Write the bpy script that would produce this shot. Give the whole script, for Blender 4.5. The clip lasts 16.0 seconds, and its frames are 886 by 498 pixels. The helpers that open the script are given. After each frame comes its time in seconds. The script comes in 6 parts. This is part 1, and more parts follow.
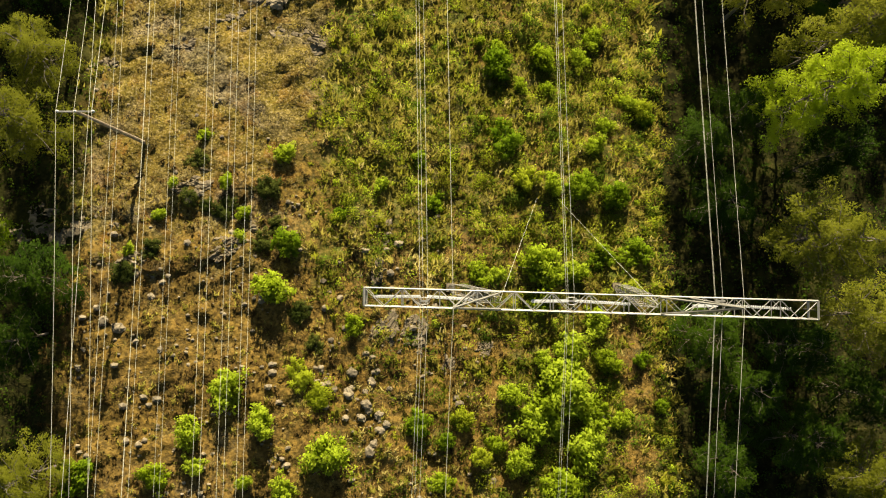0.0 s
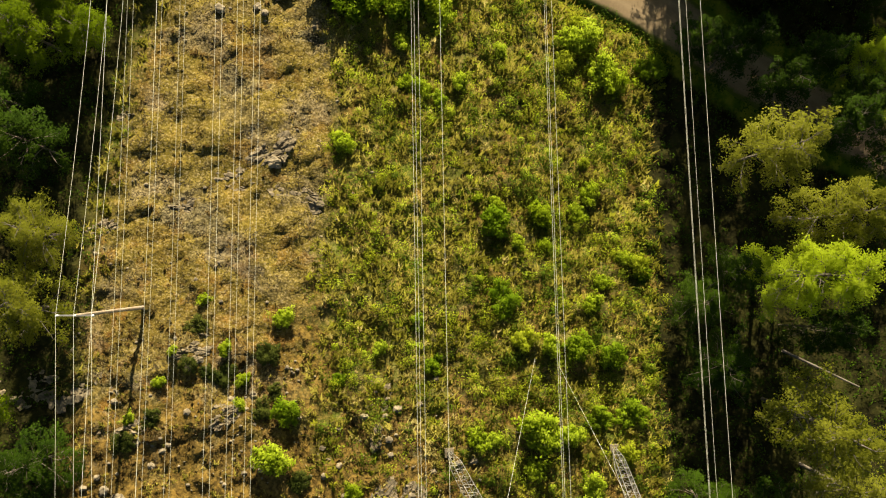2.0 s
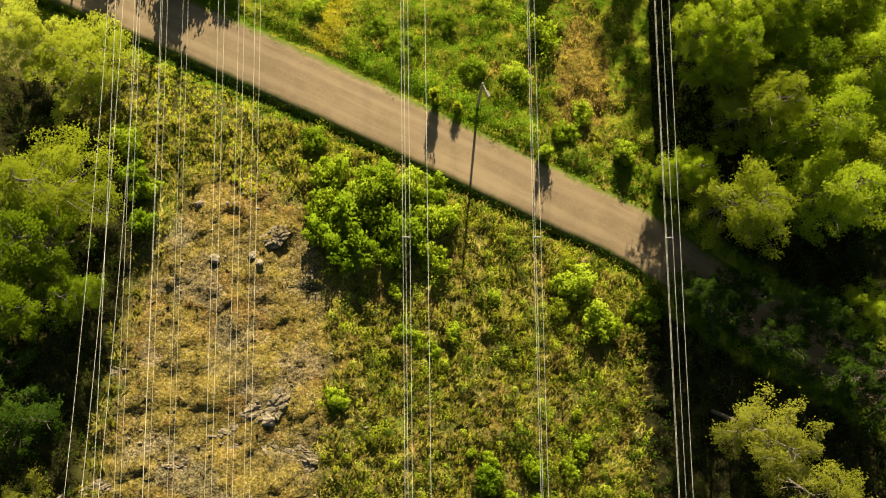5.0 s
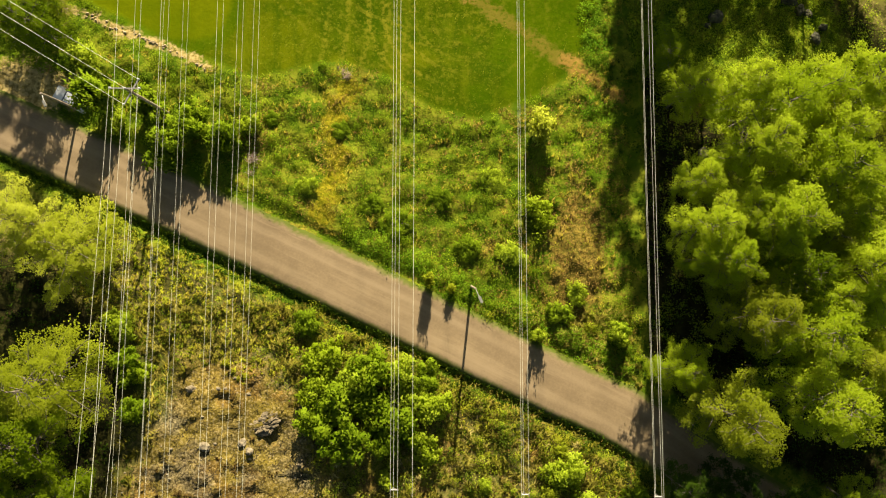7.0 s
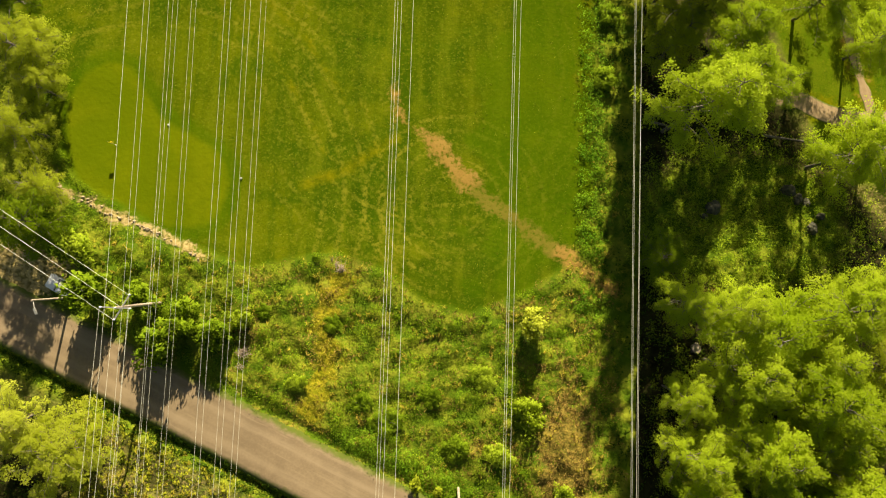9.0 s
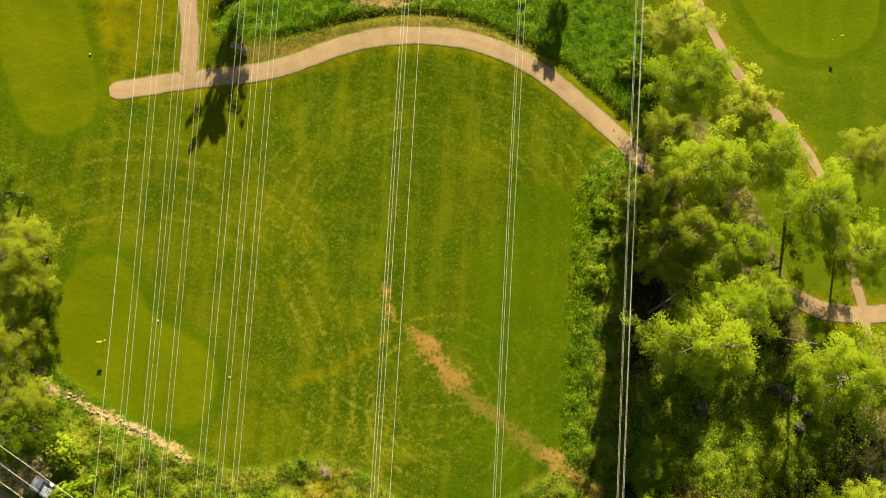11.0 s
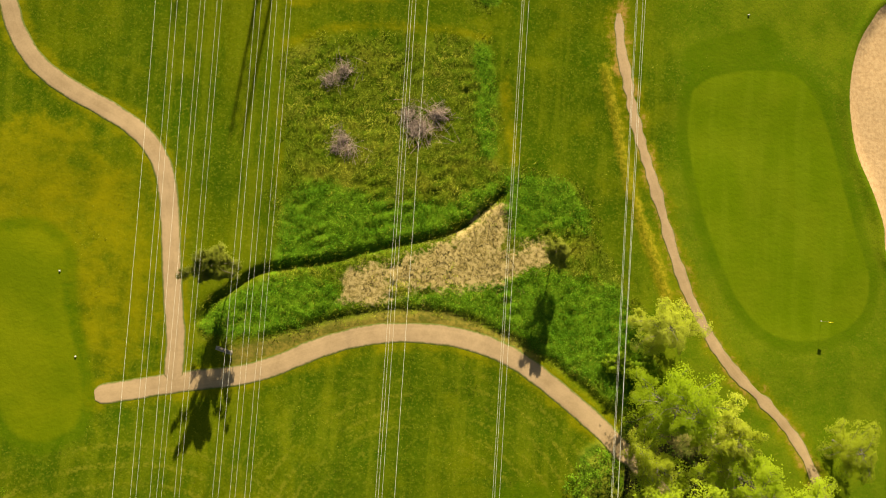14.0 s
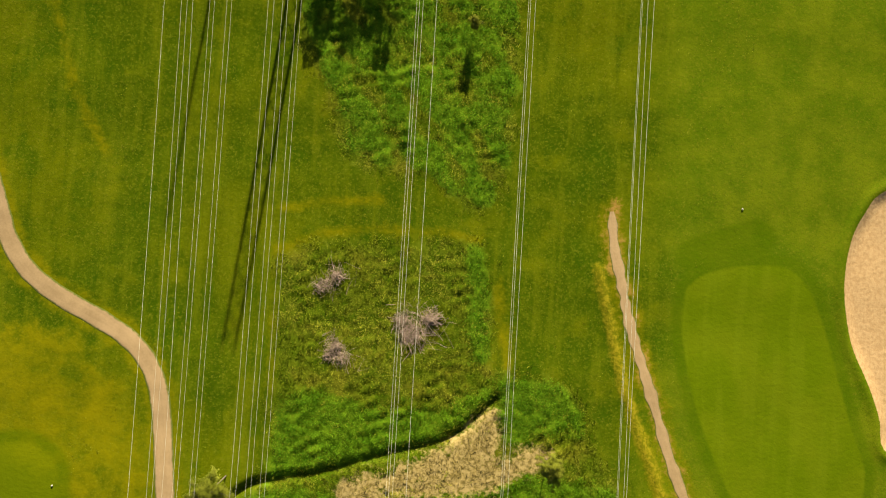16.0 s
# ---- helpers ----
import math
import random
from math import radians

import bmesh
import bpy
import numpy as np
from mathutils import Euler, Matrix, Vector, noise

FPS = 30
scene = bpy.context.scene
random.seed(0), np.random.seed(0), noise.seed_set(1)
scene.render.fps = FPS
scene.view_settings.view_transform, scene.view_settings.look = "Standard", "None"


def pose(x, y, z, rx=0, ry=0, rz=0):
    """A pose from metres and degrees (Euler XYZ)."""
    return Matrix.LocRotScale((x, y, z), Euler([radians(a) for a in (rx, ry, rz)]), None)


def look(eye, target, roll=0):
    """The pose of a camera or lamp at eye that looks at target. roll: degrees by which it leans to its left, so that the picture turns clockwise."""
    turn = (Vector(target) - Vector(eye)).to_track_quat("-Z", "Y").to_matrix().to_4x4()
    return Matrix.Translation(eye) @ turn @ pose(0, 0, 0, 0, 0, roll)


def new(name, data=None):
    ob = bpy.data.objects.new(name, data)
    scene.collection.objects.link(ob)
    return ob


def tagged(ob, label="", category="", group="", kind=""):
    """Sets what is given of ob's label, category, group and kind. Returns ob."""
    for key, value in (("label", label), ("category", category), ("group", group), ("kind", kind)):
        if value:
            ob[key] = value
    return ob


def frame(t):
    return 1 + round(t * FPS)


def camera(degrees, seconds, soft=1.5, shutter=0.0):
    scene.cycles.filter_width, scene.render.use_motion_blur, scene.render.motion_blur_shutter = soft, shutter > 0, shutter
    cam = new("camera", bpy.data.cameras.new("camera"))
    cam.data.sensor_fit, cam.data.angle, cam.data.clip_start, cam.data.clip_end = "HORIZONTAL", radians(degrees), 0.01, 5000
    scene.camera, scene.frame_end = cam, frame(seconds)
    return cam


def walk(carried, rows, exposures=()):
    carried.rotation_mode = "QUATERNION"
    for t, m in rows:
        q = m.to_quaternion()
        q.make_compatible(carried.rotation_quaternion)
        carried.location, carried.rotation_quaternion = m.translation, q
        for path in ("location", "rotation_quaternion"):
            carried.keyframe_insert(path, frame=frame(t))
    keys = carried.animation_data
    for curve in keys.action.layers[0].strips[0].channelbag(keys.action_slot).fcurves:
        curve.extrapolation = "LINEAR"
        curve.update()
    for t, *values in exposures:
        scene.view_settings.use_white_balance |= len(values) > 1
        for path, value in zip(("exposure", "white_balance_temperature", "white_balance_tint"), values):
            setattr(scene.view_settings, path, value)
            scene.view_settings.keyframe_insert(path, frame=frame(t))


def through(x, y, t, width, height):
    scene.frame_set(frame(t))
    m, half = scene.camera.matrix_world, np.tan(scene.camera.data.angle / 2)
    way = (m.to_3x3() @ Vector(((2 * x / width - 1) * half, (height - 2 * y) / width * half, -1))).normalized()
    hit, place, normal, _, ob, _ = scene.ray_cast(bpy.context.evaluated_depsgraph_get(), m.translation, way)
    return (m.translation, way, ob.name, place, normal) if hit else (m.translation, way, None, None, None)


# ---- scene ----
# ---- camera ----
cam = camera(62.4, 16.0, soft=1.1)
# seconds, x, y, z, pitch from straight down, bank, heading
ROWS = [
    (0, 0.00, 0.00, 69.30, 2.30, 0.18, 0.00),
    (0.5, -0.07, 4.09, 69.56, 2.15, 0.11, -0.02),
    (1, -0.06, 8.35, 69.82, 2.01, 0.06, -0.07),
    (1.5, -0.05, 13.07, 70.06, 1.91, 0.04, -0.11),
    (2, -0.02, 17.56, 70.28, 1.78, 0.02, -0.11),
    (2.5, 0.03, 22.23, 70.55, 1.72, -0.02, -0.11),
    (3, 0.09, 26.61, 70.81, 1.64, -0.05, -0.06),
    (3.5, 0.16, 31.25, 71.02, 1.69, -0.09, -0.03),
    (4, 0.23, 35.61, 71.11, 1.77, -0.11, -0.04),
    (6.5, 1.09, 60.67, 71.47, 1.89, -0.00, 0.91),
    (7, 1.24, 66.15, 71.53, 1.78, 0.00, 1.11),
    (7.5, 1.29, 72.06, 71.65, 1.77, -0.02, 1.37),
    (8, 1.40, 77.71, 71.74, 1.74, -0.02, 1.73),
    (8.5, 1.55, 83.70, 71.88, 1.83, 0.04, 2.27),
    (9, 1.74, 89.44, 72.04, 1.86, 0.12, 2.90),
    (11.5, 1.01, 120.28, 72.95, 1.92, -0.19, 4.56),
    (12, 1.14, 126.54, 73.13, 1.87, -0.03, 4.67),
    (12.5, 1.09, 133.20, 73.32, 1.89, 0.06, 4.73),
    (13, 0.95, 139.61, 73.55, 1.82, 0.14, 4.73),
    (13.5, 0.68, 146.37, 73.72, 1.83, 0.15, 4.72),
    (14, 0.36, 152.85, 73.82, 1.80, 0.13, 4.74),
    (14.5, 0.01, 159.68, 73.93, 1.85, 0.12, 4.69),
    (15, -0.39, 166.28, 74.14, 1.82, 0.09, 4.62),
    (15.5, -0.71, 173.30, 74.30, 1.88, 0.11, 4.55),
    (16, -0.80, 180.00, 74.39, 1.86, 0.20, 4.49),
]
walk(cam, [(t, pose(x, y, z, rx, ry, rz)) for t, x, y, z, rx, ry, rz in ROWS], [(0.0, 1.6, 7900.0, 8.0), (3.5, 1.68, 7900.0, 8.0), (8.0, 1.73, 7900.0, 8.0), (12.5, 1.7, 7900.0, 8.0), (16.0, 1.62, 7900.0, 8.0)])

# ---- light ----
SUN_HIGH, SUN_TURN = 22.0, 5.3          # elevation; degrees east of straight ahead
sky = bpy.data.worlds.new("sky")
scene.world = sky
sky.use_nodes = True
st = sky.node_tree.nodes.new("ShaderNodeTexSky")
st.sky_type, st.sun_disc = "NISHITA", False
st.sun_elevation, st.sun_rotation = radians(SUN_HIGH), radians(SUN_TURN)
sky.node_tree.links.new(st.outputs[0], sky.node_tree.nodes["Background"].inputs[0])
sky.node_tree.nodes["Background"].inputs[1].default_value = 0.042
lamp = bpy.data.lights.new("sun", "SUN")
lamp.energy, lamp.angle, lamp.color = 5.0, radians(0.55), (1.0, 0.93, 0.82)
sun = new("sun", lamp)
a, b = radians(SUN_HIGH), radians(SUN_TURN)
sun.matrix_world = look((0, 0, 0), (-math.sin(b) * math.cos(a), -math.cos(b) * math.cos(a), -math.sin(a)))

# ---- plan, in metres ----
ROAD = [
    (-120, 111.7), (-52, 83.1), (-42.5, 79), (-33, 74.9), (-23.5, 70.7), (-14, 66.4), (-4.5, 62.1), (5, 57.7),
    (14.5, 53.3), (24, 48.9), (36, 41.1), (50, 33.7), (90, 13.2), (160, -16.8),
]

PATH_CLUB = [
    (-42.4, 133.7), (-38.1, 134.7), (-34, 135.7), (-30.9, 136.4), (-27.7, 137), (-24.2, 137.7), (-20.1, 139.2), (-16, 141.3),
    (-13.2, 142.5), (-9.7, 143.7), (-6.1, 144.4), (-1.7, 144.7), (2.7, 144.5), (7.2, 143.5), (11.1, 141.9), (15, 139.5),
    (19, 136.7), (22.6, 134), (25.4, 131.5), (28.6, 129.1), (37.5, 119.5), (44.1, 115.3), (47.3, 114.8), (52.3, 113.1),
    (57.3, 112.8), (63, 113.4),
]

PATH_NORTH = [
    (-32.8, 136.4), (-33.1, 141.5), (-33.6, 144.1), (-34.1, 146.9), (-35, 152.6), (-35.7, 157), (-36.8, 162), (-38.7, 165.6),
    (-41.6, 168.3), (-45.6, 170.5), (-50, 172.5), (-53.6, 174.5), (-56.5, 176.9), (-59, 180.5), (-60.3, 183.8), (-66.7, 200.1),
]

PATH_GREEN = [
    (21.2, 190.1), (21.9, 185.1), (22.8, 181.9), (24.4, 175.8), (26.3, 170.5), (28.6, 164.5), (31, 157.9), (33.3, 152.7),
    (34.4, 150.8), (37.1, 146.4), (40.5, 142.5), (44.7, 139), (48.1, 135.8), (50.7, 132.6), (52.5, 129.3), (54.1, 126.4),
    (56.2, 119.7), (58.1, 114.5), (59, 110.8), (59.8, 108),
]

DITCH = [
    (-30.3, 144.1), (-29.2, 146.3), (-26.9, 148.3), (-23.5, 150.9), (-19.2, 152), (-14.2, 153.2), (-10, 154.8), (-5.7, 156.1),
    (-0.6, 157.6), (2.3, 159), (5.1, 161.7), (7.7, 164.4),
]

WILD_SOUTH = [
    (-23.2, 179.8), (-18.9, 182.1), (-9.2, 183), (1.3, 184), (4.4, 181.6), (5.5, 174), (6.8, 167.6), (15.7, 166.3),
    (19, 162.6), (20.1, 158.1), (23.4, 153.9), (25.9, 149.9), (28.7, 144.2), (29, 138.3), (26.1, 135.9), (21.3, 138.7),
    (16.6, 141.4), (11.9, 144.2), (6.5, 146.4), (2, 147.5), (-2.5, 147.9), (-6.8, 147.4), (-11.1, 146), (-15.3, 144.6),
    (-19.5, 143.2), (-24.4, 142), (-29.4, 142.1), (-30.7, 144.1), (-29.2, 146.6), (-25.9, 148.9), (-22.4, 150.5), (-21.3, 153.7),
    (-21.9, 161), (-21.7, 167),
]

WILD_NORTH = [
    (-21.9, 226), (-22.9, 214.9), (-21.6, 208.4), (-17.6, 201.8), (-16.5, 197.3), (-13.9, 193.5), (-9.3, 192.9), (-4, 192.8),
    (-0.7, 190.5), (1.7, 188.7), (4.6, 190.2), (5.9, 193.8), (6.7, 198.5), (6.7, 206.3), (6.2, 217.7), (6.5, 226),
]

REEDS = [
    (-12.7, 151.5), (-9.5, 153.1), (-5.9, 153.3), (-4.5, 154.7), (1.2, 157.4), (4.6, 161), (7.2, 162), (8.2, 159.1),
    (8, 156.1), (13.2, 158), (14.1, 155.4), (9, 153.2), (7.6, 151.6), (3.2, 151.2), (-2.7, 150.4), (-6.4, 151.2),
    (-6.6, 149), (-9.8, 147.7), (-12.4, 148.2),
]

GREEN_EAST = [
    (32.2, 180.4), (35.1, 182.7), (40.7, 184.2), (46.5, 184.3), (50, 181.4), (52.9, 175.3), (54.9, 169.2), (57.4, 162.2),
    (59.4, 156.9), (58.7, 152.1), (55.1, 148.8), (50.1, 147.5), (45.2, 148.2), (40.9, 151.7), (37.8, 156.8), (35.1, 162.8),
    (33.2, 168.8), (32, 174.9),
]

GREEN_SOUTH = [
    (-43.5, 111.3), (-41, 113.1), (-38.1, 112.6), (-36.1, 109.9), (-33.4, 106.5), (-29.8, 104.6), (-26.5, 102.6), (-24.9, 99.9),
    (-25.3, 96.4), (-26.7, 94), (-29.3, 93.3), (-32.7, 93.6), (-36.3, 95.5), (-39.8, 96.7), (-42.7, 98.6), (-44.1, 101.7),
    (-45, 105.1), (-44.7, 109.1),
]

TEE_WEST = [
    (-61.1, 152.5), (-58.2, 153.1), (-53.9, 154), (-50.4, 153), (-48.6, 150.9), (-48.2, 147.6), (-47.2, 143.2), (-45.5, 139),
    (-44.1, 134), (-44, 130.4), (-46.5, 128.1), (-49.3, 127.5), (-52.7, 129), (-54.7, 132.4), (-55.9, 135.2), (-58.7, 141.6),
    (-60.9, 148.8),
]

BUNKER = [
    (74, 203), (60.7, 196.5), (57.6, 193), (55.7, 188.7), (55, 183), (55.6, 178.3), (56.9, 173.7), (59.3, 169.1),
    (61.2, 164.5), (62.5, 159.9), (70.5, 160), (78, 180),
]

DIRT_STREAK = [
    (22.4, 88.4), (20.2, 89.9), (18.1, 91.2), (15.5, 92.6), (13.0, 94.2), (10.4, 96.0), (7.9, 97.7), (5.3, 99.8), (2.7, 102.0), (1.0, 103.8), (-0.5, 105.5),
]

DIRT_FADE = [(-0.4, 105.5), (-2.4, 106.6), (-4.4, 107.9), (-5.1, 110.4), (-5.5, 112.5)]

STONE_EDGE = [
    (-46.1, 98.8), (-45.3, 97.4), (-42.4, 96.2), (-39.6, 95), (-36.1, 93.7), (-33.9, 92.7), (-31.2, 91.7), (-28.7, 90.8),
    (-27.6, 89.8),
]

DRY_WEST = [
    (-64.9, 165.7), (-54.7, 168.8), (-47.9, 167.8), (-41.1, 160.9), (-36.6, 151), (-35.8, 141.8), (-40.1, 135.8), (-45.5, 138.9),
    (-48.5, 150.1), (-55.7, 153.8), (-62.8, 151.8),
]

MOWER_ARCS = [[(-29.1, 122.9), (-21.3, 116.5), (-16.3, 108.6), (-13.7, 103.4)], [(-25.8, 125.3), (-17.3, 118.2), (-11.6, 110.3)]]
RIDGE = [(19.9, 182.2), (21.2, 177.4), (22.5, 172.9), (24.4, 166.2), (26.5, 161.1), (28.5, 156.7), (30.3, 152.3), (30.3, 150.2)]
DRY_LINES = [
    [(21.3, 184.1), (24.5, 168.0), (26.9, 160.6), (29.2, 154.7), (31.1, 150.3)],
    [(-23.0, 181.7), (-22.7, 171.5), (-22.1, 161.8)],
    [(6.2, 178.7), (8.3, 168.1)],
    [(-55.7, 212.4), (-52.7, 201.1), (-46.9, 192.4)],
    [(-15.7, 99.1), (-11.7, 101.0), (-5.1, 105.7)],
    [(-22.2, 181.6), (-18.3, 183.8), (-12.4, 184.9), (-3.4, 185.2), (3.5, 184.8)],
    [(-23.1, 186.9), (-17.2, 188.2), (-9.8, 189.2)],
    [(6.6, 179.3), (7.6, 174.1), (8.6, 168.9)],
    [(-55.6, 210.9), (-52.9, 203.4), (-50, 196.4)],
]
DRY_BANK = [
    (-25.2, 140), (-20.4, 141.9), (-15.5, 143.9), (-10.6, 145.7), (-6.3, 146.6), (-1.2, 147), (3.3, 146.5), (7.9, 145.2),
    (12.5, 143.2),
]
MARGIN = [
    (-21.9, 142.8), (-17.7, 144.2), (-13.5, 145.7), (-9.3, 146.9), (-6.4, 147.4), (-0.5, 147.8), (4.8, 146.8), (10.2, 144.6),
    (15.6, 142.3), (20.4, 138.8), (23.2, 136.4),
]

LUSH_WEST = [
    (-30.4, 144.3), (-25.8, 148.3), (-21.6, 150.1), (-17.3, 150.8), (-12.9, 150), (-12.3, 147.2), (-15.4, 145.5), (-19.5, 143.8),
    (-25.1, 142.3), (-29.4, 142.3),
]

LUSH_NORTH = [
    (-21.3, 161.1), (-17.2, 163.7), (-11.1, 162), (-6.6, 161.6), (0.8, 162.2), (5.8, 165.6), (7, 164.6), (3.2, 160.2),
    (-4.7, 156.2), (-13.3, 153.6), (-21.7, 151.1), (-21.5, 156.7),
]

LUSH_EAST = [
    (7.2, 166.9), (15.7, 166.3), (19, 162.6), (19.2, 160), (13.1, 159.8), (9.1, 157.6), (7.6, 161.3),
]

LUSH_SOUTH = [
    (-5.5, 148.8), (1.7, 150.8), (9, 152.8), (13.4, 154.6), (19.6, 153.2), (23.9, 152.8), (25.7, 149.2), (28.7, 143.4),
    (28.2, 138.2), (25.3, 136.6), (20.5, 140), (15.8, 142.6), (11.1, 145.2), (5.7, 147.4), (0.4, 148.5),
]

LUSH_BAND = [
    (3, 182.6), (3.9, 178.5), (4, 173.9), (4.9, 169.4),
]

VERGE_NORTH = [
    [(-20.9, 72.1), (-14.3, 69.4), (-7.6, 66.0)],
]

TRAIL = [
    (-10.6, 88.4), (-12.1, 85.5), (-12.2, 82.0), (-11.5, 78.6), (-12.2, 75.2), (-13.1, 72.5),
]

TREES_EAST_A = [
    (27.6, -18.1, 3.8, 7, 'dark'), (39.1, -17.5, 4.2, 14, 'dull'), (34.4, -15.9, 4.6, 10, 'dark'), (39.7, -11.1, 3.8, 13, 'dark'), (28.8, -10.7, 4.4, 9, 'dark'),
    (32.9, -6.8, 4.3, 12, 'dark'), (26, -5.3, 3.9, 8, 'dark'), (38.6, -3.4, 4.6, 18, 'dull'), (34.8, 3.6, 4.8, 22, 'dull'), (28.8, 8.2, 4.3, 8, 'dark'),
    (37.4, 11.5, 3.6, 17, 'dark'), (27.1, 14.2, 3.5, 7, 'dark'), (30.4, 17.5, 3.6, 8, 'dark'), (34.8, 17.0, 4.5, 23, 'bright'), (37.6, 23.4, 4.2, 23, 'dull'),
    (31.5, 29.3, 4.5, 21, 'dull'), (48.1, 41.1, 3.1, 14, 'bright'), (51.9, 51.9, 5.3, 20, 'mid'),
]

TREES_EAST_B = [
    (31.9, 52.3, 5, 21, 'olive'), (40.5, 53.9, 5.4, 21, 'bright'), (27.1, 56.1, 3.4, 13, 'bright'), (47.2, 57.8, 5, 21, 'olive'), (39.3, 60.7, 4.9, 22, 'bright'),
    (50.9, 62.4, 5.4, 21, 'bright'), (33.6, 62.9, 4.3, 21, 'olive'), (38.6, 66.9, 4.1, 20, 'mid'), (45.8, 67.1, 5, 22, 'bright'), (29.1, 71.4, 3.5, 20, 'bright'),
    (36.2, 72.1, 5.2, 22, 'bright'), (43.5, 77.7, 5.6, 22, 'bright'), (34.6, 80.3, 4.6, 21, 'bright'), (52.3, 81.3, 5.5, 21, 'olive'), (37.1, 84.9, 6.2, 21, 'bright'),
    (46.5, 87.5, 5.2, 20, 'bright'), (27.6, 92.3, 3.9, 7, 'mid'),
]

TREES_EAST_C = [
    (48.4, 105.6, 5.4, 20, 'bright'), (56.5, 106.8, 4.8, 15, 'olive'), (28.8, 109.0, 5.6, 26, 'bright'), (33.4, 112.5, 4.6, 21, 'bright'), (27.8, 120.6, 4.1, 24, 'olive'),
    (35.4, 119.6, 4.4, 15, 'bright'), (41.6, 114.6, 3.6, 10, 'bright'), (54, 120.9, 4.1, 14, 'bright'), (46.7, 125.6, 5.2, 15, 'bright'), (29, 127.8, 5.1, 24, 'bright'), (37.9, 130.6, 5.3, 17, 'bright'), (55.1, 134.3, 3.7, 8, 'olive'),
    (35.9, 136.3, 4.8, 15, 'pale'), (29.4, 139, 5.4, 17, 'bright'), (29, 148, 4.9, 8, 'pale'), (14.4, 156.6, 2, 8, 'sparse'),
]

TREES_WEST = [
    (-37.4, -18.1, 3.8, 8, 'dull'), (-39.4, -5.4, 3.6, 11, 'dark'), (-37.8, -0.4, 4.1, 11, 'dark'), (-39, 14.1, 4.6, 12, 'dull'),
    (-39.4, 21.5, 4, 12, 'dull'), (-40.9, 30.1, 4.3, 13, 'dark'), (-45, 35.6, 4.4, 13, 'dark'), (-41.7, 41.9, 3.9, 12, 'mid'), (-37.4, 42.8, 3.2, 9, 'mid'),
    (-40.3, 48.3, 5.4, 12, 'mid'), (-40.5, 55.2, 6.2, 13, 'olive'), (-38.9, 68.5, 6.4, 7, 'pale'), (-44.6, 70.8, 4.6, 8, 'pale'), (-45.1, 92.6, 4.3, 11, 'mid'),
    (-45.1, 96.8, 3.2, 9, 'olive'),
]

TREES_WEST_FAR = [
    (-47.1, 103.5, 4.4, 12, 'olive'), (-45.7, 108.2, 2.9, 9, 'olive'), (-47, 112.2, 4.1, 11, 'olive'), (-47.8, 115, 3, 9, 'olive'), (-51.2, 119.9, 3.9, 10, 'mid'),
    (-27, 151.7, 2.9, 12, 'sparse'), (0.5, 213.5, 1, 4, 'sparse'), (-11.2, 217.5, 2.2, 4, 'dark'), (-20.0, 217.2, 2.4, 4.6, 'dark'), (-15.6, 219.6, 2.4, 4.8, 'mid'), (-12.6, 223.5, 2.8, 6, 'dark'), (-18.6, 224, 2.8, 6, 'dark'),
]

BUSHES_A = [
    (11.5, -19.9, 2.5, 2.6, 'lime'), (-15.4, -19.9, 1.4, 1.6, 'lime'), (-19.2, -19.4, 1, 1.5, 'lime'), (-27.6, -18.7, 1.6, 2, 'lime'), (-35, -18.4, 2.1, 2.5, 'green'), (-23.8, -17.8, 1.1, 1.6, 'lime'),
    (7.2, -17.8, 1.9, 2.5, 'lime'), (-11.4, -16.9, 2.4, 3, 'lime'), (13.8, -16.3, 2.8, 3, 'lime'), (0.1, -15.8, 1.1, 1, 'green'), (-24.5, -14.8, 1.9, 2.5, 'lime'), (-2.6, -14.3, 1.7, 1.6, 'green'),
    (-17.7, -13.6, 1.9, 2.5, 'lime'), (9.4, -13.5, 2.8, 3, 'lime'), (12.3, -10.9, 3.3, 3.5, 'lime'), (-21, -10.7, 2.1, 2.5, 'lime'), (16.3, -8.3, 1.7, 2, 'lime'), (-9.1, -4.6, 1.2, 1.2, 'lime'),
    (-16.8, -0.9, 2.3, 2.5, 'lime'), (3.5, 0.5, 1.4, 1.6, 'lime'), (13, 0.7, 1.7, 2.5, 'lime'), (9.8, 1.3, 2.6, 3, 'lime'),
]

BUSHES_B = [
    (20, 2.8, 1.9, 2, 'green'), (-15.7, 3.6, 1.8, 1.8, 'green'), (-28.9, 6.4, 0.9, 1, 'lime'), (-10.8, 6.5, 0.9, 0.9, 'green'), (-20.4, 6.7, 1, 1.2, 'lime'), (17.9, 8.8, 1.8, 2, 'green'),
    (-27.4, 9.6, 0.7, 1, 'lime'), (14.2, 9.6, 1.9, 2.4, 'green'), (-22.2, 9.9, 1, 1.2, 'lime'), (-16.4, 12.9, 1.3, 1.2, 'lime'), (6.6, 14.4, 2.1, 1.4, 'green'), (-24.8, 14.7, 0.8, 1, 'lime'),
    (8, 20.7, 1.1, 1.3, 'lime'), (5.5, 23, 2.1, 2, 'green'), (10.7, 23.7, 1.8, 2.4, 'lime'), (16.1, 26, 1.5, 2, 'lime'), (-10.9, 31.5, 1.7, 1.6, 'lime'), (17.8, 40.1, 2.2, 2.6, 'lime'),
    (24, 40.9, 1.9, 1.5, 'green'), (-4.6, 43.1, 1.2, 1.5, 'lime'), (14.6, 43.6, 2.4, 3, 'lime'), (-0.6, 46.6, 2.2, 2.5, 'lime'),
]

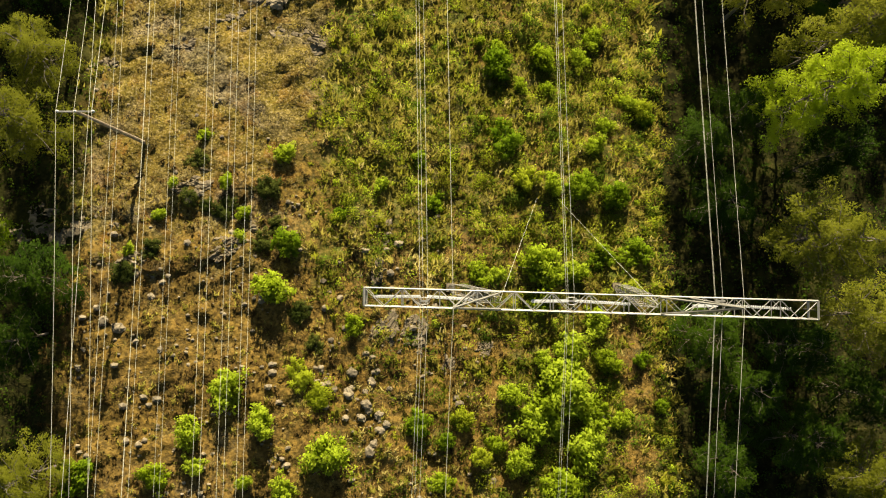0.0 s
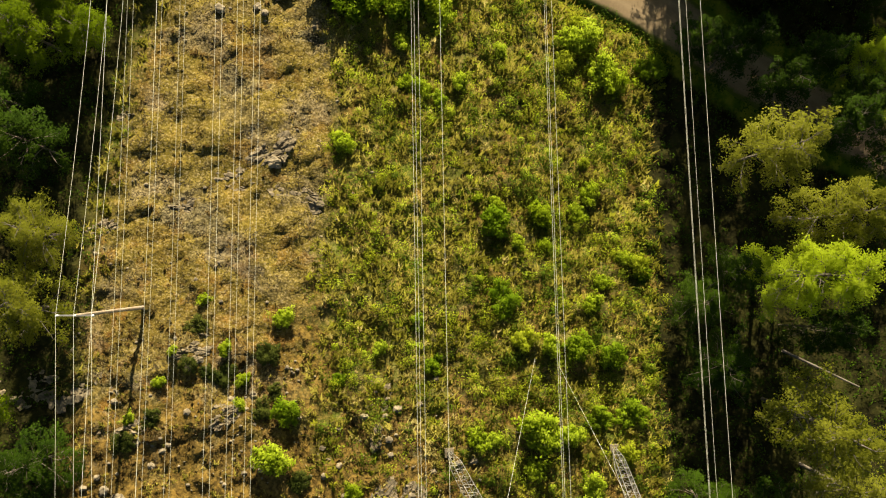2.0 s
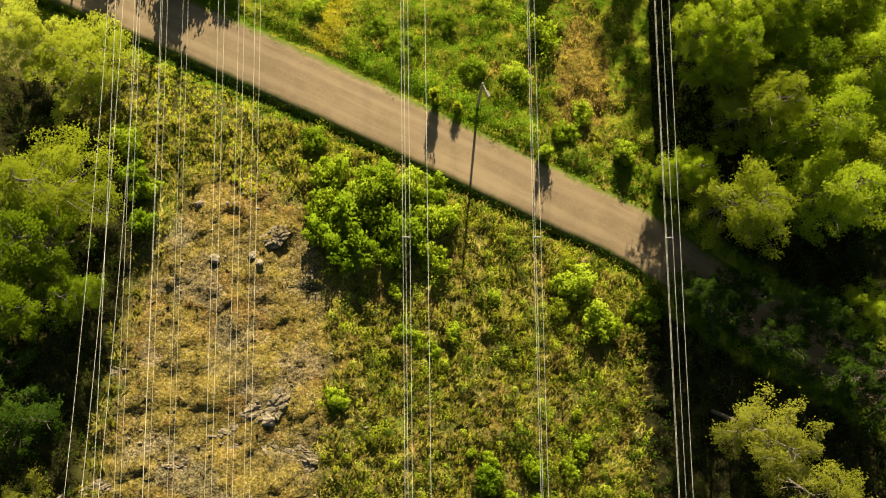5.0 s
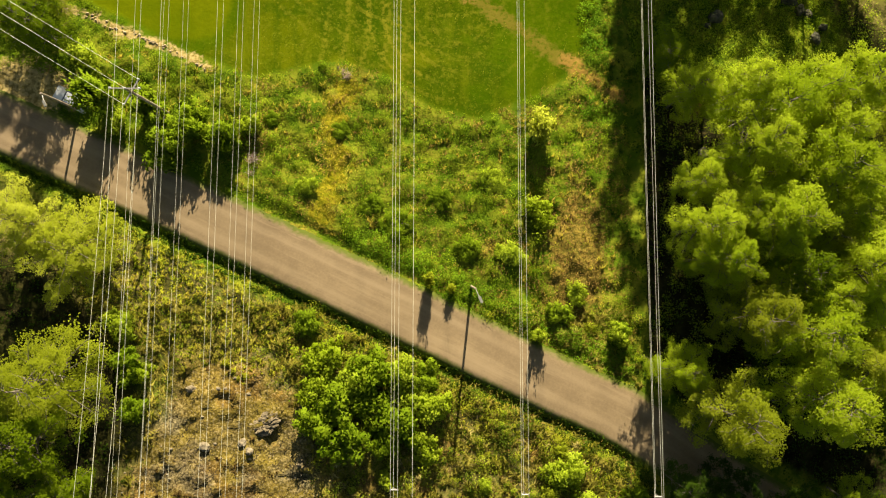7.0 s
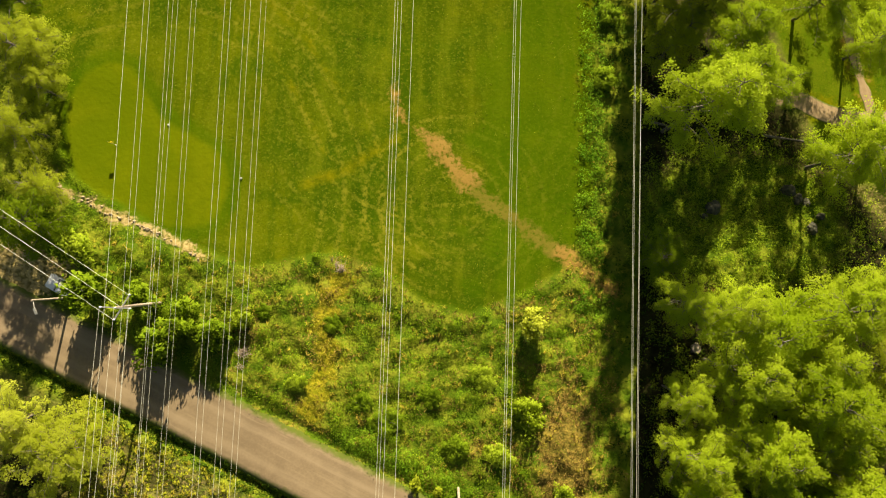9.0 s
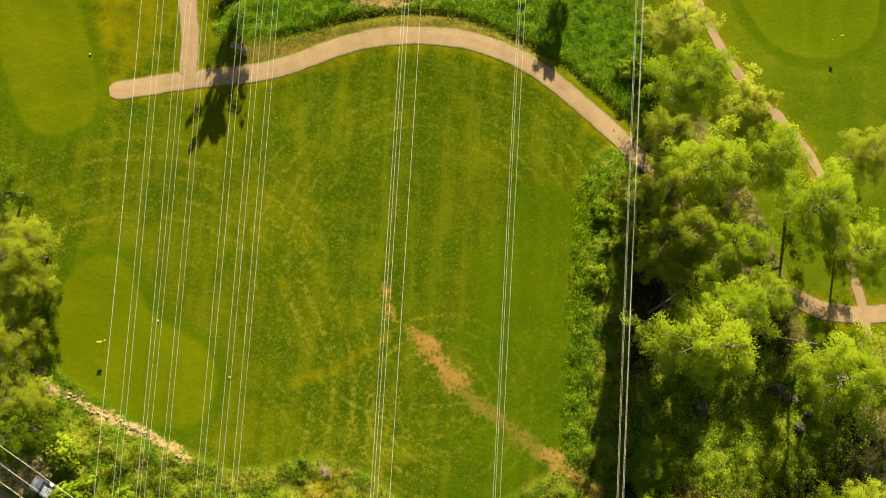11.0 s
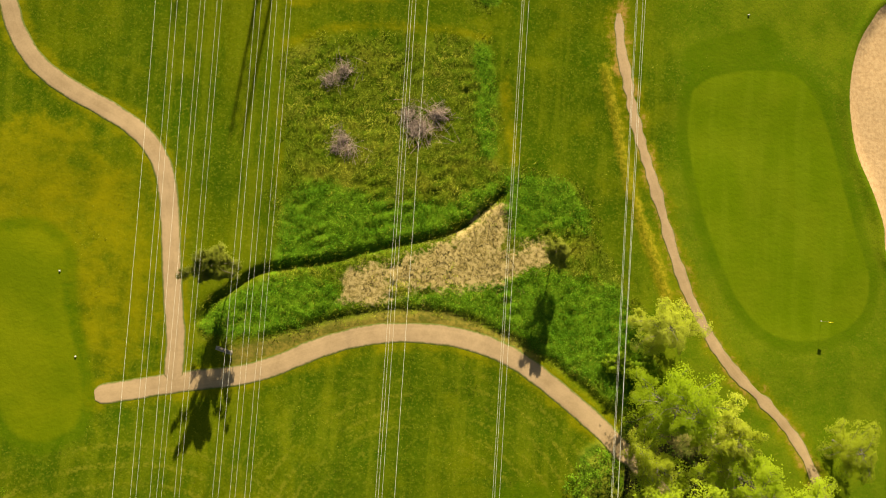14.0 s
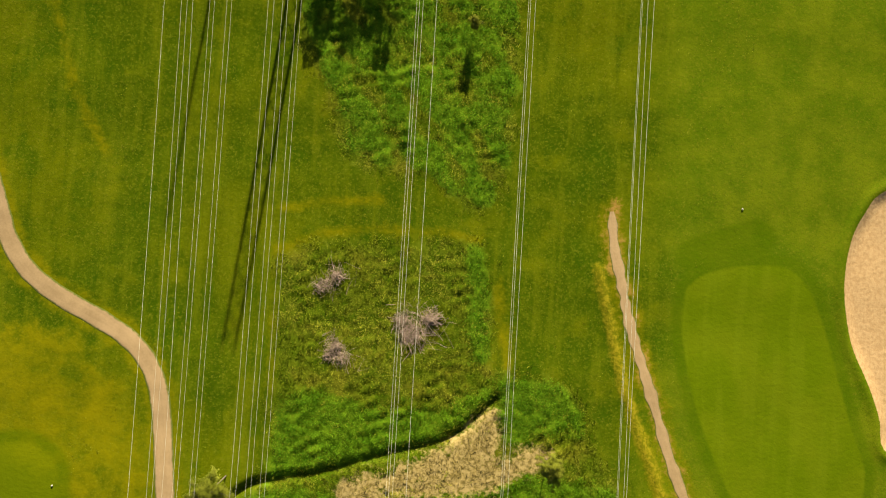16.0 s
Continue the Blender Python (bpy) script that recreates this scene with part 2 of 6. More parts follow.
BUSHES_C = [
    (-8.6, 47.6, 2.8, 3.4, 'green'), (-3.7, 49.2, 3, 3.8, 'green'), (-12, 49.4, 3, 3.6, 'green'), (-32.4, 50.4, 1.8, 2.2, 'green'), (0.7, 51.1, 2.4, 3, 'lime'), (-32.3, 54.4, 1.6, 2, 'lime'),
    (-3.4, 54.6, 2.5, 3, 'lime'), (-6.8, 54.7, 3.2, 4, 'green'), (-33.6, 55.5, 2.2, 2.5, 'green'), (-11.9, 56.3, 2.6, 3.2, 'lime'), (-33.9, 58.7, 1.6, 2, 'lime'), (22, 59.1, 1.6, 2, 'green'),
    (21.8, 59.3, 1.7, 2.6, 'lime'), (22.3, 59.4, 1.5, 1.8, 'green'), (-34.2, 59.5, 2.2, 2.5, 'lime'), (-14, 60, 1.9, 1.5, 'green'), (14.6, 61.5, 1.7, 1.5, 'green'), (17, 63.9, 1.6, 1.4, 'lime'),
    (9.2, 68.4, 2.12, 1.32, 'lime'), (4.2, 68.9, 1.95, 1.2, 'green'), (-4.4, 71.4, 2.21, 0.78, 'green'), (12.2, 73.2, 2.5, 3, 'lime'),
]

BUSHES_D = [
    (-7.1, 74, 1.53, 0.72, 'green'), (0.8, 74.8, 1.7, 0.72, 'green'), (-14.9, 75.7, 1.53, 0.72, 'lime'), (6.8, 77.1, 1.95, 0.78, 'lime'), (-30.4, 79.9, 2.7, 5.5, 'green'), (-24.4, 81.1, 2.3, 4.5, 'green'),
    (-27.8, 82.3, 2.4, 5, 'green'), (-11.3, 82.6, 1.44, 0.6, 'green'), (-36.9, 82.8, 1.6, 2, 'lime'), (-21.7, 82.9, 1.6, 1.8, 'lime'), (12.7, 83.5, 2.5, 4, 'pale'), (-19.3, 83.7, 1.19, 0.72, 'green'),
    (-33.3, 84.7, 2.3, 5.5, 'green'), (-38.7, 85.4, 2.6, 6.5, 'green'), (-40.8, 90, 2.5, 3, 'lime'), (20.9, 115, 2, 1.6, 'green'), (21.1, 123.5, 1.8, 1.4, 'green'), (27.5, 141.6, 2.6, 2, 'green'),
    (24.5, 142.9, 2.2, 1.6, 'green'),
]

MOWN = [
    (-300, 125), (-54, 121), (-48, 110), (-45, 101), (-42.4, 98), (-29.9, 91.6), (-21.7, 88.7), (-11.8, 91.1), (-5.6, 89.3), (-0.8, 85.9),
    (5.4, 84.4), (12.3, 87.9), (17, 91), (19.8, 100), (19.6, 110), (19.3, 123), (20, 131), (29, 138), (34, 138), (40, 131), (45, 122), (49, 112),
    (56, 104), (300, 100), (300, 600), (-300, 600),
]
ROCKY = [(-36, -60), (-14, -60), (-13, -5), (-14, 10), (-12, 25), (-11, 38), (-13, 50), (-20, 57), (-28, 56), (-33, 42), (-36, 22), (-38, 0)]
# The wood's west edge follows the shade line that the floor colour carries.
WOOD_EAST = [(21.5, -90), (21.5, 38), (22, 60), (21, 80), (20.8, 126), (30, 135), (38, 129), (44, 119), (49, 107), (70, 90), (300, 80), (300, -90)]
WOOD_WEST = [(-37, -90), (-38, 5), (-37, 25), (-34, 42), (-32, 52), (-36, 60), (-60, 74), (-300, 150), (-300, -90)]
LAYBY = [(-50.1, 87.7), (-45.2, 86.6)]
LIMIT_X, LIMIT_Y = (-70.0, 74.0), (-50.0, 240.0)


def terrain(x, y):
    """Height of the hillside: it falls away from the start and to the east."""
    u = np.clip(np.asarray(x, float), *LIMIT_X) / 50
    v = (np.clip(np.asarray(y, float), *LIMIT_Y) - 90) / 100
    return (-16.54 - 4.36 * u - 10.75 * v - 2.25 * u * u + 1.28 * u * v + 2.72 * v * v + 0.83 * u * u * v + 0.88 * u * v * v + 0.76 * v ** 3 - 0.08 * v ** 4 + 0.11 * u ** 3 + 0.12 * u * u * v * v - 0.87 * u * v ** 3)


def along(points, step):
    """Even steps along a smooth line through points: places and directions."""
    p = np.array(points, float)
    q = np.vstack([2 * p[0] - p[1], p, 2 * p[-1] - p[-2]])
    out = []
    for i in range(1, len(q) - 2):
        t = np.linspace(0, 1, 24, endpoint=False)[:, None]
        a0, a1, a2, a3 = q[i - 1], q[i], q[i + 1], q[i + 2]
        out.append(0.5 * (2 * a1 + (a2 - a0) * t + (2 * a0 - 5 * a1 + 4 * a2 - a3) * t ** 2 + (3 * a1 - a0 - 3 * a2 + a3) * t ** 3))
    c = np.vstack(out + [p[-1:]])
    s = np.concatenate([[0], np.cumsum(np.hypot(*np.diff(c, axis=0).T))])
    n = max(2, int(s[-1] / step))
    e = np.linspace(0, s[-1], n + 1)
    c = np.stack([np.interp(e, s, c[:, 0]), np.interp(e, s, c[:, 1])], -1)
    d = np.gradient(c, axis=0)
    return c, d / np.linalg.norm(d, axis=1, keepdims=True)


def off_line(x, y, line):
    """Distance from the places (x, y) to a line of points."""
    best = np.full(np.shape(x), 1e9)
    for (ax, ay), (bx, by) in zip(line[:-1], line[1:]):
        dx, dy = bx - ax, by - ay
        t = np.clip(((x - ax) * dx + (y - ay) * dy) / (dx * dx + dy * dy + 1e-12), 0, 1)
        best = np.minimum(best, np.hypot(x - ax - t * dx, y - ay - t * dy))
    return best


def inside(x, y, poly):
    """Signed distance to a closed outline: above zero within it."""
    p = list(poly) + [poly[0]]
    within = np.zeros(np.shape(x), bool)
    for (ax, ay), (bx, by) in zip(p[:-1], p[1:]):
        if ay != by:
            within ^= ((ay > y) != (by > y)) & (x < (bx - ax) * (y - ay) / (by - ay) + ax)
    return np.where(within, 1, -1) * off_line(x, y, p)


def smooth_outline(poly, step=1.0):
    return [tuple(c) for c in along(list(poly) + [poly[0]], step)[0]]


def ripple(x, y, size, seed=0.0):
    """Cheap smooth noise from sums of waves, about -1 to 1."""
    r = np.random.RandomState(int(seed * 10) + 3)
    v = 0
    for k in range(7):
        a, w, ph = r.uniform(0, 6.28), r.uniform(0.6, 1.9) / size * 6.28, r.uniform(0, 6.28)
        v = v + np.sin((x * np.cos(a) + y * np.sin(a)) * w + ph)
    return v / 3.0


GREEN_E, GREEN_S, TEE_W, SAND = (smooth_outline(o) for o in (GREEN_EAST, GREEN_SOUTH, TEE_WEST, BUNKER))
WILD_S, WILD_N, REED = (smooth_outline(o) for o in (WILD_SOUTH, WILD_NORTH, REEDS))
DITCH_LINE, STREAK = along(DITCH, 0.8)[0], along(DIRT_STREAK, 1.0)[0]
def brown_slope(x, y):
    """How far the scrub gives way to brown heath and stones round the pylon's feet, 0 to 1."""
    a = np.clip((2.5 - y + 4 * ripple(x, y, 8, 96)) / 7 + 0.5, 0, 1) * np.clip((7 - x + 4 * ripple(x, y, 6, 97)) / 9 + 0.5, 0, 1)
    b = np.clip((2.2 - np.abs(x - 19.4 + ripple(x, y, 6, 98))) / 2 + 0.3, 0, 1) * np.clip((-2 - y) / 5 + 0.5, 0, 1)
    c = 0.75 * np.clip((3.4 - np.hypot(x + 13.2, (y - 8) / 2.6)) / 3 + 0.3, 0, 1)
    return np.maximum.reduce([a, b, c])


ROAD_LINE = along(ROAD, 1.0)[0]
ROAD_HALF = 3.2


def height(x, y):
    """The ground with its ditch, bunker, road bed and rough hummocks."""
    x, y = np.asarray(x, float), np.asarray(y, float)
    z = terrain(x, y)
    near = (np.abs(x) < 80) & (y > -60) & (y < 250)
    rough = np.clip(-inside(x, y, MOWN) / 3, 0, 1)
    road = off_line(x, y, [tuple(c) for c in ROAD_LINE[::4]])
    free = np.clip((road - 4) / 4, 0, 1)
    for line in (PATH_CLUB, PATH_NORTH, PATH_GREEN):
        free = np.minimum(free, np.clip((off_line(x, y, line) - 1.8) / 3, 0, 1))
    z = z + near * rough * free * (0.28 * ripple(x, y, 9, 1) + 0.12 * ripple(x, y, 2.6, 2))
    z = z + near * 0.10 * ripple(x, y, 22, 3)
    crag = np.clip(inside(x, y, ROCKY) / 3 + 0.5, 0, 1)
    bed = y / 7.5 + 0.55 * ripple(x, y, 13, 7) + 0.16 * ripple(x, y, 4, 17)
    ledge = 1 - (bed - np.floor(bed))
    z = z + crag * (0.5 * ledge * np.clip(ripple(x, y, 10, 8) + 0.25, 0, 1) + 0.16 * (1 - np.abs(ripple(x, 1.4 * y, 4.5, 8))) + 0.10 * ripple(x, y, 1.5, 18))
    bed = y / 3.1 + 0.6 * ripple(x, y, 8, 27) + 0.2 * ripple(x, y, 3, 28)
    z = z + crag * 0.26 * (1 - (bed - np.floor(bed))) * np.clip(ripple(x, y, 7, 29) - 0.05, 0, 0.8)
    z = z + near * rough * free * (1 - crag) * (0.16 * ripple(x, y, 4, 9) + 0.13 * ripple(x, y, 1.7, 19))
    z = z - (0.45 + 0.5 * (y < np.interp(x, ROAD_LINE[:, 0], ROAD_LINE[:, 1]))) * np.exp(-((road - 4.1) / 0.55) ** 2) * (x < 24)
    wild = np.clip(np.maximum(inside(x, y, WILD_S), inside(x, y, WILD_N)) / 2, 0, 1)
    z = z + wild * np.clip(1 - inside(x, y, REED), 0.15, 1) * (0.13 * ripple(x, y, 2.7, 91) + 0.10 * ripple(x, y, 1.5, 92)) * np.clip(0.6 + ripple(x, y, 8, 93), 0, 1.4)
    z = z + 0.32 * np.exp(-(off_line(x, y, RIDGE) / 0.45) ** 2)
    d = off_line(x, y, [tuple(c) for c in DITCH_LINE[::2]])
    z = z - 1.15 * np.exp(-(d / 0.5) ** 2)
    z = z - 0.45 * np.exp(-(off_line(x, y, MARGIN) / 0.4) ** 2)
    b = inside(x, y, SAND)
    return z - 0.5 * np.clip(b / 1.5, 0, 1) + 0.3 * np.exp(-((b + 0.6) / 0.7) ** 2)


# ---- making meshes ----
def np_mesh(name, v, f, material=None, smooth=False, normals=None):
    v, f = np.asarray(v, np.float32), np.array(f, np.int32)
    if normals is not None:
        side = np.cross(v[f[:, 1]] - v[f[:, 0]], v[f[:, 2]] - v[f[:, 0]])
        back = (side * np.asarray(normals)[f[:, 0]]).sum(1) < 0
        f[back] = f[back][:, ::-1]
    me = bpy.data.meshes.new(name)
    me.vertices.add(len(v))
    me.vertices.foreach_set("co", v.ravel())
    me.loops.add(f.size)
    me.loops.foreach_set("vertex_index", f.ravel())
    me.polygons.add(len(f))
    me.polygons.foreach_set("loop_start", np.arange(0, f.size, f.shape[1], dtype=np.int32))
    me.polygons.foreach_set("use_smooth", np.full(len(f), smooth))
    me.update(calc_edges=True)
    if normals is not None:
        me.polygons.foreach_set("use_smooth", np.full(len(f), True))
        me.normals_split_custom_set_from_vertices(np.asarray(normals, float))
    if material:
        me.materials.append(material)
    return me


def bm_mesh(name, bm, material=None, smooth=False):
    me = bpy.data.meshes.new(name)
    for f in bm.faces:
        f.smooth = smooth
    bm.to_mesh(me)
    bm.free()
    if material:
        me.materials.append(material)
    return me


def under(name, me, parent, label=""):
    ob = new(name, me)
    ob.parent = parent
    return tagged(ob, label)


def part(name, bm, material, parent, label="", smooth=False):
    return under(name, bm_mesh(name, bm, material, smooth), parent, label)


def empty(name, m=None):
    ob = new(name)
    ob.empty_display_size = 0.3
    if m is not None:
        ob.matrix_world = m
    return ob


def tube(points, radii, sides=6):
    """Vertices and quads of a tapered tube along points."""
    p = np.asarray(points, float)
    r = np.broadcast_to(np.asarray(radii, float), (len(p),))
    d = np.gradient(p, axis=0)
    d /= np.linalg.norm(d, axis=1, keepdims=True) + 1e-9
    ref = np.array([0.0, 0, 1]) if abs(d[0, 2]) < 0.9 else np.array([1.0, 0, 0])
    s = np.cross(d, ref)
    s /= np.linalg.norm(s, axis=1, keepdims=True) + 1e-9
    t = np.cross(d, s)
    ang = np.arange(sides) / sides * 2 * np.pi
    v = p[:, None] + r[:, None, None] * (np.cos(ang)[None, :, None] * s[:, None] + np.sin(ang)[None, :, None] * t[:, None])
    i, j = np.meshgrid(np.arange(len(p) - 1), np.arange(sides), indexing="ij")
    k = (j + 1) % sides
    f = np.stack([i * sides + j, i * sides + k, (i + 1) * sides + k, (i + 1) * sides + j], -1).reshape(-1, 4)
    return v.reshape(-1, 3), f


def merge(pieces):
    v, f, n = [], [], 0
    for a, b in pieces:
        v.append(a)
        f.append(np.asarray(b) + n)
        n += len(a)
    return np.vstack(v), np.vstack(f)


def add_box(bm, size, m):
    r = bmesh.ops.create_cube(bm, size=1, matrix=m @ Matrix.Diagonal((*size, 1)))
    return r["verts"]


def add_bar(bm, p, q, w, sides=4):
    """A straight bar from p to q, w thick."""
    p, q = Vector(p), Vector(q)
    d = q - p
    m = Matrix.Translation((p + q) / 2) @ d.to_track_quat("Z", "Y").to_matrix().to_4x4()
    bmesh.ops.create_cone(bm, cap_ends=True, segments=sides, radius1=w * 0.6, radius2=w * 0.6, depth=d.length, matrix=m)


# ---- materials ----
class Nodes:
    """A material's node tree with short ways to add to it."""

    def __init__(self, name, rough=0.8, spec=0.3):
        self.mat = bpy.data.materials.new(name)
        self.mat.use_nodes = True
        self.t = self.mat.node_tree
        self.b = self.t.nodes["Principled BSDF"]
        self.b.inputs["Roughness"].default_value = rough
        self.b.inputs["Specular IOR Level"].default_value = spec
        self.pos = self.add("ShaderNodeNewGeometry").outputs["Position"]

    def add(self, kind):
        return self.t.nodes.new(kind)

    def put(self, socket, v):
        if isinstance(v, bpy.types.NodeSocket):
            self.t.links.new(v, socket)
        else:
            socket.default_value = v

    def noise(self, size, detail=3.0, rough=0.6, where=None):
        n = self.add("ShaderNodeTexNoise")
        self.put(n.inputs["Vector"], where or self.pos)
        n.inputs["Scale"].default_value, n.inputs["Detail"].default_value, n.inputs["Roughness"].default_value = 1 / size, detail, rough
        return n.outputs["Fac"]

    def math(self, op, a, b=0.0, c=0.0):
        n = self.add("ShaderNodeMath")
        n.operation = op
        for s, v in zip(n.inputs, (a, b, c)):
            self.put(s, v)
        return n.outputs[0]

    def step(self, v, lo, hi):
        n = self.add("ShaderNodeMapRange")
        n.interpolation_type = "SMOOTHSTEP"
        for s, x in zip(n.inputs, (v, lo, hi, 0.0, 1.0)):
            self.put(s, x)
        return n.outputs[0]

    def mix(self, f, a, b):
        n = self.add("ShaderNodeMix")
        n.data_type = "RGBA"
        self.put(n.inputs[0], f)
        self.put(n.inputs[6], (*a, 1) if isinstance(a, tuple) else a)
        self.put(n.inputs[7], (*b, 1) if isinstance(b, tuple) else b)
        return n.outputs[2]

    def attr(self, name):
        n = self.add("ShaderNodeAttribute")
        n.attribute_name = name
        return n.outputs["Fac"]

    def bump(self, h, strength, dist=0.05):
        n = self.add("ShaderNodeBump")
        n.inputs["Strength"].default_value, n.inputs["Distance"].default_value = strength, dist
        self.put(n.inputs["Height"], h)
        self.put(self.b.inputs["Normal"], n.outputs[0])

    def colour(self, c):
        self.put(self.b.inputs["Base Color"], (*c, 1) if isinstance(c, tuple) else c)
        return self.mat


def plain(name, dark, light, size=0.4, rough=0.7, metal=0.0, bump=0.3, spec=0.3):
    n = Nodes(name, rough, spec)
    n.b.inputs["Metallic"].default_value = metal
    f = n.math("ADD", n.math("MULTIPLY", n.noise(size), 0.6), n.math("MULTIPLY", n.noise(size * 6), 0.4))
    n.bump(n.noise(size * 0.5), bump, 0.02)
    return n.colour(n.mix(n.step(f, 0.3, 0.7), dark, light))


def leafy(name, dark, light, through=0.35, size=1.6):
    """Leaves and blades: colour varies by clump, by leaf and by plant; light passes through."""
    n = Nodes(name, 0.75, 0.03)
    isl = n.add("ShaderNodeNewGeometry").outputs["Random Per Island"]
    rnd = n.add("ShaderNodeObjectInfo").outputs["Random"]
    f = n.math("ADD", n.math("MULTIPLY", n.noise(size), 1.05), n.math("MULTIPLY", isl, 0.2))
    f = n.math("ADD", f, n.math("MULTIPLY", rnd, 0.35))
    f = n.math("ADD", f, n.math("MULTIPLY", n.math("SUBTRACT", n.noise(6.0, 3), 0.5), 0.9))
    c = n.mix(n.step(f, 0.40, 1.15), dark, light)
    n.colour(c)
    tr = n.add("ShaderNodeBsdfTranslucent")
    n.put(tr.inputs[0], c)
    mx = n.add("ShaderNodeMixShader")
    mx.inputs[0].default_value = through
    n.t.links.new(n.b.outputs[0], mx.inputs[1])
    n.t.links.new(tr.outputs[0], mx.inputs[2])
    n.t.links.new(mx.outputs[0], n.t.nodes["Material Output"].inputs[0])
    return n.mat


def ground_material():
    n = Nodes("ground_cover", 1.0, 0.0)
    big, mid, fine, tiny = n.noise(9.0, 4), n.noise(2.2, 4), n.noise(0.5, 3), n.noise(0.12, 2)
    huge = n.noise(28.0, 3)
    edge = n.math("ADD", n.math("MULTIPLY", n.math("SUBTRACT", mid, 0.5), 2.0), n.math("MULTIPLY", n.math("SUBTRACT", fine, 0.5), 1.2))

    def zone(name, soft=0.4, rag=1.0):
        return n.step(n.math("ADD", n.attr(name), n.math("MULTIPLY", edge, rag)), -soft, soft)

    # scrub: olive grass, straw, dark humus
    c = n.mix(n.step(mid, 0.40, 0.60), (0.046, 0.046, 0.012), (0.105, 0.098, 0.026))
    c = n.mix(n.step(fine, 0.50, 0.68), c, (0.175, 0.138, 0.050))
    c = n.mix(n.math("MULTIPLY", n.step(big, 0.46, 0.66), 0.75), c, (0.060, 0.082, 0.010))
    c = n.mix(n.math("MULTIPLY", n.step(huge, 0.52, 0.66), n.step(mid, 0.45, 0.6)), c, (0.15, 0.085, 0.030))
    # rocky dry slope: mustard grass, brown heather, grey lichen; cracks and hollows painted dark
    r = n.mix(n.step(mid, 0.36, 0.62), (0.070, 0.055, 0.012), (0.136, 0.104, 0.019))
    r = n.mix(n.math("MULTIPLY", n.step(fine, 0.48, 0.66), 0.8), r, (0.186, 0.143, 0.036))
    r = n.mix(n.step(big, 0.52, 0.62), r, n.mix(n.step(fine, 0.38, 0.62), (0.075, 0.064, 0.034), (0.150, 0.126, 0.064)))
    r = n.mix(n.math("MULTIPLY", n.step(huge, 0.48, 0.6), n.step(mid, 0.52, 0.62)), r, (0.130, 0.072, 0.016))
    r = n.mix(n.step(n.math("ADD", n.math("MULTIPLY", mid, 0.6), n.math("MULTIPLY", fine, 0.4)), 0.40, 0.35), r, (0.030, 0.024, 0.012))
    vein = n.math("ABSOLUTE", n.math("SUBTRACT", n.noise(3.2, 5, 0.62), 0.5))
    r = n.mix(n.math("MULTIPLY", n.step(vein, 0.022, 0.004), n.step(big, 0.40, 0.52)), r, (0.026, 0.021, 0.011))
    speck, tone = n.noise(0.22, 3), n.noise(6.0, 4)
    r = n.mix(n.math("MULTIPLY", n.step(tone, 0.53, 0.63), 0.75), r, n.mix(n.step(fine, 0.4, 0.6), (0.066, 0.053, 0.022), (0.144, 0.113, 0.042)))
    r = n.mix(n.math("MULTIPLY", n.step(tone, 0.46, 0.37), 0.7), r, n.mix(n.step(fine, 0.4, 0.6), (0.075, 0.042, 0.011), (0.155, 0.092, 0.022)))
    # bare lichened rock in broad plates, ochre soil lanes between them
    plate = n.noise(7.5, 5, 0.55)
    stone = n.mix(n.step(n.noise(0.35, 4), 0.36, 0.66), (0.074, 0.059, 0.036), (0.215, 0.174, 0.105))
    stone = n.mix(n.math("MULTIPLY", n.step(n.noise(1.3, 4), 0.50, 0.64), 0.7), stone, (0.120, 0.088, 0.030))
    r = n.mix(n.math("MULTIPLY", n.step(plate, 0.54, 0.62), 0.6), r, stone)
    r = n.mix(n.math("MULTIPLY", n.step(plate, 0.46, 0.38), 0.65), r, n.mix(n.step(fine, 0.4, 0.62), (0.090, 0.066, 0.014), (0.170, 0.124, 0.028)))
    r = n.mix(n.math("MULTIPLY", n.step(speck, 0.54, 0.64), 0.6), r, (0.265, 0.212, 0.112))
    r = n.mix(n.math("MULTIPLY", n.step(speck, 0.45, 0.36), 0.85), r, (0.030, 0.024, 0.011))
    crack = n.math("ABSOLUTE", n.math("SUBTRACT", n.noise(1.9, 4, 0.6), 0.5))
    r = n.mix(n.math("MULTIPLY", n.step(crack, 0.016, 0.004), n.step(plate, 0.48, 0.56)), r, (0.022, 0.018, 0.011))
    where = n.add("ShaderNodeSeparateXYZ")
    n.put(where.inputs[0], n.pos)
    heath = n.step(n.math("ADD", where.outputs[1], n.math("MULTIPLY", n.math("SUBTRACT", big, 0.5), 60.0)), 16.0, -6.0)
    h = n.mix(n.step(n.math("ADD", n.math("MULTIPLY", fine, 0.5), n.math("MULTIPLY", speck, 0.5)), 0.40, 0.60), (0.026, 0.018, 0.008), (0.125, 0.082, 0.024))
    h = n.mix(n.math("MULTIPLY", n.step(mid, 0.52, 0.64), 0.7), h, (0.130, 0.062, 0.014))
    r = n.mix(n.math("MULTIPLY", heath, 0.5), r, h)
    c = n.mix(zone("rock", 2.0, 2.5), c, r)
    c = n.mix(n.math("MULTIPLY", zone("rust", 0.8, 1.6), 0.75), c, n.mix(n.step(fine, 0.38, 0.62), (0.060, 0.040, 0.012), (0.165, 0.105, 0.026)))
    # woodland floor, painted near black in place of deep tree shade
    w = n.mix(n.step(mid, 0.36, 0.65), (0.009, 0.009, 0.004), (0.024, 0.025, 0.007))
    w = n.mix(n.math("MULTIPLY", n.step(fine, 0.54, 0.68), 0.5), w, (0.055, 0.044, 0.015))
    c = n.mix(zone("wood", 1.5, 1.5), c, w)
